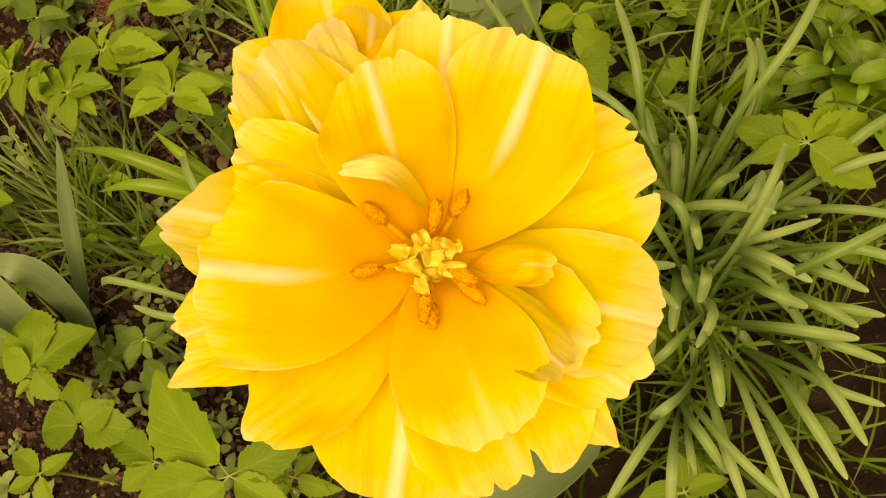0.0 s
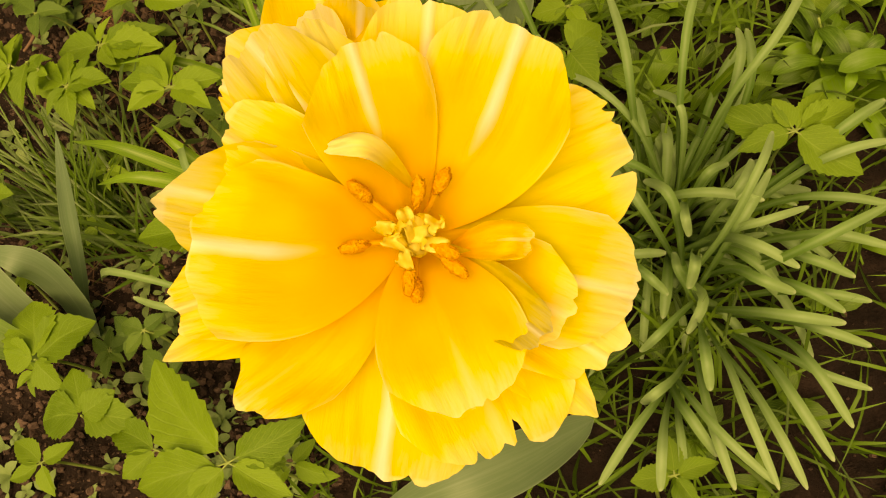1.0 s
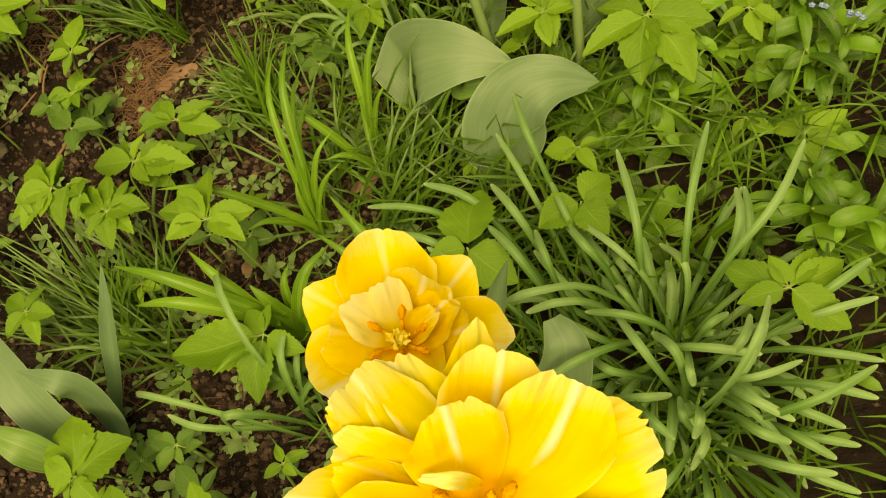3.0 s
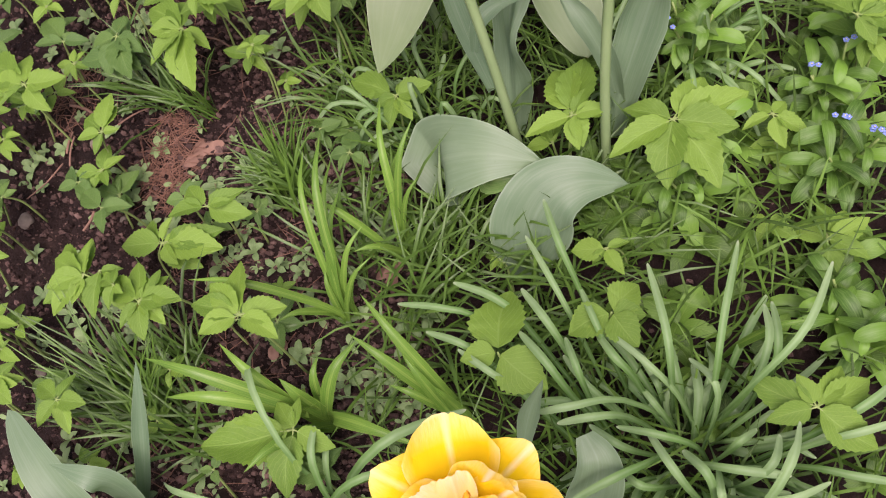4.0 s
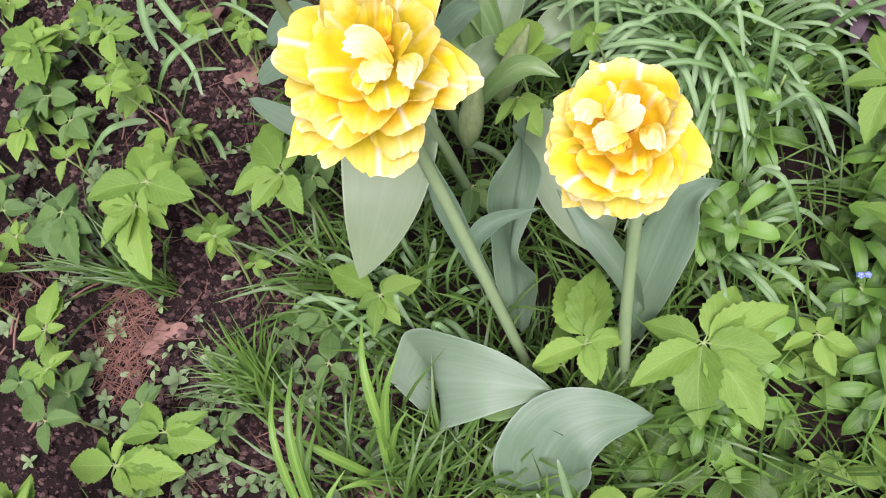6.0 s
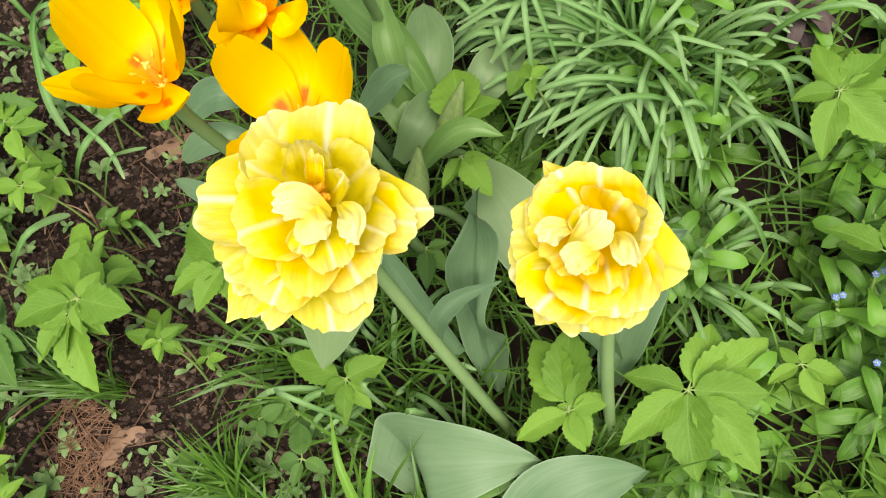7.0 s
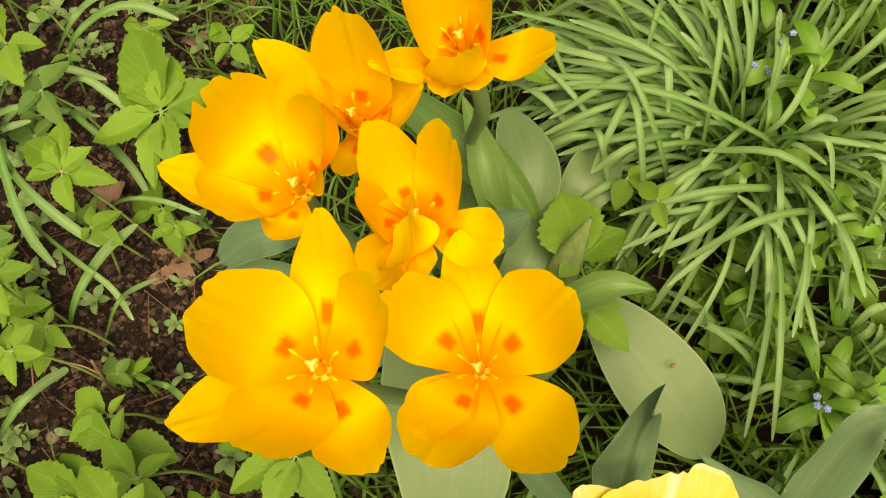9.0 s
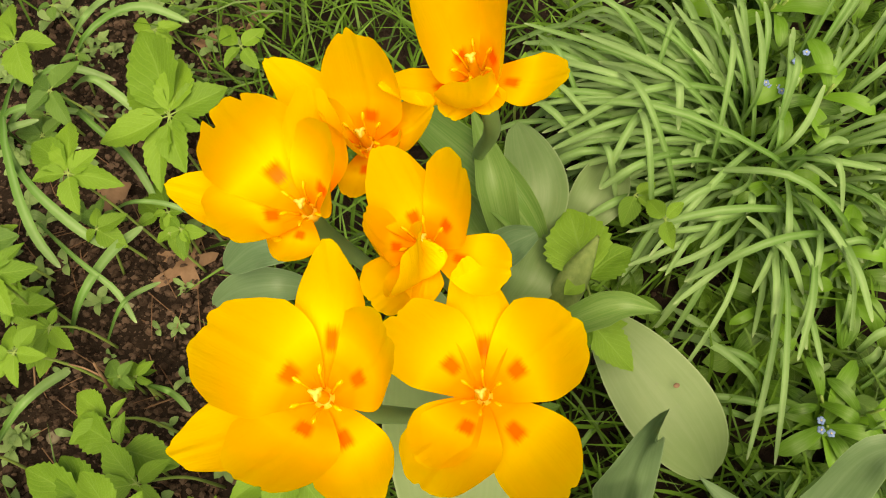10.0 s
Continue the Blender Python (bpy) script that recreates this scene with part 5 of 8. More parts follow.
# bright green shoots
tuft("leafy_shoot", "bright green strap-leaved shoot beside the soil", "plant", (-0.198, 0.357, 0.000), [(arch((-0.192, 0.357, -0.005), (-0.190, 0.493, 0.120), 0.044), 1.0), (arch((-0.201, 0.362, -0.005), (-0.214, 0.491, 0.100), 0.044), 0.8), (arch((-0.201, 0.352, -0.005), (-0.182, 0.451, 0.090), 0.034), 1.0), (arch((-0.192, 0.357, -0.005), (-0.316, 0.377, 0.100), 0.040), 0.9), (arch((-0.201, 0.362, -0.005), (-0.243, 0.341, 0.070), 0.022), 0.8), (arch((-0.201, 0.352, -0.005), (-0.154, 0.389, 0.080), 0.024), 0.6), (arch((-0.192, 0.357, -0.005), (-0.194, 0.493, 0.080), 0.044), 0.7), (arch((-0.201, 0.362, -0.005), (-0.159, 0.415, 0.090), 0.027), 0.7), (arch((-0.201, 0.352, -0.005), (-0.205, 0.389, 0.060), 0.018), 0.7), ], IRIS_LEAF, 0.0088, "leaf", "lance", "leafy shoots", 0.5, 12, 4)
tuft("leafy_shoot", "bright green strap-leaved shoot beside the soil", "plant", (-0.142, 0.415, 0.000), [(arch((-0.136, 0.415, -0.005), (-0.142, 0.530, 0.100), 0.039), 1.0), (arch((-0.145, 0.420, -0.005), (-0.106, 0.495, 0.120), 0.032), 0.9), (arch((-0.145, 0.410, -0.005), (-0.208, 0.446, 0.090), 0.028), 1.0), (arch((-0.136, 0.415, -0.005), (-0.178, 0.403, 0.060), 0.019), 0.8), (arch((-0.145, 0.420, -0.005), (-0.109, 0.455, 0.090), 0.023), 0.7), (arch((-0.145, 0.410, -0.005), (-0.134, 0.495, 0.070), 0.030), 0.7), (arch((-0.136, 0.415, -0.005), (-0.142, 0.478, 0.060), 0.026), 0.8), ], IRIS_LEAF, 0.008, "leaf", "lance", "leafy shoots", 0.5, 12, 4)
tuft("leafy_shoot", "bright green strap-leaved shoot beside the soil", "plant", (-0.213, 0.262, 0.000), [(arch((-0.207, 0.262, -0.005), (-0.343, 0.307, 0.110), 0.044), 1.1), (arch((-0.216, 0.267, -0.005), (-0.332, 0.277, 0.090), 0.040), 1.1), (arch((-0.216, 0.257, -0.005), (-0.281, 0.317, 0.100), 0.032), 1.0), (arch((-0.207, 0.262, -0.005), (-0.255, 0.212, 0.090), 0.026), 1.0), (arch((-0.216, 0.267, -0.005), (-0.109, 0.225, 0.080), 0.038), 1.1), (arch((-0.216, 0.257, -0.005), (-0.170, 0.318, 0.070), 0.028), 1.1), (arch((-0.207, 0.262, -0.005), (-0.234, 0.288, 0.080), 0.018), 1.2), (arch((-0.216, 0.267, -0.005), (-0.209, 0.310, 0.060), 0.022), 0.8), (arch((-0.216, 0.257, -0.005), (-0.213, 0.243, 0.060), 0.015), 0.9), (arch((-0.207, 0.262, -0.005), (-0.160, 0.252, 0.070), 0.023), 0.8), (arch((-0.216, 0.267, -0.005), (-0.230, 0.266, 0.070), 0.014), 1.1), ], IRIS_LEAF, 0.0115, "leaf", "lance", "leafy shoots", 0.5, 12, 4)
tuft("leafy_shoot", "bright green strap-leaved shoot beside the soil", "plant", (-0.088, 0.253, 0.000), [(arch((-0.082, 0.253, -0.005), (-0.150, 0.341, 0.120), 0.037), 1.0), (arch((-0.091, 0.258, -0.005), (-0.162, 0.312, 0.110), 0.034), 1.0), (arch((-0.091, 0.248, -0.005), (-0.123, 0.298, 0.100), 0.024), 0.9), (arch((-0.082, 0.253, -0.005), (-0.099, 0.270, 0.090), 0.015), 1.0), (arch((-0.091, 0.258, -0.005), (-0.141, 0.278, 0.070), 0.025), 0.8), ], IRIS_LEAF, 0.0105, "leaf", "lance", "leafy shoots", 0.5, 12, 4)
tuft("leafy_shoot", "bright green strap-leaved shoot beside the soil", "plant", (0.117, 0.292, 0.020), [(arch((0.123, 0.292, 0.015), (0.180, 0.296, 0.100), 0.026), 0.8), ], IRIS_LEAF, 0.009, "leaf", "lance", "leafy shoots", 0.5, 12, 4)
# goutweed
goutweed((0.109, 0.485, 0.075), [(19, 69, -8), (54, 53, -2), (-18, 52, 4), (-66, 70, -5), (-103, 61, 0), (-155, 60, 3), (151, 45, -8)], seed=1)
goutweed((-0.046, 0.291, 0.097), [(83, 56, -8), (-40, 45, -2), (-172, 29, 4)], broad=True, seed=2)
goutweed((0.042, 0.311, 0.110), [(-162, 36, -8), (-5, 25, -2), (-60, 32, 4), (44, 32, -5)], broad=True, seed=3)
goutweed((0.171, 0.235, 0.100), [(149, 47, -4), (-166, 34, 2), (51, 38, -6), (25, 44, -10), (-39, 46, -6), (112, 24, 4)], seed=4)
goutweed((0.219, 0.381, 0.030), [(84, 39, -8), (50, 33, -2), (21, 36, 4), (154, 30, -5), (-99, 38, 0), (-38, 34, 3)], seed=5)
goutweed((-0.254, 0.334, 0.118), [(105, 56, -8), (163, 50, -2), (-160, 38, 4), (9, 38, -5), (-33, 40, 0), (136, 43, 3), (38, 29, -8)], seed=6)
goutweed((-0.355, 0.358, 0.110), [(108, 43, -8), (49, 32, -2), (0, 39, 4), (-41, 32, -5), (-77, 35, 0), (-124, 27, 3), (149, 48, -8)], seed=7)
goutweed((-0.380, 0.439, 0.050), [(143, 40, -8), (176, 48, -2), (70, 29, 4), (10, 34, -5), (8, 62, 0), (-50, 33, 3), (-33, 46, -8), (-9, 63, -2)], seed=8)
goutweed((-0.224, 0.689, 0.073), [(118, 62, -8), (59, 37, -2), (-168, 47, 4), (-119, 39, -5), (-59, 42, 0)], seed=9)
goutweed((-0.191, 0.710, 0.060), [(108, 35, -8), (48, 12, -2), (-81, 39, 4), (-123, 33, -5)], old=True, seed=10)
goutweed((-0.291, 0.632, 0.066), [(117, 36, -8), (73, 27, -2), (4, 26, 4), (-48, 24, -5), (-100, 23, 0), (163, 34, 3)], seed=11)
goutweed((-0.264, 0.612, 0.040), [(117, 22, -8), (59, 17, -2), (-16, 18, 4), (-81, 13, -5), (-167, 13, 0)], seed=12)
goutweed((-0.137, 0.556, 0.066), [(148, 59, -8), (-159, 22, -2), (10, 36, 4), (56, 23, -5), (-59, 31, 0), (-99, 36, 3)], seed=13)
goutweed((0.026, 0.487, 0.100), [(104, 60, -8), (76, 60, -2), (0, 31, 4), (-84, 29, -5), (-165, 41, 0), (56, 30, 3)], seed=14)
goutweed((0.042, 0.381, 0.060), [(172, 29, -8), (14, 21, -2), (-62, 27, 4), (-140, 16, -5)], seed=15)
goutweed((0.196, 0.477, 0.025), [(128, 31, -8), (66, 27, -2), (-170, 22, 4), (-118, 21, -5), (4, 27, 0), (-83, 31, 3)], seed=16)
goutweed((0.177, 0.402, 0.030), [(-124, 18, -8), (9, 20, -2), (-45, 27, 4), (153, 16, -5)], seed=17)
goutweed((-0.253, 0.945, 0.089), [(126, 65, -8), (99, 91, -2), (72, 52, 4), (14, 49, -5), (180, 61, 0), (-44, 33, 3), (-117, 59, -8), (-87, 50, -2)], seed=18)
goutweed((-0.322, 0.903, 0.124), [(126, 53, -8), (91, 49, -2), (19, 28, 4), (-30, 42, -5), (-87, 33, 0), (170, 29, 3)], seed=19)
goutweed((-0.392, 0.791, 0.104), [(113, 28, -8), (43, 23, -2), (162, 32, 4), (-146, 23, -5), (-97, 25, 0), (-24, 27, 3)], seed=20)
goutweed((-0.385, 1.081, 0.070), [(-16, 32, -8), (122, 39, -2), (-79, 49, 4), (103, 53, -5)], seed=21)
goutweed((-0.196, 1.014, 0.049), [(115, 38, -8), (28, 26, -2), (-139, 23, 4), (-67, 25, -5)], seed=22)
goutweed((-0.348, 1.005, 0.089), [(126, 32, -8), (-75, 38, -2), (-144, 26, 4), (46, 35, -5)], old=True, seed=23)
goutweed((-0.430, 0.884, 0.080), [(116, 41, -8), (-19, 21, -2), (-108, 22, 4), (68, 22, -5)], seed=24)
goutweed((0.003, 0.705, 0.140), [(84, 49, -4), (22, 37, -4), (-164, 15, 0)], broad=True, seed=25)
goutweed((0.059, 0.763, 0.090), [(17, 17, 0), (-131, 23, -4), (-60, 20, 0)], seed=26)
goutweed((0.063, 0.729, 0.129), [(102, 19, -8), (24, 17, -2), (-99, 20, 4)], seed=27)
goutweed((-0.357, 0.772, 0.030), [(111, 17, -8), (8, 14, -2), (-157, 15, 4), (-58, 15, -5)], seed=28)
goutweed((-0.302, 0.897, 0.030), [(133, 33, -8), (57, 17, -2), (-162, 20, 4), (-51, 22, -5)], seed=29)
goutweed((-0.364, 0.919, 0.030), [(124, 27, -8), (20, 15, -2), (-177, 18, 4), (-63, 16, -5)], old=True, seed=30)
goutweed((-0.269, 1.061, 0.049), [(139, 29, -8), (-2, 24, -2), (-133, 18, 4), (-51, 22, -5)], seed=31)
goutweed((0.016, 0.868, 0.107), [(148, 22, -8), (-50, 31, -2), (72, 16, 4)], seed=32)
goutweed((0.314, 0.697, 0.016), [(89, 58, -8), (130, 25, -2), (62, 41, 4), (-16, 52, -5), (-59, 51, 0), (-121, 45, 3), (-177, 34, -8), (-126, 65, -2)], seed=33)
goutweed((0.272, 0.538, 0.077), [(143, 39, -8), (51, 27, -2), (21, 30, 4), (-110, 29, -5), (-75, 27, 0)], seed=34)
goutweed((-0.202, 0.653, 0.122), [(125, 60, -8), (-172, 51, -2), (-127, 40, 4), (-67, 38, -5), (54, 22, 0)], seed=35)
goutweed((-0.273, 0.616, 0.100), [(146, 23, -8), (90, 16, -2), (18, 19, 4), (-36, 14, -5), (-105, 16, 0), (-166, 16, 3)], seed=36)
goutweed((-0.302, 0.643, 0.160), [(119, 48, -8), (48, 25, -2), (-27, 48, 4), (-61, 33, -5), (154, 30, 0), (-175, 57, 3), (-96, 27, -8)], seed=37)
goutweed((-0.347, 0.766, 0.050), [(124, 22, -8), (42, 15, -2), (-45, 18, 4), (-142, 11, -5)], old=True, seed=38)
goutweed((-0.002, 0.682, 0.130), [(-67, 38, -4), (-134, 28, 0), (-24, 22, 2)], seed=39)
goutweed((-0.226, 0.547, 0.030), [(118, 21, -8), (20, 20, -2), (-169, 16, 4), (-56, 18, -5)], old=True, seed=40)
goutweed((-0.369, 0.142, 0.090), [(35, 49, -2), (112, 54, -4), (-48, 31, -4), (164, 32, 0)], broad=True, seed=42)
goutweed((-0.430, 0.280, 0.100), [(149, 35, -8), (67, 25, -2), (-11, 31, 4), (-66, 32, -5), (-128, 28, 0)], seed=43)
goutweed((-0.419, 0.395, 0.100), [(150, 56, -8), (99, 36, -2), (-147, 48, 4), (-97, 31, -5)], seed=44)
goutweed((-0.200, 0.216, 0.050), [(158, 27, 0), (-144, 26, -4), (61, 21, 0), (-173, 39, 0)], old=True, seed=45)
goutweed((-0.200, 0.059, 0.100), [(133, 100, -4), (-169, 76, -6), (25, 55, -4), (-27, 46, -8), (-134, 40, 0)], seed=46)
goutweed((-0.174, 0.059, 0.060), [(45, 23, 0), (-19, 34, 0), (-135, 23, 0), (168, 29, 4)], seed=47)
goutweed((-0.327, 0.099, 0.085), [(114, 39, -2), (-9, 40, -4), (-179, 42, -4), (31, 29, 4)], broad=True, seed=49)
goutweed((-0.267, 0.072, 0.080), [(157, 48, 0), (-148, 34, -4), (-23, 33, -4)], seed=50)
goutweed((0.076, 0.039, 0.080), [(-175, 25, 0), (13, 26, 0), (93, 22, 4), (-54, 22, 0)], seed=51)
goutweed((-0.447, 0.481, 0.060), [(142, 42, -8), (0, 30, -2), (-76, 29, 4)], old=True, seed=52)
goutweed((-0.375, 0.372, 0.120), [(154, 25, -8), (99, 18, -2), (-38, 16, 4), (-111, 22, -5)], seed=53)
goutweed((-0.344, 0.367, 0.110), [(144, 27, -8), (79, 20, -2), (-21, 31, 4), (-87, 21, -5)], seed=54)
goutweed((-0.528, 0.369, 0.050), [(146, 30, -8), (16, 22, -2), (-51, 19, 4)], seed=55)
goutweed((-0.554, 0.369, 0.060), [(161, 31, -8), (58, 26, -2), (-7, 35, 4), (-93, 22, -5), (-56, 43, 0)], seed=56)
goutweed((-0.535, 0.311, 0.060), [(157, 39, -8), (47, 25, -2), (-10, 27, 4), (-112, 22, -5)], seed=57)
goutweed((-0.474, 0.300, 0.050), [(164, 37, -8), (107, 24, -2), (0, 32, 4), (-78, 24, -5), (-141, 27, 0), (-26, 34, 3)], old=True, seed=58)
goutweed((-0.491, 0.227, 0.050), [(141, 27, -8), (14, 16, -2), (-82, 15, 4), (-157, 23, -5)], seed=59)
goutweed((-0.445, 0.675, 0.080), [(-178, 38, -8), (86, 30, -2), (-38, 44, 4), (-99, 46, -5), (-67, 61, 0)], old=True, seed=60)
goutweed((-0.457, 0.739, 0.070), [(-117, 25, -8), (67, 21, -2), (142, 23, 4)], seed=61)
goutweed((-0.499, 0.528, 0.030), [(157, 36, -8), (99, 25, -2), (4, 26, 4), (-112, 16, -5)], old=True, seed=65)
goutweed((-0.611, 0.540, 0.030), [(154, 32, -8), (40, 16, -2), (-33, 27, 4), (-112, 16, -5)], old=True, seed=66)
goutweed((-0.582, 0.453, 0.060), [(68, 35, -8), (-22, 31, -2), (130, 31, 4), (-67, 23, -5)], seed=67)
goutweed((-0.054, 0.396, 0.030), [(155, 14, -8), (24, 12, -2), (-110, 15, 4), (-66, 12, -5)], seed=68)
goutweed((-0.194, 0.546, 0.030), [(-166, 21, -8), (45, 17, -2), (-52, 31, 4), (-103, 31, -5), (157, 40, 0), (150, 24, 3)], old=True, seed=69)
goutweed((-0.188, 0.664, 0.090), [(-166, 21, -8), (-112, 22, -2), (48, 12, 4), (-45, 17, -5)], old=True, seed=70)
goutweed((-0.430, 0.854, 0.050), [(160, 27, -8), (42, 15, -2), (-19, 42, 4), (-63, 25, -5), (-103, 18, 0)], seed=71)
goutweed((-0.342, 0.887, 0.060), [(-165, 16, -8), (87, 20, -2), (8, 27, 4), (-46, 29, -5)], seed=72)
goutweed((-0.455, 0.905, 0.070), [(146, 42, -8), (51, 27, -2), (-8, 53, 4), (-71, 24, -5), (-123, 20, 0)], old=True, seed=73)
goutweed((-0.520, 0.884, 0.080), [(159, 49, -8), (102, 39, -2), (13, 39, 4), (-31, 39, -5), (-85, 49, 0), (-61, 63, 3)], seed=74)
goutweed((-0.054, 0.647, 0.060), [(162, 19, -8), (0, 20, -2), (-102, 34, 4), (-61, 26, -5)], old=True, seed=75)
goutweed((0.148, 0.598, 0.050), [(166, 29, -8), (73, 17, -2), (-58, 25, 4), (-127, 15, -5)], old=True, seed=76)
goutweed((0.007, 0.480, 0.070), [(171, 26, -8), (119, 23, -2), (58, 9, 4), (92, 37, -5)], seed=77)
goutweed((0.291, 0.695, 0.030), [(147, 27, -8), (76, 49, -2), (14, 44, 4), (-75, 31, -5), (-125, 35, 0)], seed=78)
goutweed((-0.367, 0.670, 0.078), [(139, 69, -8), (114, 52, -2), (174, 39, 4), (-41, 40, -5), (-137, 50, 0), (-103, 41, 3), (-79, 73, -8)], seed=79)
goutweed((-0.339, 0.707, 0.078), [(143, 54, -8), (-31, 45, -2), (69, 25, 4), (-83, 32, -5)], seed=80)
goutweed((-0.449, 0.662, 0.067), [(135, 57, -8), (92, 53, -2), (-178, 48, 4), (-86, 30, -5), (-40, 38, 0)], old=True, seed=81)
goutweed((-0.530, 0.698, 0.060), [(131, 61, -8), (49, 18, -2), (175, 37, 4), (4, 28, -5)], old=True, seed=82)
goutweed((-0.541, 0.624, 0.090), [(145, 86, -8), (101, 46, -2), (0, 50, 4), (-48, 43, -5), (166, 49, 0), (-139, 33, 3)], seed=83)
goutweed((-0.622, 0.712, 0.060), [(47, 33, -8), (115, 41, -2), (-39, 27, 4), (-169, 25, -5)], old=True, seed=84)
goutweed((-0.448, 0.560, 0.075), [(141, 41, -8), (80, 35, -2), (-167, 26, 4), (-114, 24, -5), (6, 18, 0), (89, 48, 3)], seed=85)
goutweed((-0.594, 0.588, 0.050), [(167, 36, -8), (69, 19, -2), (0, 24, 4), (-68, 27, -5), (-38, 29, 0), (-131, 20, 3)], seed=86)
goutweed((-0.492, 0.523, 0.045), [(148, 31, -8), (33, 24, -2), (-49, 29, 4), (2, 28, -5), (-168, 25, 0)], old=True, seed=87)
goutweed((-0.317, 0.457, 0.080), [(133, 41, -8), (-179, 44, -2), (20, 38, 4), (-13, 44, -5)], seed=88)
goutweed((-0.599, 0.528, 0.040), [(151, 31, -8), (45, 14, -2), (-16, 26, 4), (-93, 19, -5)], old=True, seed=89)
goutweed((-0.561, 0.468, 0.080), [(56, 14, -8), (-160, 20, -2), (-37, 20, 4)], seed=90)
goutweed((-0.224, 0.548, 0.040), [(117, 22, -8), (18, 23, -2), (-75, 16, 4)], old=True, seed=91)
goutweed((-0.184, 0.505, 0.060), [(94, 30, -8), (180, 22, -2), (-114, 22, 4), (-41, 23, -5)], old=True, seed=92)
goutweed((-0.414, 0.389, 0.110), [(153, 49, -8), (93, 34, -2), (-165, 38, 4), (-137, 48, -5), (-107, 28, 0)], seed=93)
goutweed((-0.403, 0.393, 0.105), [(-55, 47, -8), (5, 21, -2), (-90, 43, 4)], seed=94)
goutweed((-0.471, 0.300, 0.050), [(167, 41, -8), (129, 32, -2), (68, 24, 4), (21, 17, -5), (-68, 27, 0), (-138, 24, 3), (-109, 18, -8)], old=True, seed=95)
goutweed((-0.534, 0.343, 0.060), [(-167, 32, -8), (63, 11, -2), (-31, 26, 4), (161, 31, -5)], seed=96)
goutweed((-0.538, 0.310, 0.060), [(151, 23, -8), (9, 30, -2), (-37, 35, 4), (-117, 20, -5)], seed=97)
goutweed((-0.530, 0.372, 0.050), [(114, 27, -8), (7, 16, -2), (-171, 19, 4)], seed=98)
goutweed((-0.221, 0.246, 0.075), [(127, 31, -4), (-176, 89, -6), (-169, 76, -10), (86, 27, 0), (-24, 37, -6), (-99, 54, -8)], seed=99)
goutweed((-0.500, 0.872, 0.080), [(118, 69, -8), (57, 33, -2), (150, 70, 4), (-177, 55, -5), (-113, 40, 0), (-77, 46, 3), (6, 18, -8)], seed=100)
goutweed((-0.500, 0.828, 0.060), [(164, 61, -8), (-128, 23, -2), (-84, 29, 4), (35, 33, -5), (-16, 35, 0)], old=True, seed=101)
goutweed((-0.525, 0.792, 0.060), [(155, 40, -8), (-54, 34, -2), (-90, 36, 4), (88, 26, -5)], seed=102)
goutweed((-0.439, 0.897, 0.070), [(143, 68, -8), (-171, 32, -2), (-76, 21, 4), (24, 36, -5), (70, 33, 0), (114, 37, 3)], seed=103)
goutweed((-0.424, 0.860, 0.040), [(162, 40, -8), (-138, 28, -2), (-86, 28, 4), (-36, 29, -5), (111, 19, 0), (6, 20, 3)], seed=104)
goutweed((-0.347, 0.731, 0.070), [(135, 42, -8), (45, 18, -2), (-165, 34, 4), (-52, 16, -5)], seed=105)
goutweed((-0.342, 0.903, 0.050), [(165, 24, -8), (79, 20, -2), (-77, 31, 4), (-25, 21, -5)], old=True, seed=106)
goutweed((-0.285, 0.886, 0.050), [(108, 41, -8), (169, 15, -2), (-18, 16, 4), (-81, 20, -5)], seed=107)
goutweed((-0.391, 0.819, 0.060), [(-175, 37, 0), (-136, 37, -4), (-111, 39, 0), (-57, 27, 0), (132, 13, 3), (67, 15, 0)], seed=110)
goutweed((-0.318, 0.676, 0.100), [(122, 40, 0), (21, 25, -4), (178, 46, -4), (-53, 26, 0)], seed=111)
goutweed((-0.346, 0.773, 0.020), [(-160, 15, 0), (59, 12, 0), (-8, 14, 0), (117, 13, 0)], seed=112)
goutweed((-0.406, 0.858, 0.100), [(-7, 32, -4), (37, 31, 0), (-76, 37, -4)], seed=113)
goutweed((-0.277, 0.868, 0.050), [(-171, 20, 0), (-70, 15, 0), (-29, 21, 0), (122, 15, 0), (-97, 24, -4)], seed=114)
goutweed((-0.369, 0.069, 0.070), [(148, 32, 0), (32, 26, 0), (-67, 26, -4), (-158, 29, 0)], seed=115)
goutweed((-0.307, 0.167, 0.050), [(163, 24, 0), (37, 20, 0), (-71, 18, -4), (-135, 23, 0)], old=True, seed=116)
goutweed((-0.281, 0.126, 0.050), [(138, 36, 0), (60, 24, 0), (-13, 22, -4), (-149, 21, 0)], old=True, seed=117)
goutweed((0.273, 0.662, 0.100), [(88, 46, -5), (167, 32, -5), (-6, 46, -8), (-61, 53, -10), (-121, 50, -8), (28, 47, -5)], seed=118)
goutweed((0.254, 0.536, 0.110), [(131, 40, -5), (54, 34, -5), (28, 43, -5), (-6, 39, -5), (-69, 28, -5)], seed=119)
goutweed((0.190, 0.486, 0.060), [(-164, 26, -5), (-79, 31, -5), (-31, 33, -5), (43, 19, -5), (119, 18, -5)], seed=120)
goutweed((0.032, 0.490, 0.100), [(4, 27, -5), (-86, 29, -5), (-162, 20, -5), (92, 23, -5)], seed=121)
goutweed((-0.287, 0.868, 0.050), [(111, 19, -5), (0, 18, -5), (-78, 25, -5), (-172, 15, -5)], seed=122)
goutweed((-0.339, 0.765, 0.040), [(-168, 14, -5), (33, 17, -5), (-39, 13, -5), (102, 14, -5)], seed=123)


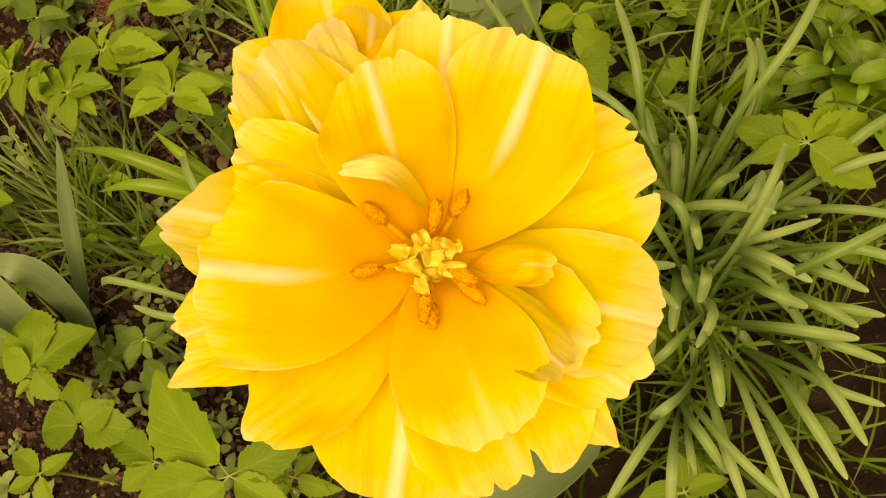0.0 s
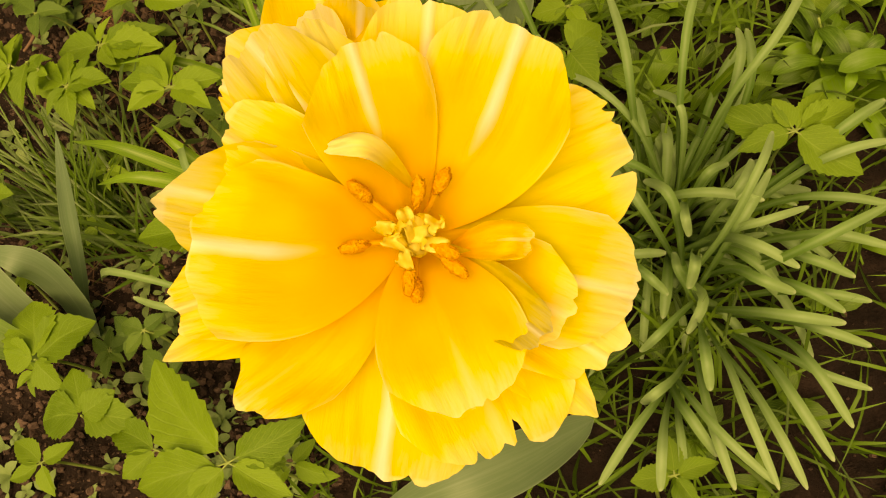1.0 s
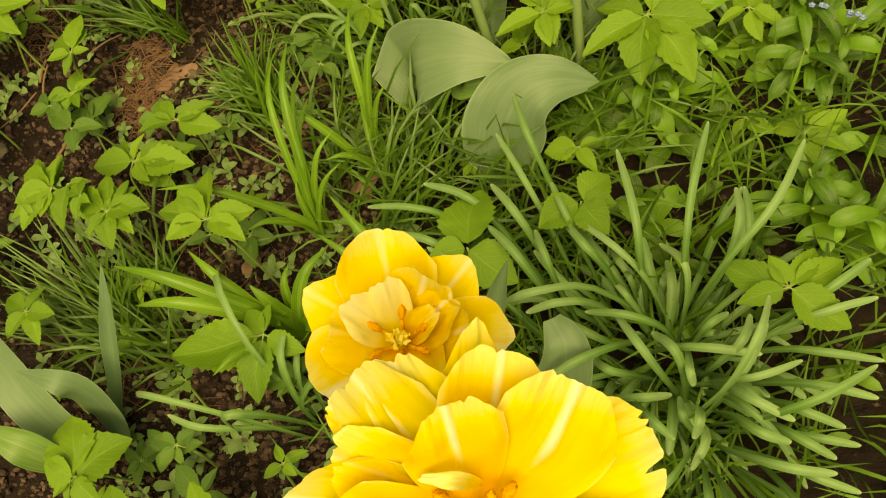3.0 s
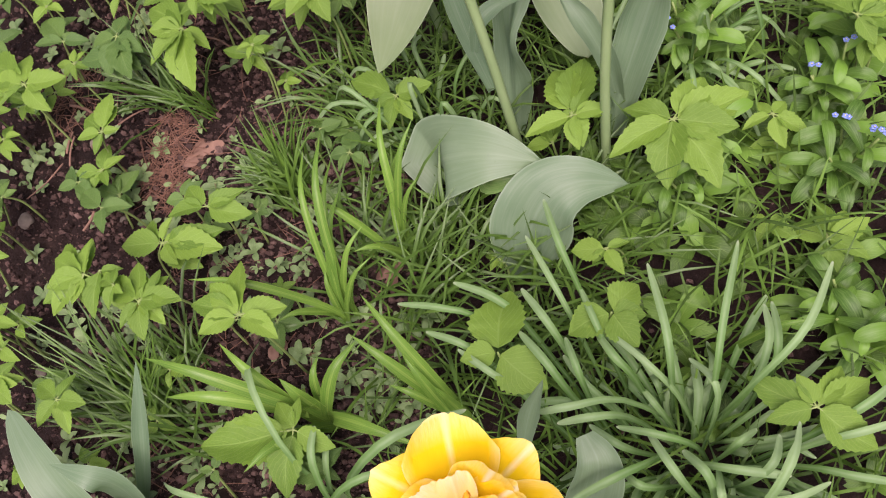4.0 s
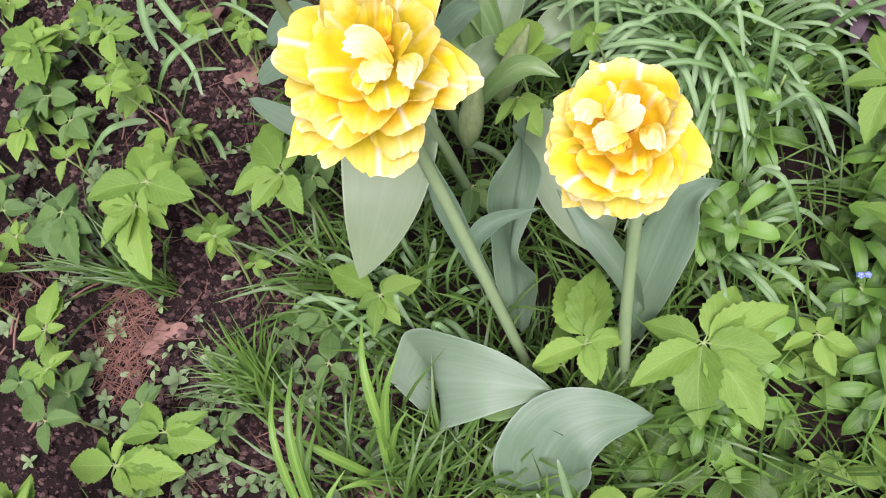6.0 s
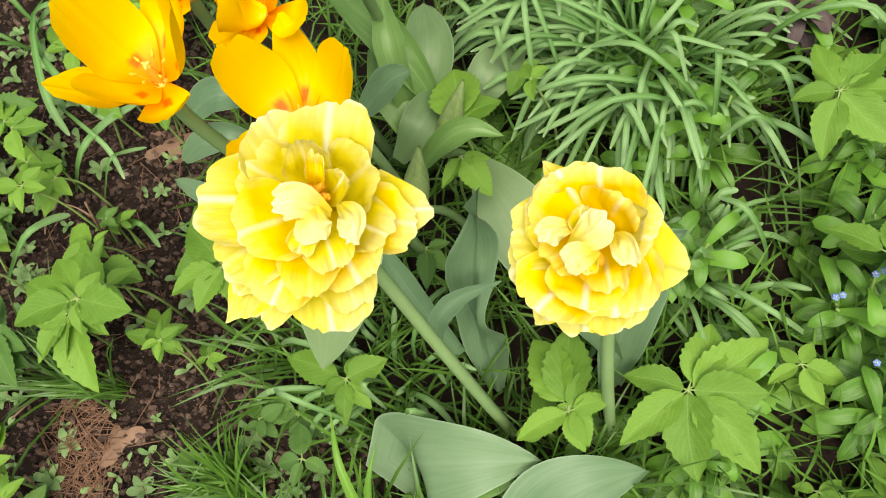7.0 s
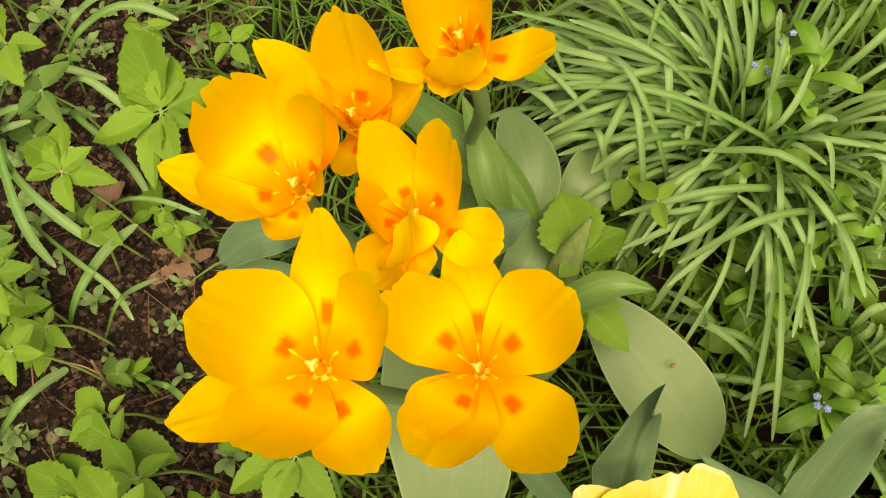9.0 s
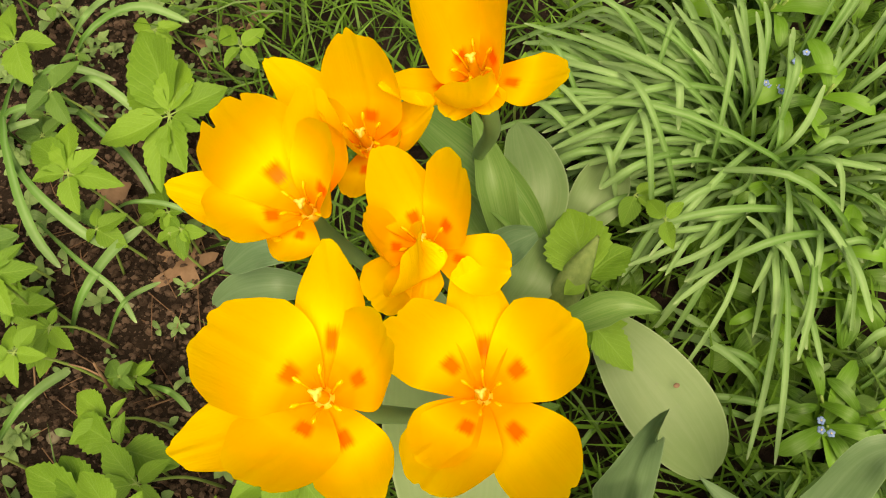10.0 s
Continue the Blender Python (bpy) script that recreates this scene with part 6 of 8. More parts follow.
def grass_tuft(label, at, tips, each, spread, wander, width, seed):
    """A tuft of bold grass: several blades from its foot to about each tip."""
    rnd = random.Random(seed)
    blades = []
    for tip in tips:
        for k in range(each):
            foot = Vector(at) + Vector((rnd.gauss(0, spread), rnd.gauss(0, spread), -0.004))
            end = Vector(tip) + Vector((rnd.gauss(0, wander), rnd.gauss(0, wander), 0)) * (k > 0)
            blades.append((arch(foot, end, rnd.uniform(0.005, 0.017)), rnd.uniform(0.7, 1.3)))
    return tuft("grass_tuft", label, "grass", at, blades, TUFT_GRASS, width, "blade", "lance", "", 0.5, 8, 2)


grass_tuft("bold tuft of dark green grass beside bare soil", (-0.256, 0.502, 0.000), [(-0.306, 0.526, 0.075), (-0.307, 0.527, 0.060), (-0.284, 0.547, 0.090), (-0.270, 0.550, 0.100), (-0.267, 0.543, 0.090), (-0.292, 0.528, 0.060), (-0.233, 0.551, 0.090), (-0.231, 0.542, 0.080), (-0.252, 0.528, 0.070), (-0.338, 0.498, 0.050), (-0.336, 0.493, 0.040), (-0.318, 0.506, 0.060), (-0.307, 0.500, 0.050), (-0.271, 0.508, 0.060), (-0.268, 0.526, 0.080), (-0.249, 0.535, 0.090), (-0.308, 0.512, 0.060), (-0.306, 0.492, 0.040), (-0.246, 0.507, 0.070), (-0.232, 0.525, 0.070), (-0.218, 0.540, 0.080), (-0.289, 0.508, 0.050), (-0.257, 0.515, 0.080), (-0.318, 0.515, 0.070), (-0.208, 0.519, 0.080), (-0.197, 0.499, 0.080)], 3, 0.012, 0.006, 0.0026, 3)
grass_tuft("thin tuft of dark green grass on bare soil", (-0.375, 0.614, 0.000), [(-0.468, 0.633, 0.090), (-0.465, 0.618, 0.050), (-0.441, 0.633, 0.070), (-0.450, 0.624, 0.080), (-0.405, 0.619, 0.050), (-0.370, 0.629, 0.080), (-0.415, 0.666, 0.090), (-0.420, 0.668, 0.100), (-0.369, 0.615, 0.060), (-0.326, 0.640, 0.080), (-0.415, 0.609, 0.050), (-0.407, 0.604, 0.030), (-0.423, 0.623, 0.060)], 2, 0.008, 0.004, 0.0022, 4)
grass_tuft("sprawling tuft of dark green grass between weeds", (-0.391, 0.274, 0.000), [(-0.517, 0.283, 0.060), (-0.501, 0.268, 0.050), (-0.495, 0.368, 0.120), (-0.450, 0.390, 0.120), (-0.472, 0.342, 0.090), (-0.454, 0.332, 0.080), (-0.424, 0.324, 0.080), (-0.447, 0.310, 0.060), (-0.403, 0.317, 0.080), (-0.378, 0.323, 0.090), (-0.346, 0.338, 0.100), (-0.356, 0.344, 0.080), (-0.496, 0.352, 0.100), (-0.436, 0.265, 0.040), (-0.445, 0.245, 0.040), (-0.385, 0.356, 0.120), (-0.386, 0.305, 0.060), (-0.477, 0.307, 0.060), (-0.339, 0.322, 0.080), (-0.312, 0.319, 0.080)], 3, 0.015, 0.006, 0.0024, 5)
# clumps of grape hyacinth


def ring_of_blades(centre, count, spread, seed, low=0.09, high=0.19, lift=0.08, main=None):
    """Blades that lean out from a clump all round, each bowed by its own weight."""
    rnd = random.Random(seed)
    out = []
    for k in range(count):
        a, q = rnd.uniform(0, 2 * math.pi), math.sqrt(rnd.random())
        if main is not None and rnd.random() < 0.55:
            a = rnd.gauss(main, 0.6)
        d = Vector((math.cos(a), math.sin(a), 0))
        length = rnd.uniform(low, high)
        flat = rnd.uniform(0.25, 1.0)
        start = Vector(centre) + d * spread * q * rnd.uniform(0.5, 1.3)
        tip = start + d * length * flat + Vector((rnd.uniform(-0.02, 0.02), rnd.uniform(-0.02, 0.02), max(0.012, length * math.sqrt(max(0.0, 1 - flat * flat)) * 0.7 - 0.03 * flat)))
        out.append((arch(start, tip, lift * length / 0.15 * flat * rnd.uniform(0.6, 1.2), rnd.gauss(0, 0.05) * length), rnd.uniform(0.75, 1.25)))
    return out


def bow_blade(clump, line, width):
    """One more blade of a clump along four points."""
    part("blade", blade(bmesh.new(), [Vector(p) - Vector(clump.location) for p in line], width, (0.1, -0.3, 0.95), 0.5, "strap", 14, 4), MUSCARI, clump)


def lean_out(clump, start, tip, rise, width):
    """One more blade of a clump, bowed from start to tip."""
    pts = [p - Vector(clump.location) for p in arch(start, tip, rise)]
    part("blade", blade(bmesh.new(), pts, width, (0.1, -0.3, 0.95), 0.5, "strap", 12, 4), MUSCARI, clump)


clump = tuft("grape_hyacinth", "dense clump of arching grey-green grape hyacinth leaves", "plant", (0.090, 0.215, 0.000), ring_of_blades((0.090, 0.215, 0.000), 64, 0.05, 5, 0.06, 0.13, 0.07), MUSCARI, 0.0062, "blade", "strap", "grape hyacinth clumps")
bow_blade(clump, [(0.105, 0.248, 0.000), (0.105, 0.251, 0.117), (0.114, 0.289, 0.153), (0.134, 0.348, 0.135)], 0.0054)
bow_blade(clump, [(0.081, 0.249, 0.000), (0.078, 0.256, 0.109), (0.077, 0.285, 0.143), (0.071, 0.341, 0.126)], 0.0059)
bow_blade(clump, [(0.102, 0.236, 0.000), (0.130, 0.251, 0.109), (0.164, 0.279, 0.143), (0.194, 0.329, 0.126)], 0.0056)
bow_blade(clump, [(0.099, 0.231, 0.000), (0.130, 0.251, 0.094), (0.144, 0.277, 0.122), (0.148, 0.308, 0.108)], 0.0060)
bow_blade(clump, [(0.120, 0.230, 0.000), (0.147, 0.264, 0.086), (0.152, 0.280, 0.112), (0.155, 0.312, 0.099)], 0.0060)
bow_blade(clump, [(0.098, 0.218, 0.000), (0.106, 0.237, 0.094), (0.105, 0.253, 0.122), (0.092, 0.273, 0.108)], 0.0051)
bow_blade(clump, [(0.101, 0.230, 0.000), (0.082, 0.250, 0.094), (0.062, 0.269, 0.122), (0.038, 0.297, 0.108)], 0.0050)
bow_blade(clump, [(0.070, 0.247, 0.000), (0.054, 0.265, 0.086), (0.041, 0.277, 0.112), (0.029, 0.300, 0.099)], 0.0063)
bow_blade(clump, [(0.034, 0.231, 0.000), (0.019, 0.255, 0.086), (0.013, 0.273, 0.112), (0.006, 0.298, 0.099)], 0.0055)
bow_blade(clump, [(0.057, 0.225, 0.000), (0.034, 0.249, 0.070), (0.016, 0.266, 0.092), (0.002, 0.289, 0.081)], 0.0054)
bow_blade(clump, [(0.033, 0.232, 0.000), (0.007, 0.256, 0.086), (-0.009, 0.278, 0.112), (-0.029, 0.306, 0.099)], 0.0066)
bow_blade(clump, [(0.015, 0.219, 0.000), (-0.032, 0.262, 0.078), (-0.053, 0.276, 0.102), (-0.079, 0.298, 0.090)], 0.0057)
bow_blade(clump, [(0.012, 0.229, 0.000), (-0.055, 0.288, 0.070), (-0.076, 0.302, 0.092), (-0.107, 0.317, 0.081)], 0.0063)
bow_blade(clump, [(0.091, 0.241, 0.000), (0.044, 0.248, 0.101), (0.007, 0.240, 0.133), (-0.017, 0.240, 0.117)], 0.0058)
bow_blade(clump, [(0.073, 0.234, 0.000), (0.046, 0.237, 0.094), (0.021, 0.234, 0.122), (-0.004, 0.233, 0.108)], 0.0060)
bow_blade(clump, [(0.105, 0.210, 0.000), (0.089, 0.213, 0.101), (0.064, 0.218, 0.133), (0.037, 0.227, 0.117)], 0.0053)
bow_blade(clump, [(0.102, 0.177, 0.000), (0.083, 0.182, 0.101), (0.070, 0.197, 0.133), (0.057, 0.224, 0.117)], 0.0060)
bow_blade(clump, [(0.099, 0.166, 0.000), (0.096, 0.179, 0.101), (0.091, 0.192, 0.133), (0.079, 0.209, 0.117)], 0.0064)
bow_blade(clump, [(0.104, 0.237, 0.000), (0.101, 0.201, 0.094), (0.099, 0.181, 0.122), (0.101, 0.173, 0.108)], 0.0058)
bow_blade(clump, [(0.086, 0.231, 0.000), (0.062, 0.207, 0.101), (0.033, 0.192, 0.133), (0.003, 0.180, 0.117)], 0.0061)
bow_blade(clump, [(0.070, 0.218, 0.000), (0.088, 0.203, 0.094), (0.114, 0.194, 0.122), (0.146, 0.190, 0.108)], 0.0060)
bow_blade(clump, [(0.083, 0.158, 0.000), (0.117, 0.167, 0.117), (0.138, 0.192, 0.153), (0.152, 0.221, 0.135)], 0.0051)
bow_blade(clump, [(0.105, 0.192, 0.000), (0.117, 0.188, 0.094), (0.133, 0.197, 0.122), (0.143, 0.217, 0.108)], 0.0062)
bow_blade(clump, [(0.108, 0.161, 0.000), (0.140, 0.152, 0.101), (0.171, 0.157, 0.133), (0.209, 0.176, 0.117)], 0.0060)
bow_blade(clump, [(0.105, 0.210, 0.000), (0.158, 0.199, 0.078), (0.186, 0.189, 0.102), (0.221, 0.183, 0.090)], 0.0055)
bow_blade(clump, [(0.083, 0.191, 0.000), (0.118, 0.179, 0.086), (0.142, 0.176, 0.112), (0.171, 0.186, 0.099)], 0.0051)
bow_blade(clump, [(0.098, 0.196, 0.000), (0.120, 0.174, 0.094), (0.135, 0.159, 0.122), (0.158, 0.147, 0.108)], 0.0064)
bow_blade(clump, [(0.101, 0.190, 0.000), (0.121, 0.172, 0.078), (0.134, 0.156, 0.102), (0.151, 0.139, 0.090)], 0.0058)
bow_blade(clump, [(0.107, 0.181, 0.000), (0.149, 0.165, 0.078), (0.166, 0.153, 0.102), (0.190, 0.143, 0.090)], 0.0061)
bow_blade(clump, [(0.080, 0.153, 0.000), (0.053, 0.153, 0.109), (0.030, 0.151, 0.143), (0.004, 0.149, 0.126)], 0.0064)
bow_blade(clump, [(0.028, 0.188, 0.000), (0.051, 0.176, 0.070), (0.069, 0.171, 0.092), (0.088, 0.173, 0.081)], 0.0061)
bow_blade(clump, [(0.106, 0.200, 0.000), (0.169, 0.220, 0.078), (0.202, 0.235, 0.102), (0.227, 0.252, 0.090)], 0.0065)
bow_blade(clump, [(0.106, 0.197, 0.000), (0.167, 0.213, 0.078), (0.195, 0.217, 0.102), (0.226, 0.225, 0.090)], 0.0056)
bow_blade(clump, [(0.101, 0.193, 0.000), (0.159, 0.178, 0.070), (0.185, 0.169, 0.092), (0.215, 0.161, 0.081)], 0.0062)
bow_blade(clump, [(0.047, 0.195, 0.000), (0.062, 0.169, 0.086), (0.074, 0.151, 0.112), (0.085, 0.141, 0.099)], 0.0057)
bow_blade(clump, [(0.098, 0.188, 0.000), (0.101, 0.165, 0.101), (0.100, 0.149, 0.133), (0.096, 0.139, 0.117)], 0.0065)
bow_blade(clump, [(0.024, 0.257, 0.000), (0.005, 0.291, 0.086), (-0.007, 0.310, 0.112), (-0.025, 0.340, 0.099)], 0.0064)
bow_blade(clump, [(0.054, 0.256, 0.000), (0.038, 0.284, 0.086), (0.029, 0.306, 0.112), (0.020, 0.337, 0.099)], 0.0052)
bow_blade(clump, [(0.034, 0.268, 0.000), (0.014, 0.311, 0.078), (-0.002, 0.346, 0.102), (-0.020, 0.388, 0.090)], 0.0052)
bow_blade(clump, [(0.036, 0.298, 0.000), (0.020, 0.334, 0.101), (0.009, 0.362, 0.133), (-0.001, 0.406, 0.117)], 0.0054)
bow_blade(clump, [(0.017, 0.261, 0.000), (-0.026, 0.318, 0.070), (-0.048, 0.337, 0.092), (-0.083, 0.357, 0.081)], 0.0065)
bow_blade(clump, [(-0.001, 0.269, 0.000), (-0.058, 0.322, 0.070), (-0.089, 0.332, 0.092), (-0.131, 0.343, 0.081)], 0.0057)
bow_blade(clump, [(0.073, 0.218, 0.000), (0.051, 0.215, 0.070), (0.036, 0.219, 0.092), (0.017, 0.235, 0.081)], 0.0060)
bow_blade(clump, [(0.095, 0.206, 0.000), (0.108, 0.209, 0.078), (0.118, 0.215, 0.102), (0.132, 0.224, 0.090)], 0.0055)
bow_blade(clump, [(0.087, 0.197, 0.000), (0.064, 0.189, 0.078), (0.049, 0.189, 0.102), (0.038, 0.200, 0.090)], 0.0058)
bow_blade(clump, [(0.108, 0.146, 0.000), (0.113, 0.105, 0.078), (0.118, 0.070, 0.102), (0.130, 0.028, 0.090)], 0.0056)
bow_blade(clump, [(0.079, 0.119, 0.000), (0.088, 0.087, 0.078), (0.104, 0.058, 0.102), (0.129, 0.031, 0.090)], 0.0055)
bow_blade(clump, [(0.086, 0.111, 0.000), (0.072, 0.084, 0.078), (0.054, 0.061, 0.102), (0.033, 0.035, 0.090)], 0.0060)
bow_blade(clump, [(0.086, 0.109, 0.000), (0.075, 0.074, 0.086), (0.070, 0.050, 0.112), (0.067, 0.030, 0.099)], 0.0060)
bow_blade(clump, [(0.103, 0.155, 0.000), (0.126, 0.131, 0.086), (0.150, 0.119, 0.112), (0.178, 0.115, 0.099)], 0.0064)
bow_blade(clump, [(0.132, 0.149, 0.000), (0.147, 0.111, 0.086), (0.156, 0.087, 0.112), (0.171, 0.058, 0.099)], 0.0060)
bow_blade(clump, [(0.108, 0.175, 0.000), (0.123, 0.157, 0.086), (0.136, 0.141, 0.112), (0.155, 0.135, 0.099)], 0.0065)
bow_blade(clump, [(0.119, 0.168, 0.000), (0.146, 0.152, 0.070), (0.163, 0.137, 0.092), (0.183, 0.125, 0.081)], 0.0063)
bow_blade(clump, [(0.104, 0.156, 0.000), (0.101, 0.121, 0.086), (0.100, 0.100, 0.112), (0.101, 0.083, 0.099)], 0.0066)
bow_blade(clump, [(0.114, 0.151, 0.000), (0.149, 0.127, 0.070), (0.167, 0.114, 0.092), (0.193, 0.104, 0.081)], 0.0060)
bow_blade(clump, [(0.115, 0.167, 0.000), (0.092, 0.132, 0.094), (0.077, 0.114, 0.122), (0.065, 0.107, 0.108)], 0.0053)
bow_blade(clump, [(0.079, 0.124, 0.000), (0.082, 0.088, 0.070), (0.089, 0.069, 0.092), (0.101, 0.048, 0.081)], 0.0063)
bow_blade(clump, [(0.116, 0.145, 0.000), (0.136, 0.104, 0.070), (0.146, 0.075, 0.092), (0.162, 0.042, 0.081)], 0.0065)
bow_blade(clump, [(0.099, 0.140, 0.000), (0.098, 0.097, 0.070), (0.100, 0.065, 0.092), (0.108, 0.029, 0.081)], 0.0064)
bow_blade(clump, [(0.109, 0.139, 0.000), (0.125, 0.093, 0.062), (0.136, 0.058, 0.082), (0.147, 0.028, 0.072)], 0.0059)
bow_blade(clump, [(0.102, 0.159, 0.000), (0.122, 0.171, 0.086), (0.136, 0.185, 0.112), (0.154, 0.213, 0.099)], 0.0061)
bow_blade(clump, [(0.109, 0.151, 0.000), (0.097, 0.151, 0.078), (0.092, 0.156, 0.102), (0.092, 0.170, 0.090)], 0.0054)
bow_blade(clump, [(0.103, 0.129, 0.000), (0.084, 0.098, 0.070), (0.072, 0.086, 0.092), (0.062, 0.081, 0.081)], 0.0063)
bow_blade(clump, [(0.106, 0.157, 0.000), (0.148, 0.148, 0.055), (0.176, 0.140, 0.071), (0.203, 0.134, 0.063)], 0.0059)
bow_blade(clump, [(0.112, 0.143, 0.000), (0.148, 0.109, 0.055), (0.167, 0.092, 0.071), (0.193, 0.082, 0.063)], 0.0055)
bow_blade(clump, [(0.090, 0.116, 0.000), (0.083, 0.082, 0.062), (0.082, 0.055, 0.082), (0.081, 0.030, 0.072)], 0.0051)
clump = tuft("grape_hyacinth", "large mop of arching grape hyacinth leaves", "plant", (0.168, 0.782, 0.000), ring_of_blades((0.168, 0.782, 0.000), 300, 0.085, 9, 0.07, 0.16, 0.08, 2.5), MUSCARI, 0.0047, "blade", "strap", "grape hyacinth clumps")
lean_out(clump, (0.052, 0.812, 0.000), (0.036, 0.905, 0.092), 0.052, 0.0042)
lean_out(clump, (0.071, 0.764, 0.000), (0.020, 0.891, 0.083), 0.050, 0.0044)
lean_out(clump, (0.057, 0.778, 0.000), (0.009, 0.871, 0.082), 0.041, 0.0054)
lean_out(clump, (0.200, 0.729, 0.000), (0.019, 0.854, 0.088), 0.059, 0.0049)
lean_out(clump, (0.184, 0.819, 0.000), (0.024, 0.824, 0.092), 0.054, 0.0052)
lean_out(clump, (0.118, 0.849, 0.000), (0.063, 0.921, 0.083), 0.064, 0.0048)
lean_out(clump, (0.216, 0.874, 0.000), (0.103, 0.919, 0.073), 0.069, 0.0043)
lean_out(clump, (0.120, 0.842, 0.000), (0.037, 0.774, 0.093), 0.058, 0.0054)
lean_out(clump, (0.205, 0.713, 0.000), (0.044, 0.740, 0.089), 0.044, 0.0054)
lean_out(clump, (0.193, 0.797, 0.000), (0.053, 0.720, 0.085), 0.047, 0.0048)
lean_out(clump, (0.144, 0.757, 0.000), (0.059, 0.735, 0.088), 0.052, 0.0047)
lean_out(clump, (0.197, 0.699, 0.000), (0.069, 0.697, 0.082), 0.059, 0.0052)
lean_out(clump, (0.201, 0.683, 0.000), (0.110, 0.761, 0.098), 0.058, 0.0050)
lean_out(clump, (0.137, 0.670, 0.000), (0.119, 0.723, 0.098), 0.036, 0.0043)
lean_out(clump, (0.210, 0.681, 0.000), (0.154, 0.688, 0.090), 0.040, 0.0046)
lean_out(clump, (0.165, 0.766, 0.000), (0.177, 0.707, 0.093), 0.063, 0.0044)
lean_out(clump, (0.245, 0.658, 0.000), (0.189, 0.662, 0.076), 0.048, 0.0043)
lean_out(clump, (0.125, 0.728, 0.000), (0.118, 0.651, 0.047), 0.052, 0.0047)
lean_out(clump, (0.087, 0.703, 0.000), (0.048, 0.681, 0.035), 0.043, 0.0052)
lean_out(clump, (0.112, 0.771, 0.000), (0.035, 0.718, 0.059), 0.052, 0.0047)
lean_out(clump, (0.251, 0.810, 0.000), (0.272, 0.835, 0.068), 0.046, 0.0056)
lean_out(clump, (0.155, 0.761, 0.000), (0.192, 0.823, 0.100), 0.057, 0.0048)
lean_out(clump, (0.118, 0.766, 0.000), (0.167, 0.864, 0.087), 0.054, 0.0045)
lean_out(clump, (0.088, 0.823, 0.000), (0.135, 0.882, 0.089), 0.057, 0.0041)
lean_out(clump, (0.186, 0.668, 0.000), (0.201, 0.721, 0.094), 0.063, 0.0052)
lean_out(clump, (0.093, 0.747, 0.000), (0.071, 0.869, 0.086), 0.067, 0.0048)
lean_out(clump, (0.063, 0.732, 0.000), (0.080, 0.826, 0.096), 0.064, 0.0049)
lean_out(clump, (0.150, 0.749, 0.000), (0.200, 0.750, 0.095), 0.046, 0.0053)
lean_out(clump, (0.115, 0.848, 0.000), (0.100, 0.794, 0.100), 0.053, 0.0055)
lean_out(clump, (0.113, 0.738, 0.000), (0.138, 0.666, 0.078), 0.053, 0.0053)
lean_out(clump, (0.049, 0.821, 0.000), (0.048, 0.767, 0.073), 0.063, 0.0047)
bow_blade(clump, [(0.188, 0.810, 0.000), (0.120, 0.844, 0.075), (0.075, 0.877, 0.093), (0.031, 0.926, 0.079)], 0.0044)
bow_blade(clump, [(0.162, 0.805, 0.000), (0.102, 0.823, 0.093), (0.065, 0.845, 0.117), (0.029, 0.883, 0.099)], 0.0051)
bow_blade(clump, [(0.159, 0.818, 0.000), (0.102, 0.819, 0.096), (0.070, 0.832, 0.120), (0.043, 0.862, 0.102)], 0.0049)
bow_blade(clump, [(0.177, 0.802, 0.000), (0.102, 0.819, 0.087), (0.055, 0.837, 0.108), (0.008, 0.866, 0.092)], 0.0048)
bow_blade(clump, [(0.176, 0.795, 0.000), (0.107, 0.816, 0.086), (0.061, 0.831, 0.108), (0.014, 0.851, 0.092)], 0.0043)
bow_blade(clump, [(0.179, 0.814, 0.000), (0.110, 0.830, 0.070), (0.063, 0.833, 0.087), (0.016, 0.836, 0.074)], 0.0049)
bow_blade(clump, [(0.177, 0.819, 0.000), (0.099, 0.810, 0.094), (0.055, 0.806, 0.118), (0.015, 0.810, 0.100)], 0.0047)
bow_blade(clump, [(0.168, 0.780, 0.000), (0.103, 0.786, 0.076), (0.061, 0.791, 0.095), (0.022, 0.800, 0.081)], 0.0050)
bow_blade(clump, [(0.189, 0.814, 0.000), (0.119, 0.818, 0.089), (0.080, 0.830, 0.112), (0.045, 0.855, 0.095)], 0.0044)
bow_blade(clump, [(0.166, 0.783, 0.000), (0.123, 0.814, 0.095), (0.094, 0.843, 0.118), (0.063, 0.889, 0.101)], 0.0049)
bow_blade(clump, [(0.168, 0.808, 0.000), (0.133, 0.844, 0.072), (0.105, 0.875, 0.090), (0.076, 0.920, 0.077)], 0.0049)
bow_blade(clump, [(0.170, 0.819, 0.000), (0.134, 0.836, 0.093), (0.112, 0.861, 0.117), (0.092, 0.906, 0.099)], 0.0044)
bow_blade(clump, [(0.172, 0.807, 0.000), (0.143, 0.832, 0.075), (0.127, 0.860, 0.094), (0.115, 0.905, 0.080)], 0.0048)
bow_blade(clump, [(0.162, 0.812, 0.000), (0.123, 0.826, 0.080), (0.096, 0.842, 0.100), (0.071, 0.871, 0.085)], 0.0049)
bow_blade(clump, [(0.165, 0.774, 0.000), (0.125, 0.796, 0.073), (0.097, 0.815, 0.091), (0.070, 0.841, 0.077)], 0.0051)
bow_blade(clump, [(0.155, 0.803, 0.000), (0.091, 0.781, 0.095), (0.060, 0.772, 0.119), (0.036, 0.771, 0.101)], 0.0051)
bow_blade(clump, [(0.173, 0.801, 0.000), (0.143, 0.831, 0.068), (0.117, 0.852, 0.085), (0.089, 0.881, 0.073)], 0.0049)
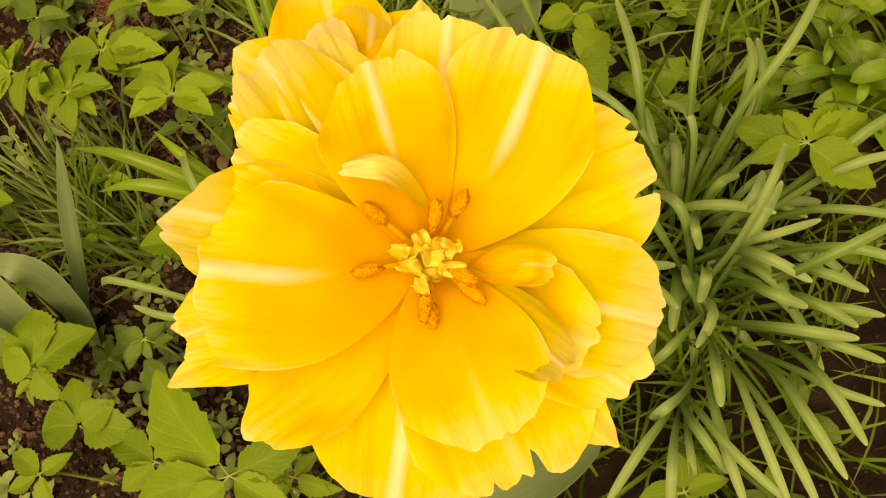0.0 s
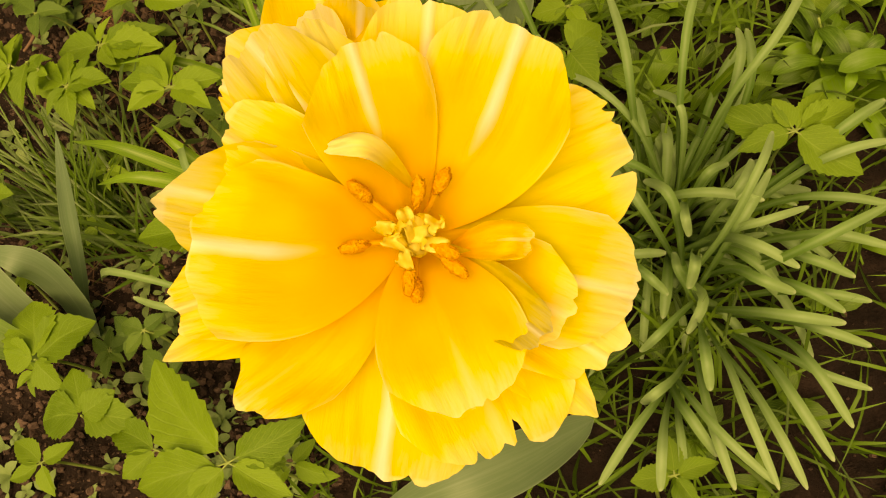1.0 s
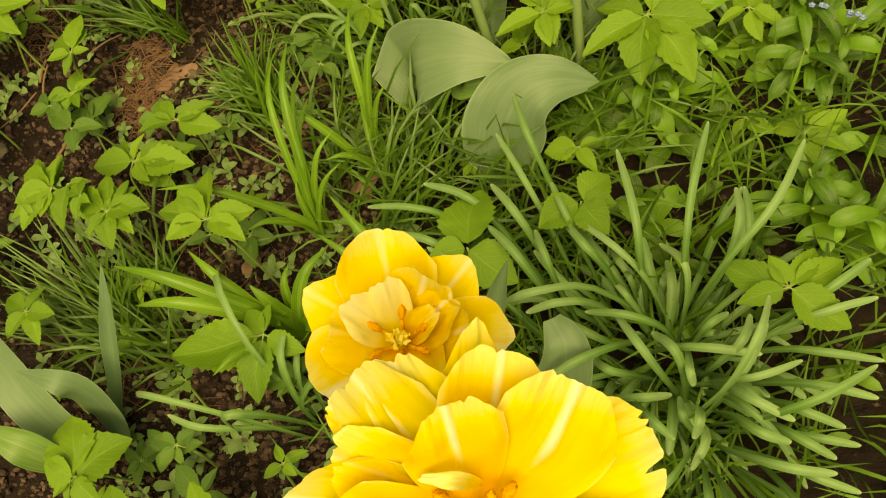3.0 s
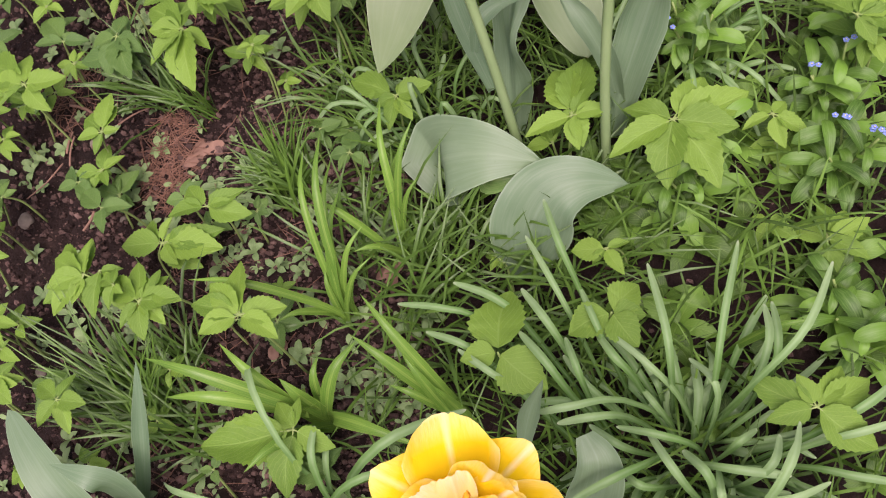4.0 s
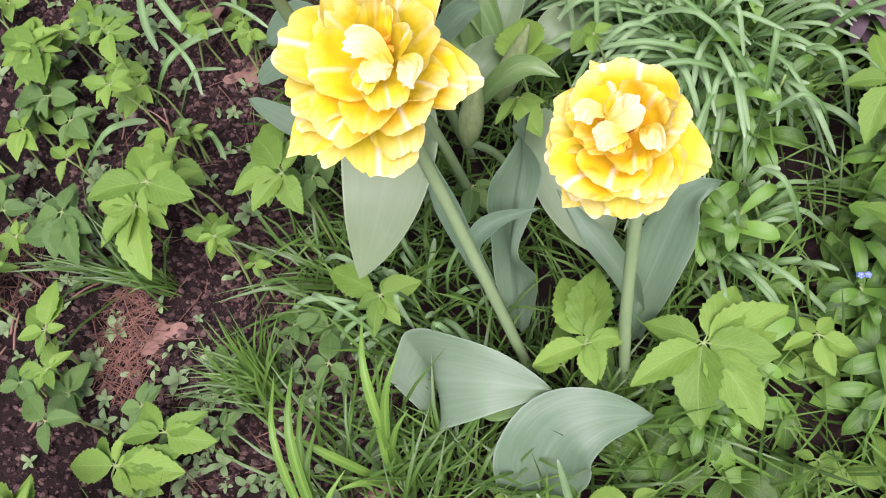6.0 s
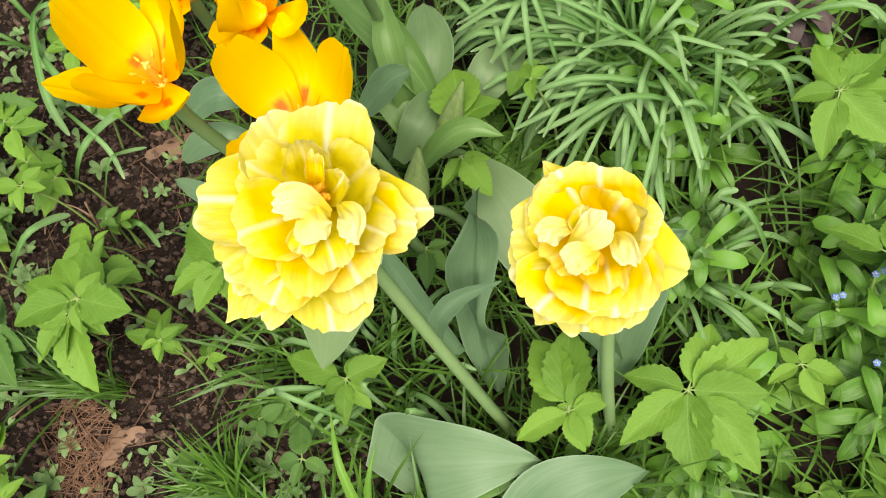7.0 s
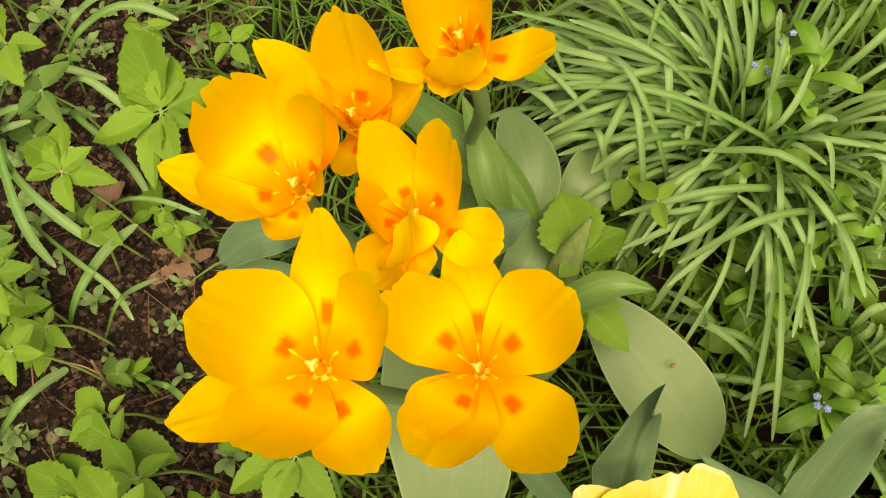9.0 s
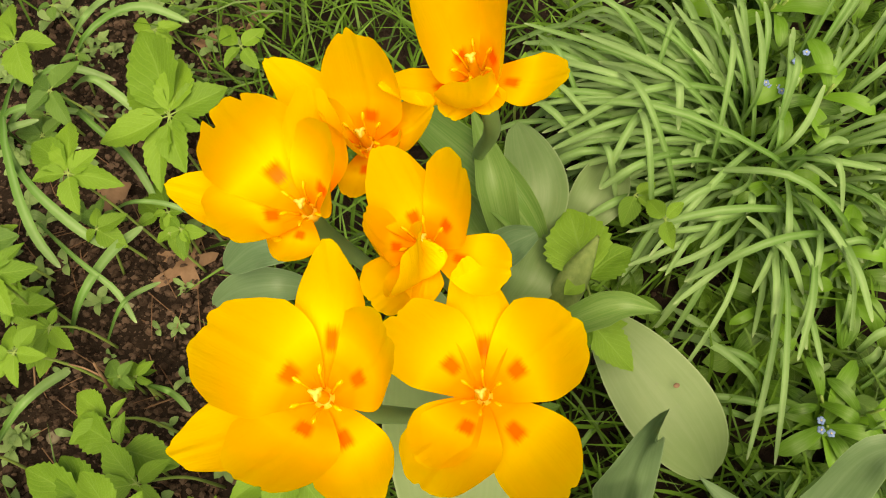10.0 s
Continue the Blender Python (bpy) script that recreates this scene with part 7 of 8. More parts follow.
bow_blade(clump, [(0.163, 0.820, 0.000), (0.128, 0.821, 0.080), (0.106, 0.829, 0.100), (0.089, 0.849, 0.085)], 0.0042)
bow_blade(clump, [(0.164, 0.803, 0.000), (0.112, 0.811, 0.080), (0.079, 0.817, 0.100), (0.048, 0.829, 0.085)], 0.0048)
bow_blade(clump, [(0.163, 0.808, 0.000), (0.150, 0.831, 0.070), (0.143, 0.859, 0.087), (0.141, 0.904, 0.074)], 0.0048)
bow_blade(clump, [(0.165, 0.797, 0.000), (0.158, 0.814, 0.084), (0.156, 0.841, 0.105), (0.159, 0.890, 0.089)], 0.0041)
bow_blade(clump, [(0.159, 0.771, 0.000), (0.162, 0.800, 0.069), (0.168, 0.833, 0.087), (0.181, 0.885, 0.074)], 0.0045)
bow_blade(clump, [(0.148, 0.805, 0.000), (0.161, 0.804, 0.079), (0.171, 0.824, 0.099), (0.189, 0.869, 0.084)], 0.0050)
bow_blade(clump, [(0.143, 0.781, 0.000), (0.168, 0.784, 0.068), (0.185, 0.805, 0.085), (0.209, 0.849, 0.072)], 0.0051)
bow_blade(clump, [(0.141, 0.793, 0.000), (0.162, 0.767, 0.069), (0.182, 0.773, 0.086), (0.214, 0.803, 0.073)], 0.0051)
bow_blade(clump, [(0.163, 0.781, 0.000), (0.158, 0.764, 0.080), (0.161, 0.770, 0.100), (0.174, 0.793, 0.085)], 0.0041)
bow_blade(clump, [(0.209, 0.775, 0.000), (0.138, 0.723, 0.066), (0.096, 0.700, 0.083), (0.059, 0.687, 0.070)], 0.0047)
bow_blade(clump, [(0.180, 0.784, 0.000), (0.124, 0.729, 0.068), (0.090, 0.712, 0.085), (0.058, 0.712, 0.072)], 0.0050)
bow_blade(clump, [(0.188, 0.780, 0.000), (0.119, 0.736, 0.067), (0.077, 0.722, 0.084), (0.040, 0.722, 0.071)], 0.0048)
bow_blade(clump, [(0.190, 0.764, 0.000), (0.124, 0.731, 0.075), (0.088, 0.726, 0.094), (0.061, 0.738, 0.080)], 0.0044)
bow_blade(clump, [(0.173, 0.793, 0.000), (0.140, 0.754, 0.069), (0.124, 0.744, 0.086), (0.114, 0.748, 0.073)], 0.0041)
bow_blade(clump, [(0.145, 0.774, 0.000), (0.132, 0.744, 0.081), (0.125, 0.731, 0.101), (0.123, 0.727, 0.086)], 0.0051)
bow_blade(clump, [(0.146, 0.803, 0.000), (0.136, 0.724, 0.074), (0.122, 0.681, 0.093), (0.108, 0.645, 0.079)], 0.0050)
bow_blade(clump, [(0.193, 0.761, 0.000), (0.167, 0.712, 0.076), (0.153, 0.688, 0.095), (0.146, 0.671, 0.081)], 0.0048)
bow_blade(clump, [(0.158, 0.803, 0.000), (0.149, 0.735, 0.077), (0.145, 0.696, 0.096), (0.149, 0.664, 0.081)], 0.0044)
bow_blade(clump, [(0.192, 0.802, 0.000), (0.158, 0.741, 0.079), (0.142, 0.711, 0.098), (0.135, 0.690, 0.084)], 0.0050)
bow_blade(clump, [(0.175, 0.761, 0.000), (0.167, 0.701, 0.088), (0.163, 0.667, 0.109), (0.164, 0.635, 0.093)], 0.0049)
bow_blade(clump, [(0.154, 0.784, 0.000), (0.157, 0.729, 0.087), (0.159, 0.697, 0.109), (0.169, 0.668, 0.093)], 0.0048)
bow_blade(clump, [(0.187, 0.758, 0.000), (0.175, 0.705, 0.076), (0.169, 0.674, 0.095), (0.171, 0.647, 0.081)], 0.0047)
bow_blade(clump, [(0.189, 0.755, 0.000), (0.177, 0.728, 0.071), (0.175, 0.713, 0.089), (0.180, 0.702, 0.076)], 0.0044)
bow_blade(clump, [(0.150, 0.789, 0.000), (0.162, 0.755, 0.087), (0.179, 0.737, 0.109), (0.212, 0.726, 0.092)], 0.0044)
bow_blade(clump, [(0.172, 0.793, 0.000), (0.125, 0.746, 0.079), (0.102, 0.725, 0.098), (0.087, 0.715, 0.084)], 0.0044)
bow_blade(clump, [(0.182, 0.752, 0.000), (0.127, 0.730, 0.081), (0.101, 0.727, 0.102), (0.085, 0.736, 0.087)], 0.0044)
bow_blade(clump, [(0.183, 0.787, 0.000), (0.148, 0.725, 0.074), (0.126, 0.696, 0.093), (0.108, 0.677, 0.079)], 0.0046)
bow_blade(clump, [(0.162, 0.754, 0.000), (0.166, 0.754, 0.070), (0.173, 0.744, 0.088), (0.189, 0.729, 0.075)], 0.0042)
bow_blade(clump, [(0.191, 0.795, 0.000), (0.161, 0.709, 0.074), (0.139, 0.664, 0.093), (0.117, 0.627, 0.079)], 0.0048)
bow_blade(clump, [(0.204, 0.797, 0.000), (0.138, 0.692, 0.071), (0.099, 0.632, 0.089), (0.065, 0.579, 0.075)], 0.0044)
bow_blade(clump, [(0.182, 0.806, 0.000), (0.133, 0.689, 0.085), (0.102, 0.627, 0.107), (0.076, 0.572, 0.091)], 0.0042)
clump = tuft("grape_hyacinth", "sparse clump of long grape hyacinth leaves behind the soil", "plant", (-0.446, 1.030, 0.000), ring_of_blades((-0.446, 1.030, 0.000), 6, 0.03, 3, 0.07, 0.13, 0.07, None), MUSCARI, 0.006, "blade", "strap", "grape hyacinth clumps")
bow_blade(clump, [(-0.369, 1.085, 0.010), (-0.321, 1.060, 0.070), (-0.293, 1.079, 0.064), (-0.267, 1.080, 0.055), (-0.238, 1.061, 0.042)], 0.0081)
bow_blade(clump, [(-0.373, 1.101, 0.010), (-0.322, 1.077, 0.069), (-0.309, 1.098, 0.059), (-0.294, 1.121, 0.042)], 0.0075)
bow_blade(clump, [(-0.415, 1.079, 0.010), (-0.360, 1.040, 0.069), (-0.341, 1.042, 0.059), (-0.314, 1.029, 0.042)], 0.0072)
bow_blade(clump, [(-0.373, 1.060, 0.010), (-0.324, 1.019, 0.069), (-0.308, 1.004, 0.059), (-0.279, 0.959, 0.042)], 0.0078)
bow_blade(clump, [(-0.384, 1.061, 0.010), (-0.332, 0.983, 0.070), (-0.314, 0.955, 0.064), (-0.301, 0.929, 0.055), (-0.296, 0.902, 0.042)], 0.0072)
bow_blade(clump, [(-0.426, 1.096, 0.010), (-0.404, 1.006, 0.070), (-0.403, 0.946, 0.064), (-0.397, 0.903, 0.055), (-0.387, 0.873, 0.042)], 0.0088)
bow_blade(clump, [(-0.447, 1.041, 0.010), (-0.391, 0.947, 0.069), (-0.368, 0.907, 0.059), (-0.346, 0.877, 0.042)], 0.0088)
bow_blade(clump, [(-0.423, 0.940, 0.010), (-0.355, 0.861, 0.069), (-0.334, 0.831, 0.059), (-0.330, 0.806, 0.042)], 0.0055)
bow_blade(clump, [(-0.404, 0.828, 0.010), (-0.356, 0.831, 0.069), (-0.334, 0.862, 0.059), (-0.312, 0.885, 0.042)], 0.0088)
bow_blade(clump, [(-0.485, 0.751, 0.010), (-0.419, 0.759, 0.069), (-0.401, 0.775, 0.059), (-0.390, 0.786, 0.042)], 0.0081)
bow_blade(clump, [(-0.352, 0.926, 0.010), (-0.302, 0.894, 0.069), (-0.279, 0.887, 0.059), (-0.258, 0.873, 0.042)], 0.0044)
bow_blade(clump, [(-0.373, 0.812, 0.010), (-0.328, 0.811, 0.069), (-0.319, 0.823, 0.059), (-0.305, 0.833, 0.042)], 0.0044)
bow_blade(clump, [(-0.348, 0.766, 0.010), (-0.304, 0.741, 0.069), (-0.299, 0.735, 0.059), (-0.299, 0.725, 0.042)], 0.0059)
bow_blade(clump, [(-0.453, 1.028, 0.010), (-0.395, 1.011, 0.064), (-0.387, 1.036, 0.042)], 0.0072)
clump = tuft("grape_hyacinth", "few pale grape hyacinth leaves", "plant", (-0.204, 0.181, 0.000), ring_of_blades((-0.204, 0.181, 0.000), 5, 0.02, 4, 0.09, 0.19, 0.08, None), MUSCARI, 0.0066, "blade", "strap", "grape hyacinth clumps")
lean_out(clump, (-0.197, 0.181, 0.000), (-0.247, 0.173, 0.060), 0.069, 0.0073)
lean_out(clump, (-0.208, 0.172, 0.000), (-0.350, 0.212, 0.050), 0.069, 0.0056)
lean_out(clump, (-0.203, 0.182, 0.000), (-0.111, 0.213, 0.080), 0.062, 0.0061)
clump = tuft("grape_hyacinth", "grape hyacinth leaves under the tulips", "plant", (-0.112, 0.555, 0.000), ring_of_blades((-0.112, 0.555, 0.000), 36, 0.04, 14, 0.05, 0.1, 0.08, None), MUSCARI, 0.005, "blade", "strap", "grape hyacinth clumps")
lean_out(clump, (-0.112, 0.553, 0.000), (-0.113, 0.528, 0.050), 0.065, 0.0043)
lean_out(clump, (-0.135, 0.614, 0.000), (-0.129, 0.603, 0.050), 0.053, 0.0048)
lean_out(clump, (-0.093, 0.515, 0.000), (-0.072, 0.510, 0.060), 0.063, 0.0048)
lean_out(clump, (-0.133, 0.518, 0.000), (-0.200, 0.565, 0.060), 0.059, 0.0046)
clump = tuft("grape_hyacinth", "grape hyacinth leaves beside the tulips", "plant", (0.132, 0.589, 0.000), ring_of_blades((0.132, 0.589, 0.000), 46, 0.06, 15, 0.05, 0.1, 0.08, None), MUSCARI, 0.005, "blade", "strap", "grape hyacinth clumps")
lean_out(clump, (0.204, 0.570, 0.000), (0.172, 0.615, 0.080), 0.037, 0.0049)
lean_out(clump, (0.137, 0.575, 0.000), (0.152, 0.578, 0.060), 0.046, 0.0048)
lean_out(clump, (0.055, 0.539, 0.000), (0.078, 0.554, 0.050), 0.067, 0.0047)


def stick(a, b, r):
    """A short dry stick lying on the soil."""
    t = Vector(b) - Vector(a)
    bow = Vector((-t.y, t.x, 0)) * 0.06
    bm = tube(bmesh.new(), [(0, 0, 0), t * 0.5 + bow, t], r, r * 0.7, 8, 6)
    ob = new("twig", finish_mesh(bm, "twig", TWIG))
    ob.location = a
    return tagged(ob, "short pale dry stick lying on the soil", "twig", "dry sticks")


stick((-0.555, 0.653, 0.004), (-0.518, 0.633, 0.006), 0.0022)
stick((-0.548, 0.587, 0.004), (-0.543, 0.614, 0.006), 0.0016)
stick((-0.499, 0.508, 0.004), (-0.508, 0.485, 0.006), 0.002)
stick((-0.480, 0.545, 0.004), (-0.468, 0.524, 0.006), 0.0026)
stick((-0.551, 0.575, 0.004), (-0.589, 0.534, 0.006), 0.001)
stick((-0.541, 0.570, 0.004), (-0.540, 0.608, 0.006), 0.0014)
stick((-0.473, 0.559, 0.004), (-0.458, 0.541, 0.006), 0.0015)
stick((-0.486, 0.615, 0.004), (-0.447, 0.630, 0.006), 0.0013)
stick((-0.449, 0.829, 0.004), (-0.445, 0.795, 0.006), 0.0012)
stick((-0.388, 0.718, 0.004), (-0.353, 0.696, 0.006), 0.0014)


# ---- small plants, litter and soil ----
def soil_edge(y):
    """Where the bare soil ends and the green begins, as x."""
    return -0.23 + 0.05 * math.sin(y * 5.0) + 0.10 * max(0.0, y - 0.75)


def forget_me_not(at, leaves, stems, seed, flowers=0):
    """A rosette of blunt lance-shaped leaves with leafy stems, some with small blue flowers."""
    rnd = random.Random(seed)
    t = thing("forget_me_not", "green leafy forget-me-not" + (" with tiny blue flowers" if flowers else " not yet in flower"), "plant", (*at, 0.0), "forget-me-nots")

    def leaf(base, az, length, lift):
        a = radians(az)
        d = Vector((math.cos(a), math.sin(a), 0))
        pts = [base, base + d * length * 0.4 + Vector((0, 0, lift)), base + d * length * 0.75 + Vector((0, 0, lift * 1.1)), base + d * length + Vector((0, 0, lift * 0.6))]
        part("leaf", blade(bmesh.new(), pts, length * rnd.uniform(0.30, 0.42), (0.1, -0.3, 0.95), 0.2, "ovate", 7, 4, 0.08, 0, seed), HERB_SOLO, t)

    for k in range(leaves):
        leaf(Vector((0, 0, rnd.uniform(0.0, 0.012))), k * 137.5 + seed * 40, rnd.uniform(0.03, 0.06), rnd.uniform(0.008, 0.025))
    for k in range(stems):
        a = rnd.uniform(0, 6.28)
        top = Vector((math.cos(a) * rnd.uniform(0.01, 0.03), math.sin(a) * 0.02, rnd.uniform(0.05, 0.085)))
        stem = part("stem", tube(bmesh.new(), [(0, 0, -0.005), top * 0.5 + Vector((0.003, 0, 0)), top], 0.0014, 0.001, 6, 6), GOUT_STEM, t)
        for q in range(6):
            leaf(top * (0.35 + 0.11 * q), q * 137.5 + k * 60, rnd.uniform(0.022, 0.042), 0.01)
        if k < flowers:
            for q in range(rnd.randint(2, 4)):
                c = top + Vector((rnd.uniform(-0.008, 0.008), rnd.uniform(-0.008, 0.008), 0.004 + 0.002 * q))
                bm = bmesh.new()
                for p in range(5):
                    b = p * 1.2566 + q
                    m = Matrix.Translation(c + Vector((math.cos(b), math.sin(b), 0)) * 0.0015) @ Matrix.Diagonal((1, 1, 0.35, 1))
                    bmesh.ops.create_icosphere(bm, subdivisions=1, radius=0.0014, matrix=m)
                bloom = part("flower", bm, BLUE, t, "tiny sky blue flower")
                bm = bmesh.new()
                bmesh.ops.create_icosphere(bm, subdivisions=1, radius=0.0006, matrix=Matrix.Translation(c + Vector((0, 0, 0.0008))))
                part("eye", bm, YELLOW_EYE, bloom)
    return t


HERB_SOLO = leaf_material("forget_me_not_leaf", (0.02, 0.072, 0.007), (0.15, 0.335, 0.03), (0.15, 0.28, 0.07), 0.4, 0.5, 2.0, 0.2)
forget_me_not((0.245, 0.51), 7, 3, 1, 2)
forget_me_not((0.24, 0.45), 7, 3, 2, 2)
forget_me_not((0.205, 0.80), 6, 3, 3, 2)
forget_me_not((0.135, 0.585), 7, 3, 4, 1)
spots = random.Random(21)
for k in range(24):
    y = spots.uniform(0.30, 1.05)
    forget_me_not((spots.uniform(0.10, 0.46) + 0.02 * (y > 0.7), y), 8, 2, 30 + k)


def grass_mass(name, label, count, seed, where, low, high, width, mat, category="grass"):
    """Many thin blades that nobody could count."""
    rnd = random.Random(seed)
    bm = bmesh.new()
    made = 0
    while made < count:
        spot = where(rnd)
        if spot is None:
            continue
        x, y, az, flat = spot
        length = rnd.uniform(low, high)
        d = Vector((math.cos(az), math.sin(az), 0))
        base = Vector((x, y, ground_height(x, y) - 0.003))
        tip = base + d * length * flat + Vector((0, 0, length * math.sqrt(max(0.02, 1 - flat * flat)) * 0.8))
        mid = base.lerp(tip, 0.5) + Vector((0, 0, length * 0.22 * flat)) + Vector((rnd.uniform(-0.006, 0.006), rnd.uniform(-0.006, 0.006), 0))
        blade(bm, [base, mid, tip], width * rnd.uniform(0.6, 1.3), (0.1, -0.3, 0.95), 0.3, "lance", 5, 2)
        made += 1
    ob = new(name, finish_mesh(bm, name, mat))
    return tagged(ob, label, category, kind="stuff")


def over_green(rnd):
    y = 0.62 + rnd.gauss(0, 0.55)
    x = -0.25 + abs(rnd.gauss(0, 0.5))
    if x < soil_edge(y) + rnd.uniform(-0.02, 0.06):
        return None
    return x, y, rnd.uniform(0, 6.28), rnd.uniform(0.35, 0.97)


def over_tufts(rnd):
    x, y, r, az = rnd.choice(TUFTS)
    return x + rnd.gauss(0, r), y + rnd.gauss(0, r), az + rnd.gauss(0, 0.8), rnd.uniform(0.45, 0.95)


TUFTS = []
for x, y, r, az in ((-0.19, 0.40, 0.02, 1.0), (-0.14, 0.36, 0.025, 0.5), (-0.10, 0.40, 0.03, 0.8),
                    (-0.37, 0.27, 0.014, 2.2), (-0.41, 0.30, 0.014, 2.6), (-0.36, 0.32, 0.012, 1.6), (-0.33, 0.25, 0.012, 2.8), (-0.20, 0.60, 0.012, 2.9),
                    (-0.42, 0.64, 0.01, 2.6), (-0.06, 1.13, 0.03, 1.4), (-0.12, 1.10, 0.03, 1.7), (-0.47, 1.16, 0.03, 2.0), (-0.55, 1.2, 0.03, 2.2),
                    (0.02, 0.42, 0.03, 0.2), (0.0, 0.37, 0.03, 3.0)):
    TUFTS.append((x, y, r, az))

grass_mass("grass_sward", "tangle of fine dark green grass", 7500, 5, over_green, 0.05, 0.12, 0.0025, GRASS)
grass_mass("grass_tufts", "tufts of fine grass at the edge of the soil", 420, 6, over_tufts, 0.07, 0.15, 0.003, TUFT_GRASS)


def herb_mass(name, label, count, seed, where, low, high, mat):
    """Many small round or oval leaves close to the ground."""
    rnd = random.Random(seed)
    bm = bmesh.new()
    for _ in range(count):
        x, y = where(rnd)
        z, n, a = ground_height(x, y), rnd.randint(2, 5), rnd.uniform(0, 6.28)
        size = rnd.uniform(low, high)
        for k in range(n):
            b = a + k * 6.283 / n + rnd.uniform(-0.3, 0.3)
            d = Vector((math.cos(b), math.sin(b), 0))
            base = Vector((x, y, z + 0.002))
            up = Vector((0, 0, rnd.uniform(0.3, 0.9) * size))
            blade(bm, [base, base + d * size * 0.6 + up, base + d * size * 1.4 + up * 0.9], size * rnd.uniform(0.65, 0.95), (0.05, -0.2, 0.97), 0.15, "ovate", 5, 4)
    return tagged(new(name, finish_mesh(bm, name, mat)), label, "seedlings", kind="stuff")


def on_soil(rnd):
    y = rnd.uniform(0.0, 1.45)
    return soil_edge(y) + 0.06 - abs(rnd.gauss(0, 0.3)), y


def in_green(rnd):
    return 0.02 + abs(rnd.gauss(0, 0.4)), 0.65 + rnd.gauss(0, 0.5)


def on_bed(rnd):
    """On the soil, but rarely on its bare stretch beside the golden tulips."""
    x, y = on_soil(rnd)
    while -0.42 < x < -0.1 and 0.55 < y < 1.0 and rnd.random() < 0.85:
        x, y = on_soil(rnd)
    return x, y


herb_mass("soil_seedlings", "small pale green seedlings scattered on the soil", 900, 8, on_bed, 0.005, 0.012, SEEDLING)
herb_mass("low_herbs", "low green herb leaves between the grass", 420, 9, in_green, 0.012, 0.026, HERB)


def crumbs():
    """Loose lumps of soil."""
    rnd = random.Random(4)
    verts, faces = [], []
    base = bmesh.new()
    bmesh.ops.create_icosphere(base, subdivisions=1, radius=1.0)
    shape = [v.co.copy() for v in base.verts]
    tris = [[v.index for v in f.verts] for f in base.faces]
    base.free()
    for _ in range(64000):
        x, y = on_soil(rnd) if rnd.random() < 0.94 else in_green(rnd)
        r = 0.0006 + 0.0036 * rnd.random() ** 3.6
        turn = Euler((rnd.uniform(0, 6), rnd.uniform(0, 6), 0)).to_matrix()
        o = Vector((x, y, ground_height(x, y) + r * 0.45))
        n = len(verts)
        for c in shape:
            q = turn @ Vector((c.x * 1.2, c.y, c.z * 0.8)) * r * (1 + 0.85 * noise.noise(c * 2.1 + o * 90))
            verts.append(o + q)
        faces += [[n + i for i in tri] for tri in tris]
    me = bpy.data.meshes.new("soil_crumbs")
    me.from_pydata(verts, [], faces)
    me.materials.append(CRUMB)
    return tagged(new("soil_crumbs", me), "loose dark soil crumbs", "soil", kind="stuff")


crumbs()


def needles(name, label, x, y, r, count, seed):
    """A thin heap of dry needles and stalks."""
    rnd = random.Random(seed)
    bm = bmesh.new()
    for _ in range(count):
        a, q, b = rnd.uniform(0, 6.28), r * math.sqrt(rnd.random()), rnd.uniform(0, 6.28)
        px, py = x + math.cos(a) * q * 0.75, y + math.sin(a) * q * 1.25
        c = Vector((px, py, ground_height(px, py) + rnd.uniform(0.001, 0.007)))
        d = Vector((math.cos(b), math.sin(b), rnd.uniform(-0.15, 0.15))) * rnd.uniform(0.008, 0.022)
        tube(bm, [c - d, c + Vector((0, 0, 0.001)), c + d], 0.0005, 0.0004, 3, 4, False)
    return tagged(new(name, finish_mesh(bm, name, STRAW)), label, "plant litter", kind="stuff")


needles("dry_needles", "heap of reddish dry needles on the soil", -0.42, 0.565, 0.048, 330, 2)
needles("dry_stalks", "scattered dry stalks on the soil", -0.55, 0.68, 0.05, 120, 3)
needles("stray_stalks", "stray dry stalks on the soil", -0.36, 0.75, 0.20, 160, 4)
needles("front_stalks", "stray dry stalks on the soil", -0.33, 0.36, 0.14, 150, 6)


def dead_leaf(at, size, turn, seed, lobes=5, label="curled dry brown leaf lying on the soil"):
    """A lobed dry leaf with a stalk."""
    bm = bmesh.new()
    grid, uvs = [], []
    for i in range(13):
        row, uvr = [], []
        for j in range(33):
            a, q = 2 * math.pi * j / 32, i / 12
            r = q * (0.62 + 0.30 * math.cos(lobes * a + seed) + 0.16 * noise.noise((math.cos(a) * 2.5, math.sin(a) * 2.5, seed)))
            x, y = r * math.cos(a) * 1.15, r * math.sin(a) * 0.85
            z = 0.25 * r * r * math.sin(2 * a + seed) + 0.16 * noise.noise((x * 2, y * 2, seed)) + 0.1
            row.append(Vector((x, y, z)) * size)
            uvr.append((0.5 + x / 2, 0.5 + y / 2))
        grid.append(row)
        uvs.append(uvr)
    sheet(bm, grid, uvs)
    t = thing("dead_leaf", label, "dead leaf", (at[0], at[1], ground_height(at[0], at[1]) + 0.002), "dead leaves")
    t.rotation_euler = (0, 0, turn)
    part("blade", bm, DEAD, t)
    part("stalk", tube(bmesh.new(), [(-0.9 * size, 0, 0.05 * size), (-1.2 * size, 0.1 * size, 0.06 * size), (-1.5 * size, 0, 0.02 * size)], 0.0009, 0.0007, 5, 5), TWIG, t)


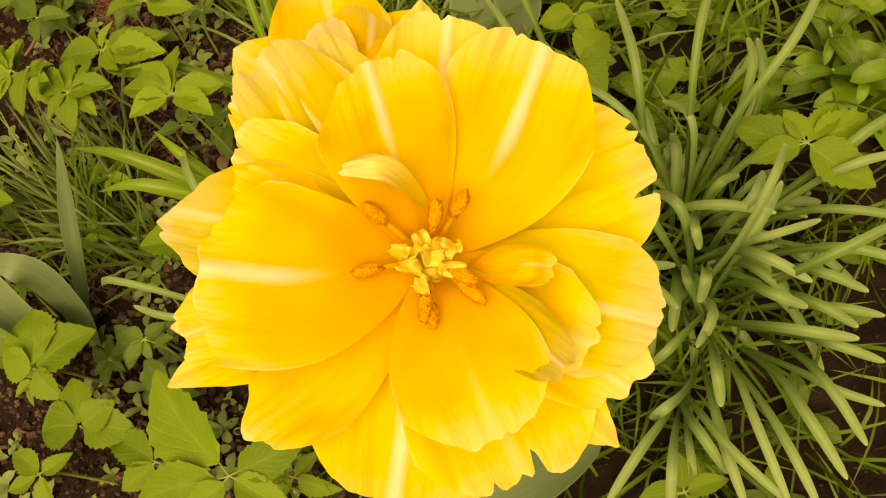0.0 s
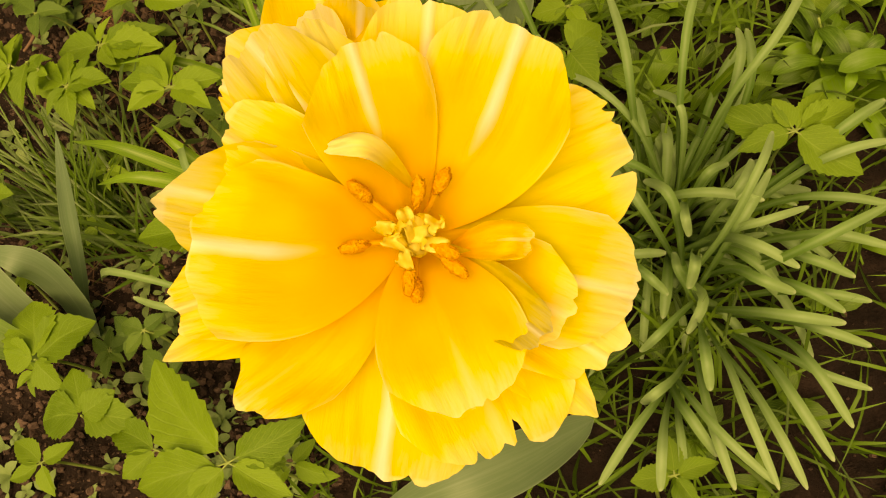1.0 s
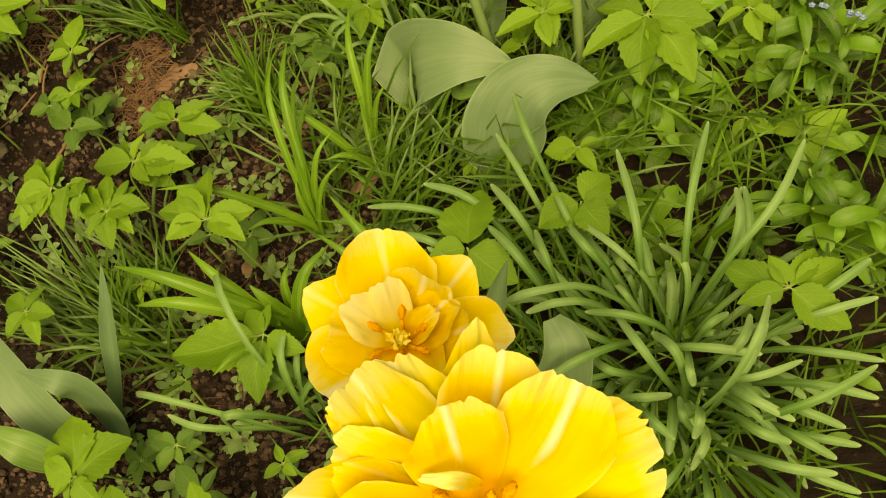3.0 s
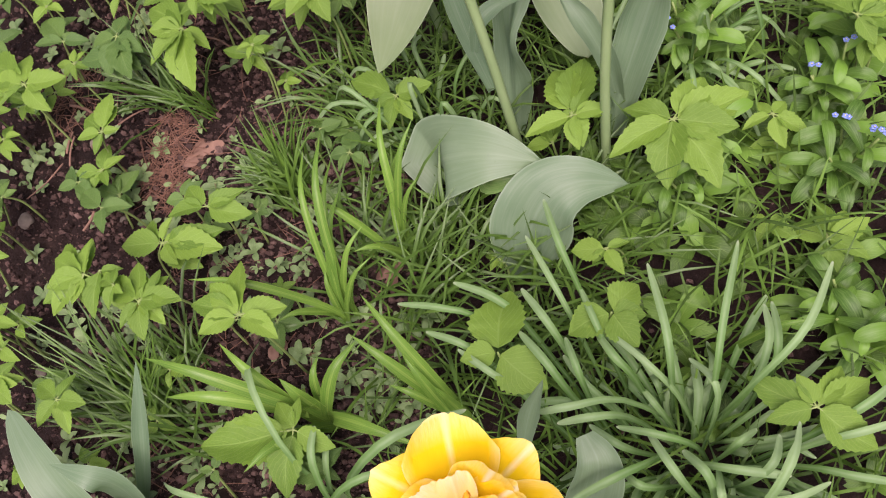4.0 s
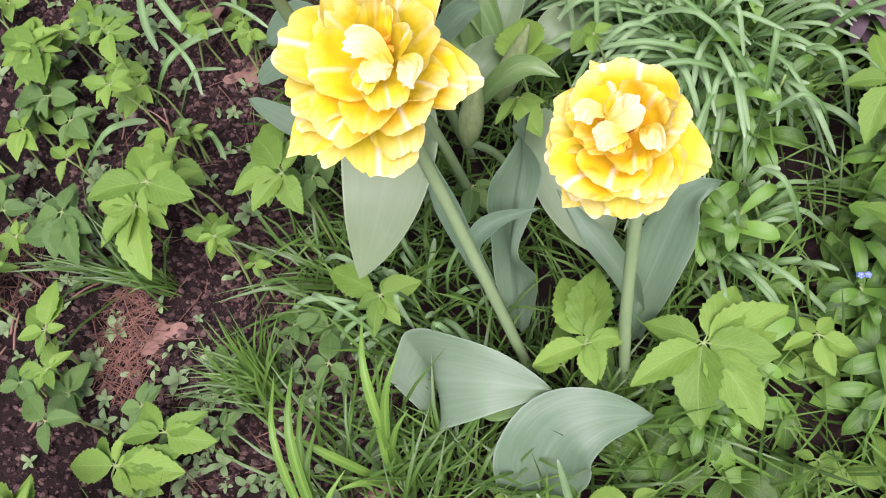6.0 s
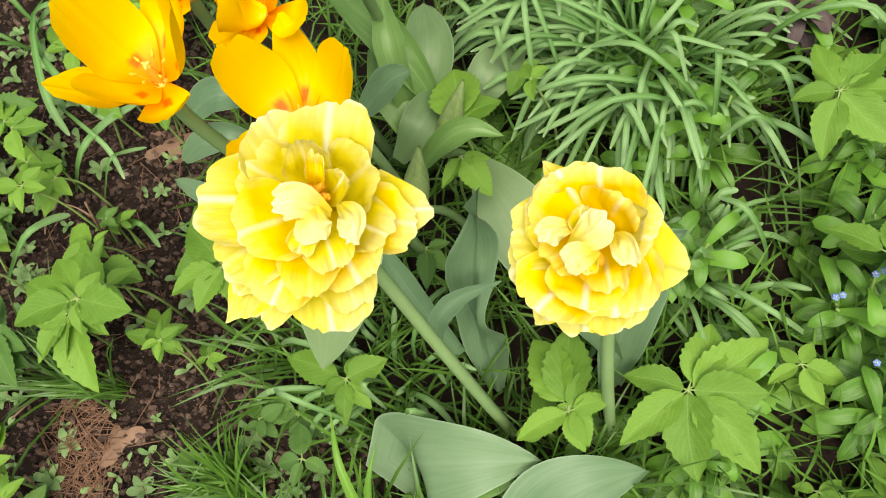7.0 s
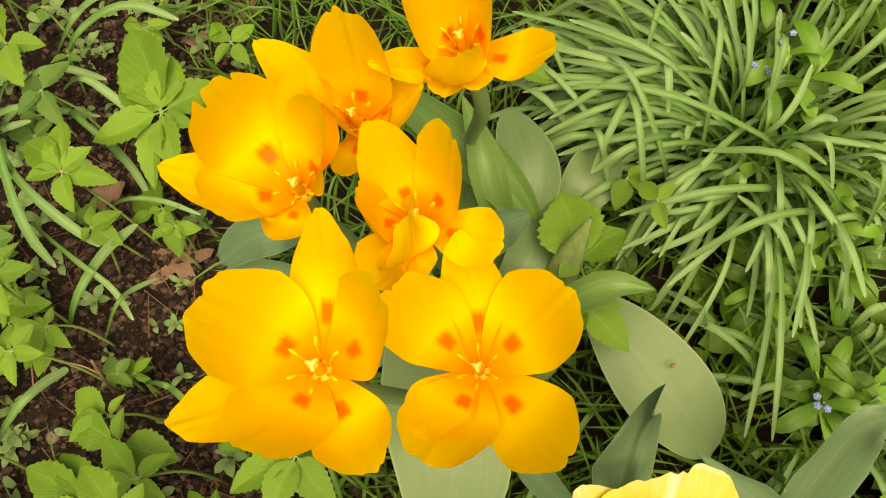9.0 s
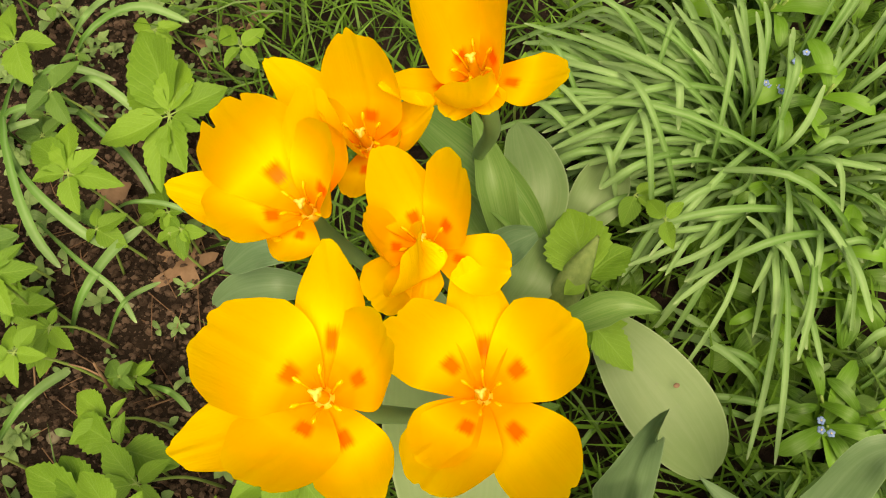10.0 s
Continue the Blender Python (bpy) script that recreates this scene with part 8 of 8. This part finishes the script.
dead_leaf((-0.38, 0.570), 0.026, 0.4, 1, 3, "crumpled pinkish dry leaf lying on the soil")
dead_leaf((-0.301, 0.861), 0.032, 0.2, 2, 5)
dead_leaf((-0.357, 0.945), 0.028, 0.9, 3, 3)
dead_leaf((-0.243, 1.067), 0.018, 1.6, 4, 3)
dead_leaf((-0.186, 1.077), 0.018, 0.5, 5, 4)
dead_leaf((-0.272, 0.338), 0.017, 2.0, 6, 3)
dead_leaf((-0.16, 0.40), 0.02, 1.0, 7, 3, "dark dry leaf under the grass")

twig = thing("twig", "thin upright brown twig stuck in the soil", "twig", (-0.370, 0.763, 0.011))
part("twig_stem", tube(bmesh.new(), [(0, 0, -0.005), (0.006, 0.0, 0.02), (0.012, 0.006, 0.042), (0.018, 0.012, 0.062)], 0.0017, 0.0011, 10, 6), TWIG, twig)
part("side_twig", tube(bmesh.new(), [(0.012, 0.006, 0.042), (0.004, 0.014, 0.05), (-0.006, 0.02, 0.055)], 0.001, 0.0006, 5, 5), TWIG, twig)


def pebble(at, r, seed):
    bm = bmesh.new()
    bmesh.ops.create_icosphere(bm, subdivisions=3, radius=r)
    for v in bm.verts:
        v.co *= 1 + 0.25 * noise.noise(v.co / r * 1.2 + Vector((seed, 0, 0)))
        v.co.z *= 0.7
    ob = new("pebble", finish_mesh(bm, "pebble", PEBBLE))
    ob.location = (at[0], at[1], ground_height(*at) + r * 0.3)
    tagged(ob, "small rounded pale stone on the soil", "stone", "pebbles")


for k, (x, y, r) in enumerate(((-0.444, 0.832, 0.007), (-0.358, 0.843, 0.006), (-0.596, 0.512, 0.01), (-0.546, 0.337, 0.006), (-0.52, 0.60, 0.005), (-0.47, 0.50, 0.005), (-0.44, 0.75, 0.006), (-0.34, 0.70, 0.005))):
    pebble((x, y), r, k)

small = random.Random(77)
for k in range(85):
    y = small.uniform(0.12, 1.3)
    x = soil_edge(y) - 0.02 - abs(small.gauss(0, 0.24))
    if -0.44 < x < -0.1 and 0.52 < y < 1.0:
        continue
    a0, n, r = small.uniform(0, 360), small.randint(3, 6), small.uniform(12, 29)
    goutweed((x, y, small.uniform(0.018, 0.05)), [(a0 + 360 * q / n + small.uniform(-20, 20), r * small.uniform(0.75, 1.2), small.uniform(-3, 4)) for q in range(n)], old=small.random() < 0.5, seed=200 + k, label="small goutweed seedling on dark soil")

for k in range(34):
    x, y = small.uniform(-0.78, -0.46), small.uniform(0.35, 1.05)
    a0, n, r = small.uniform(0, 360), small.randint(4, 6), small.uniform(18, 32)
    goutweed((x, y, small.uniform(0.03, 0.07)), [(a0 + 360 * q / n + small.uniform(-15, 15), r * small.uniform(0.75, 1.2), small.uniform(-3, 4)) for q in range(n)], old=small.random() < 0.4, seed=400 + k, label="goutweed shoot on dark soil")

# dark weed behind the mop of leaves
weed = thing("purple_weed", "dark purplish weed with drooping leaves", "weed", (0.294, 0.770, 0.000))
for k in range(11):
    a = k * 2.4
    d = Vector((math.cos(a), math.sin(a), 0))
    h = 0.012 + 0.003 * k
    part("leaf", blade(bmesh.new(), [d * 0.002 + Vector((0, 0, h)), d * 0.016 + Vector((0, 0, h + 0.01)), d * 0.034 + Vector((0, 0, h - 0.002))], 0.016, (0.1, -0.3, 0.95), 0.2, "ovate", 6, 4, 0.3, 0, k), PURPLE_WEED, weed)
part("stem", tube(bmesh.new(), [(0, 0, -0.005), (0.002, 0, 0.02), (0.001, 0.002, 0.05)], 0.002, 0.0012, 6, 6), TWIG, weed)
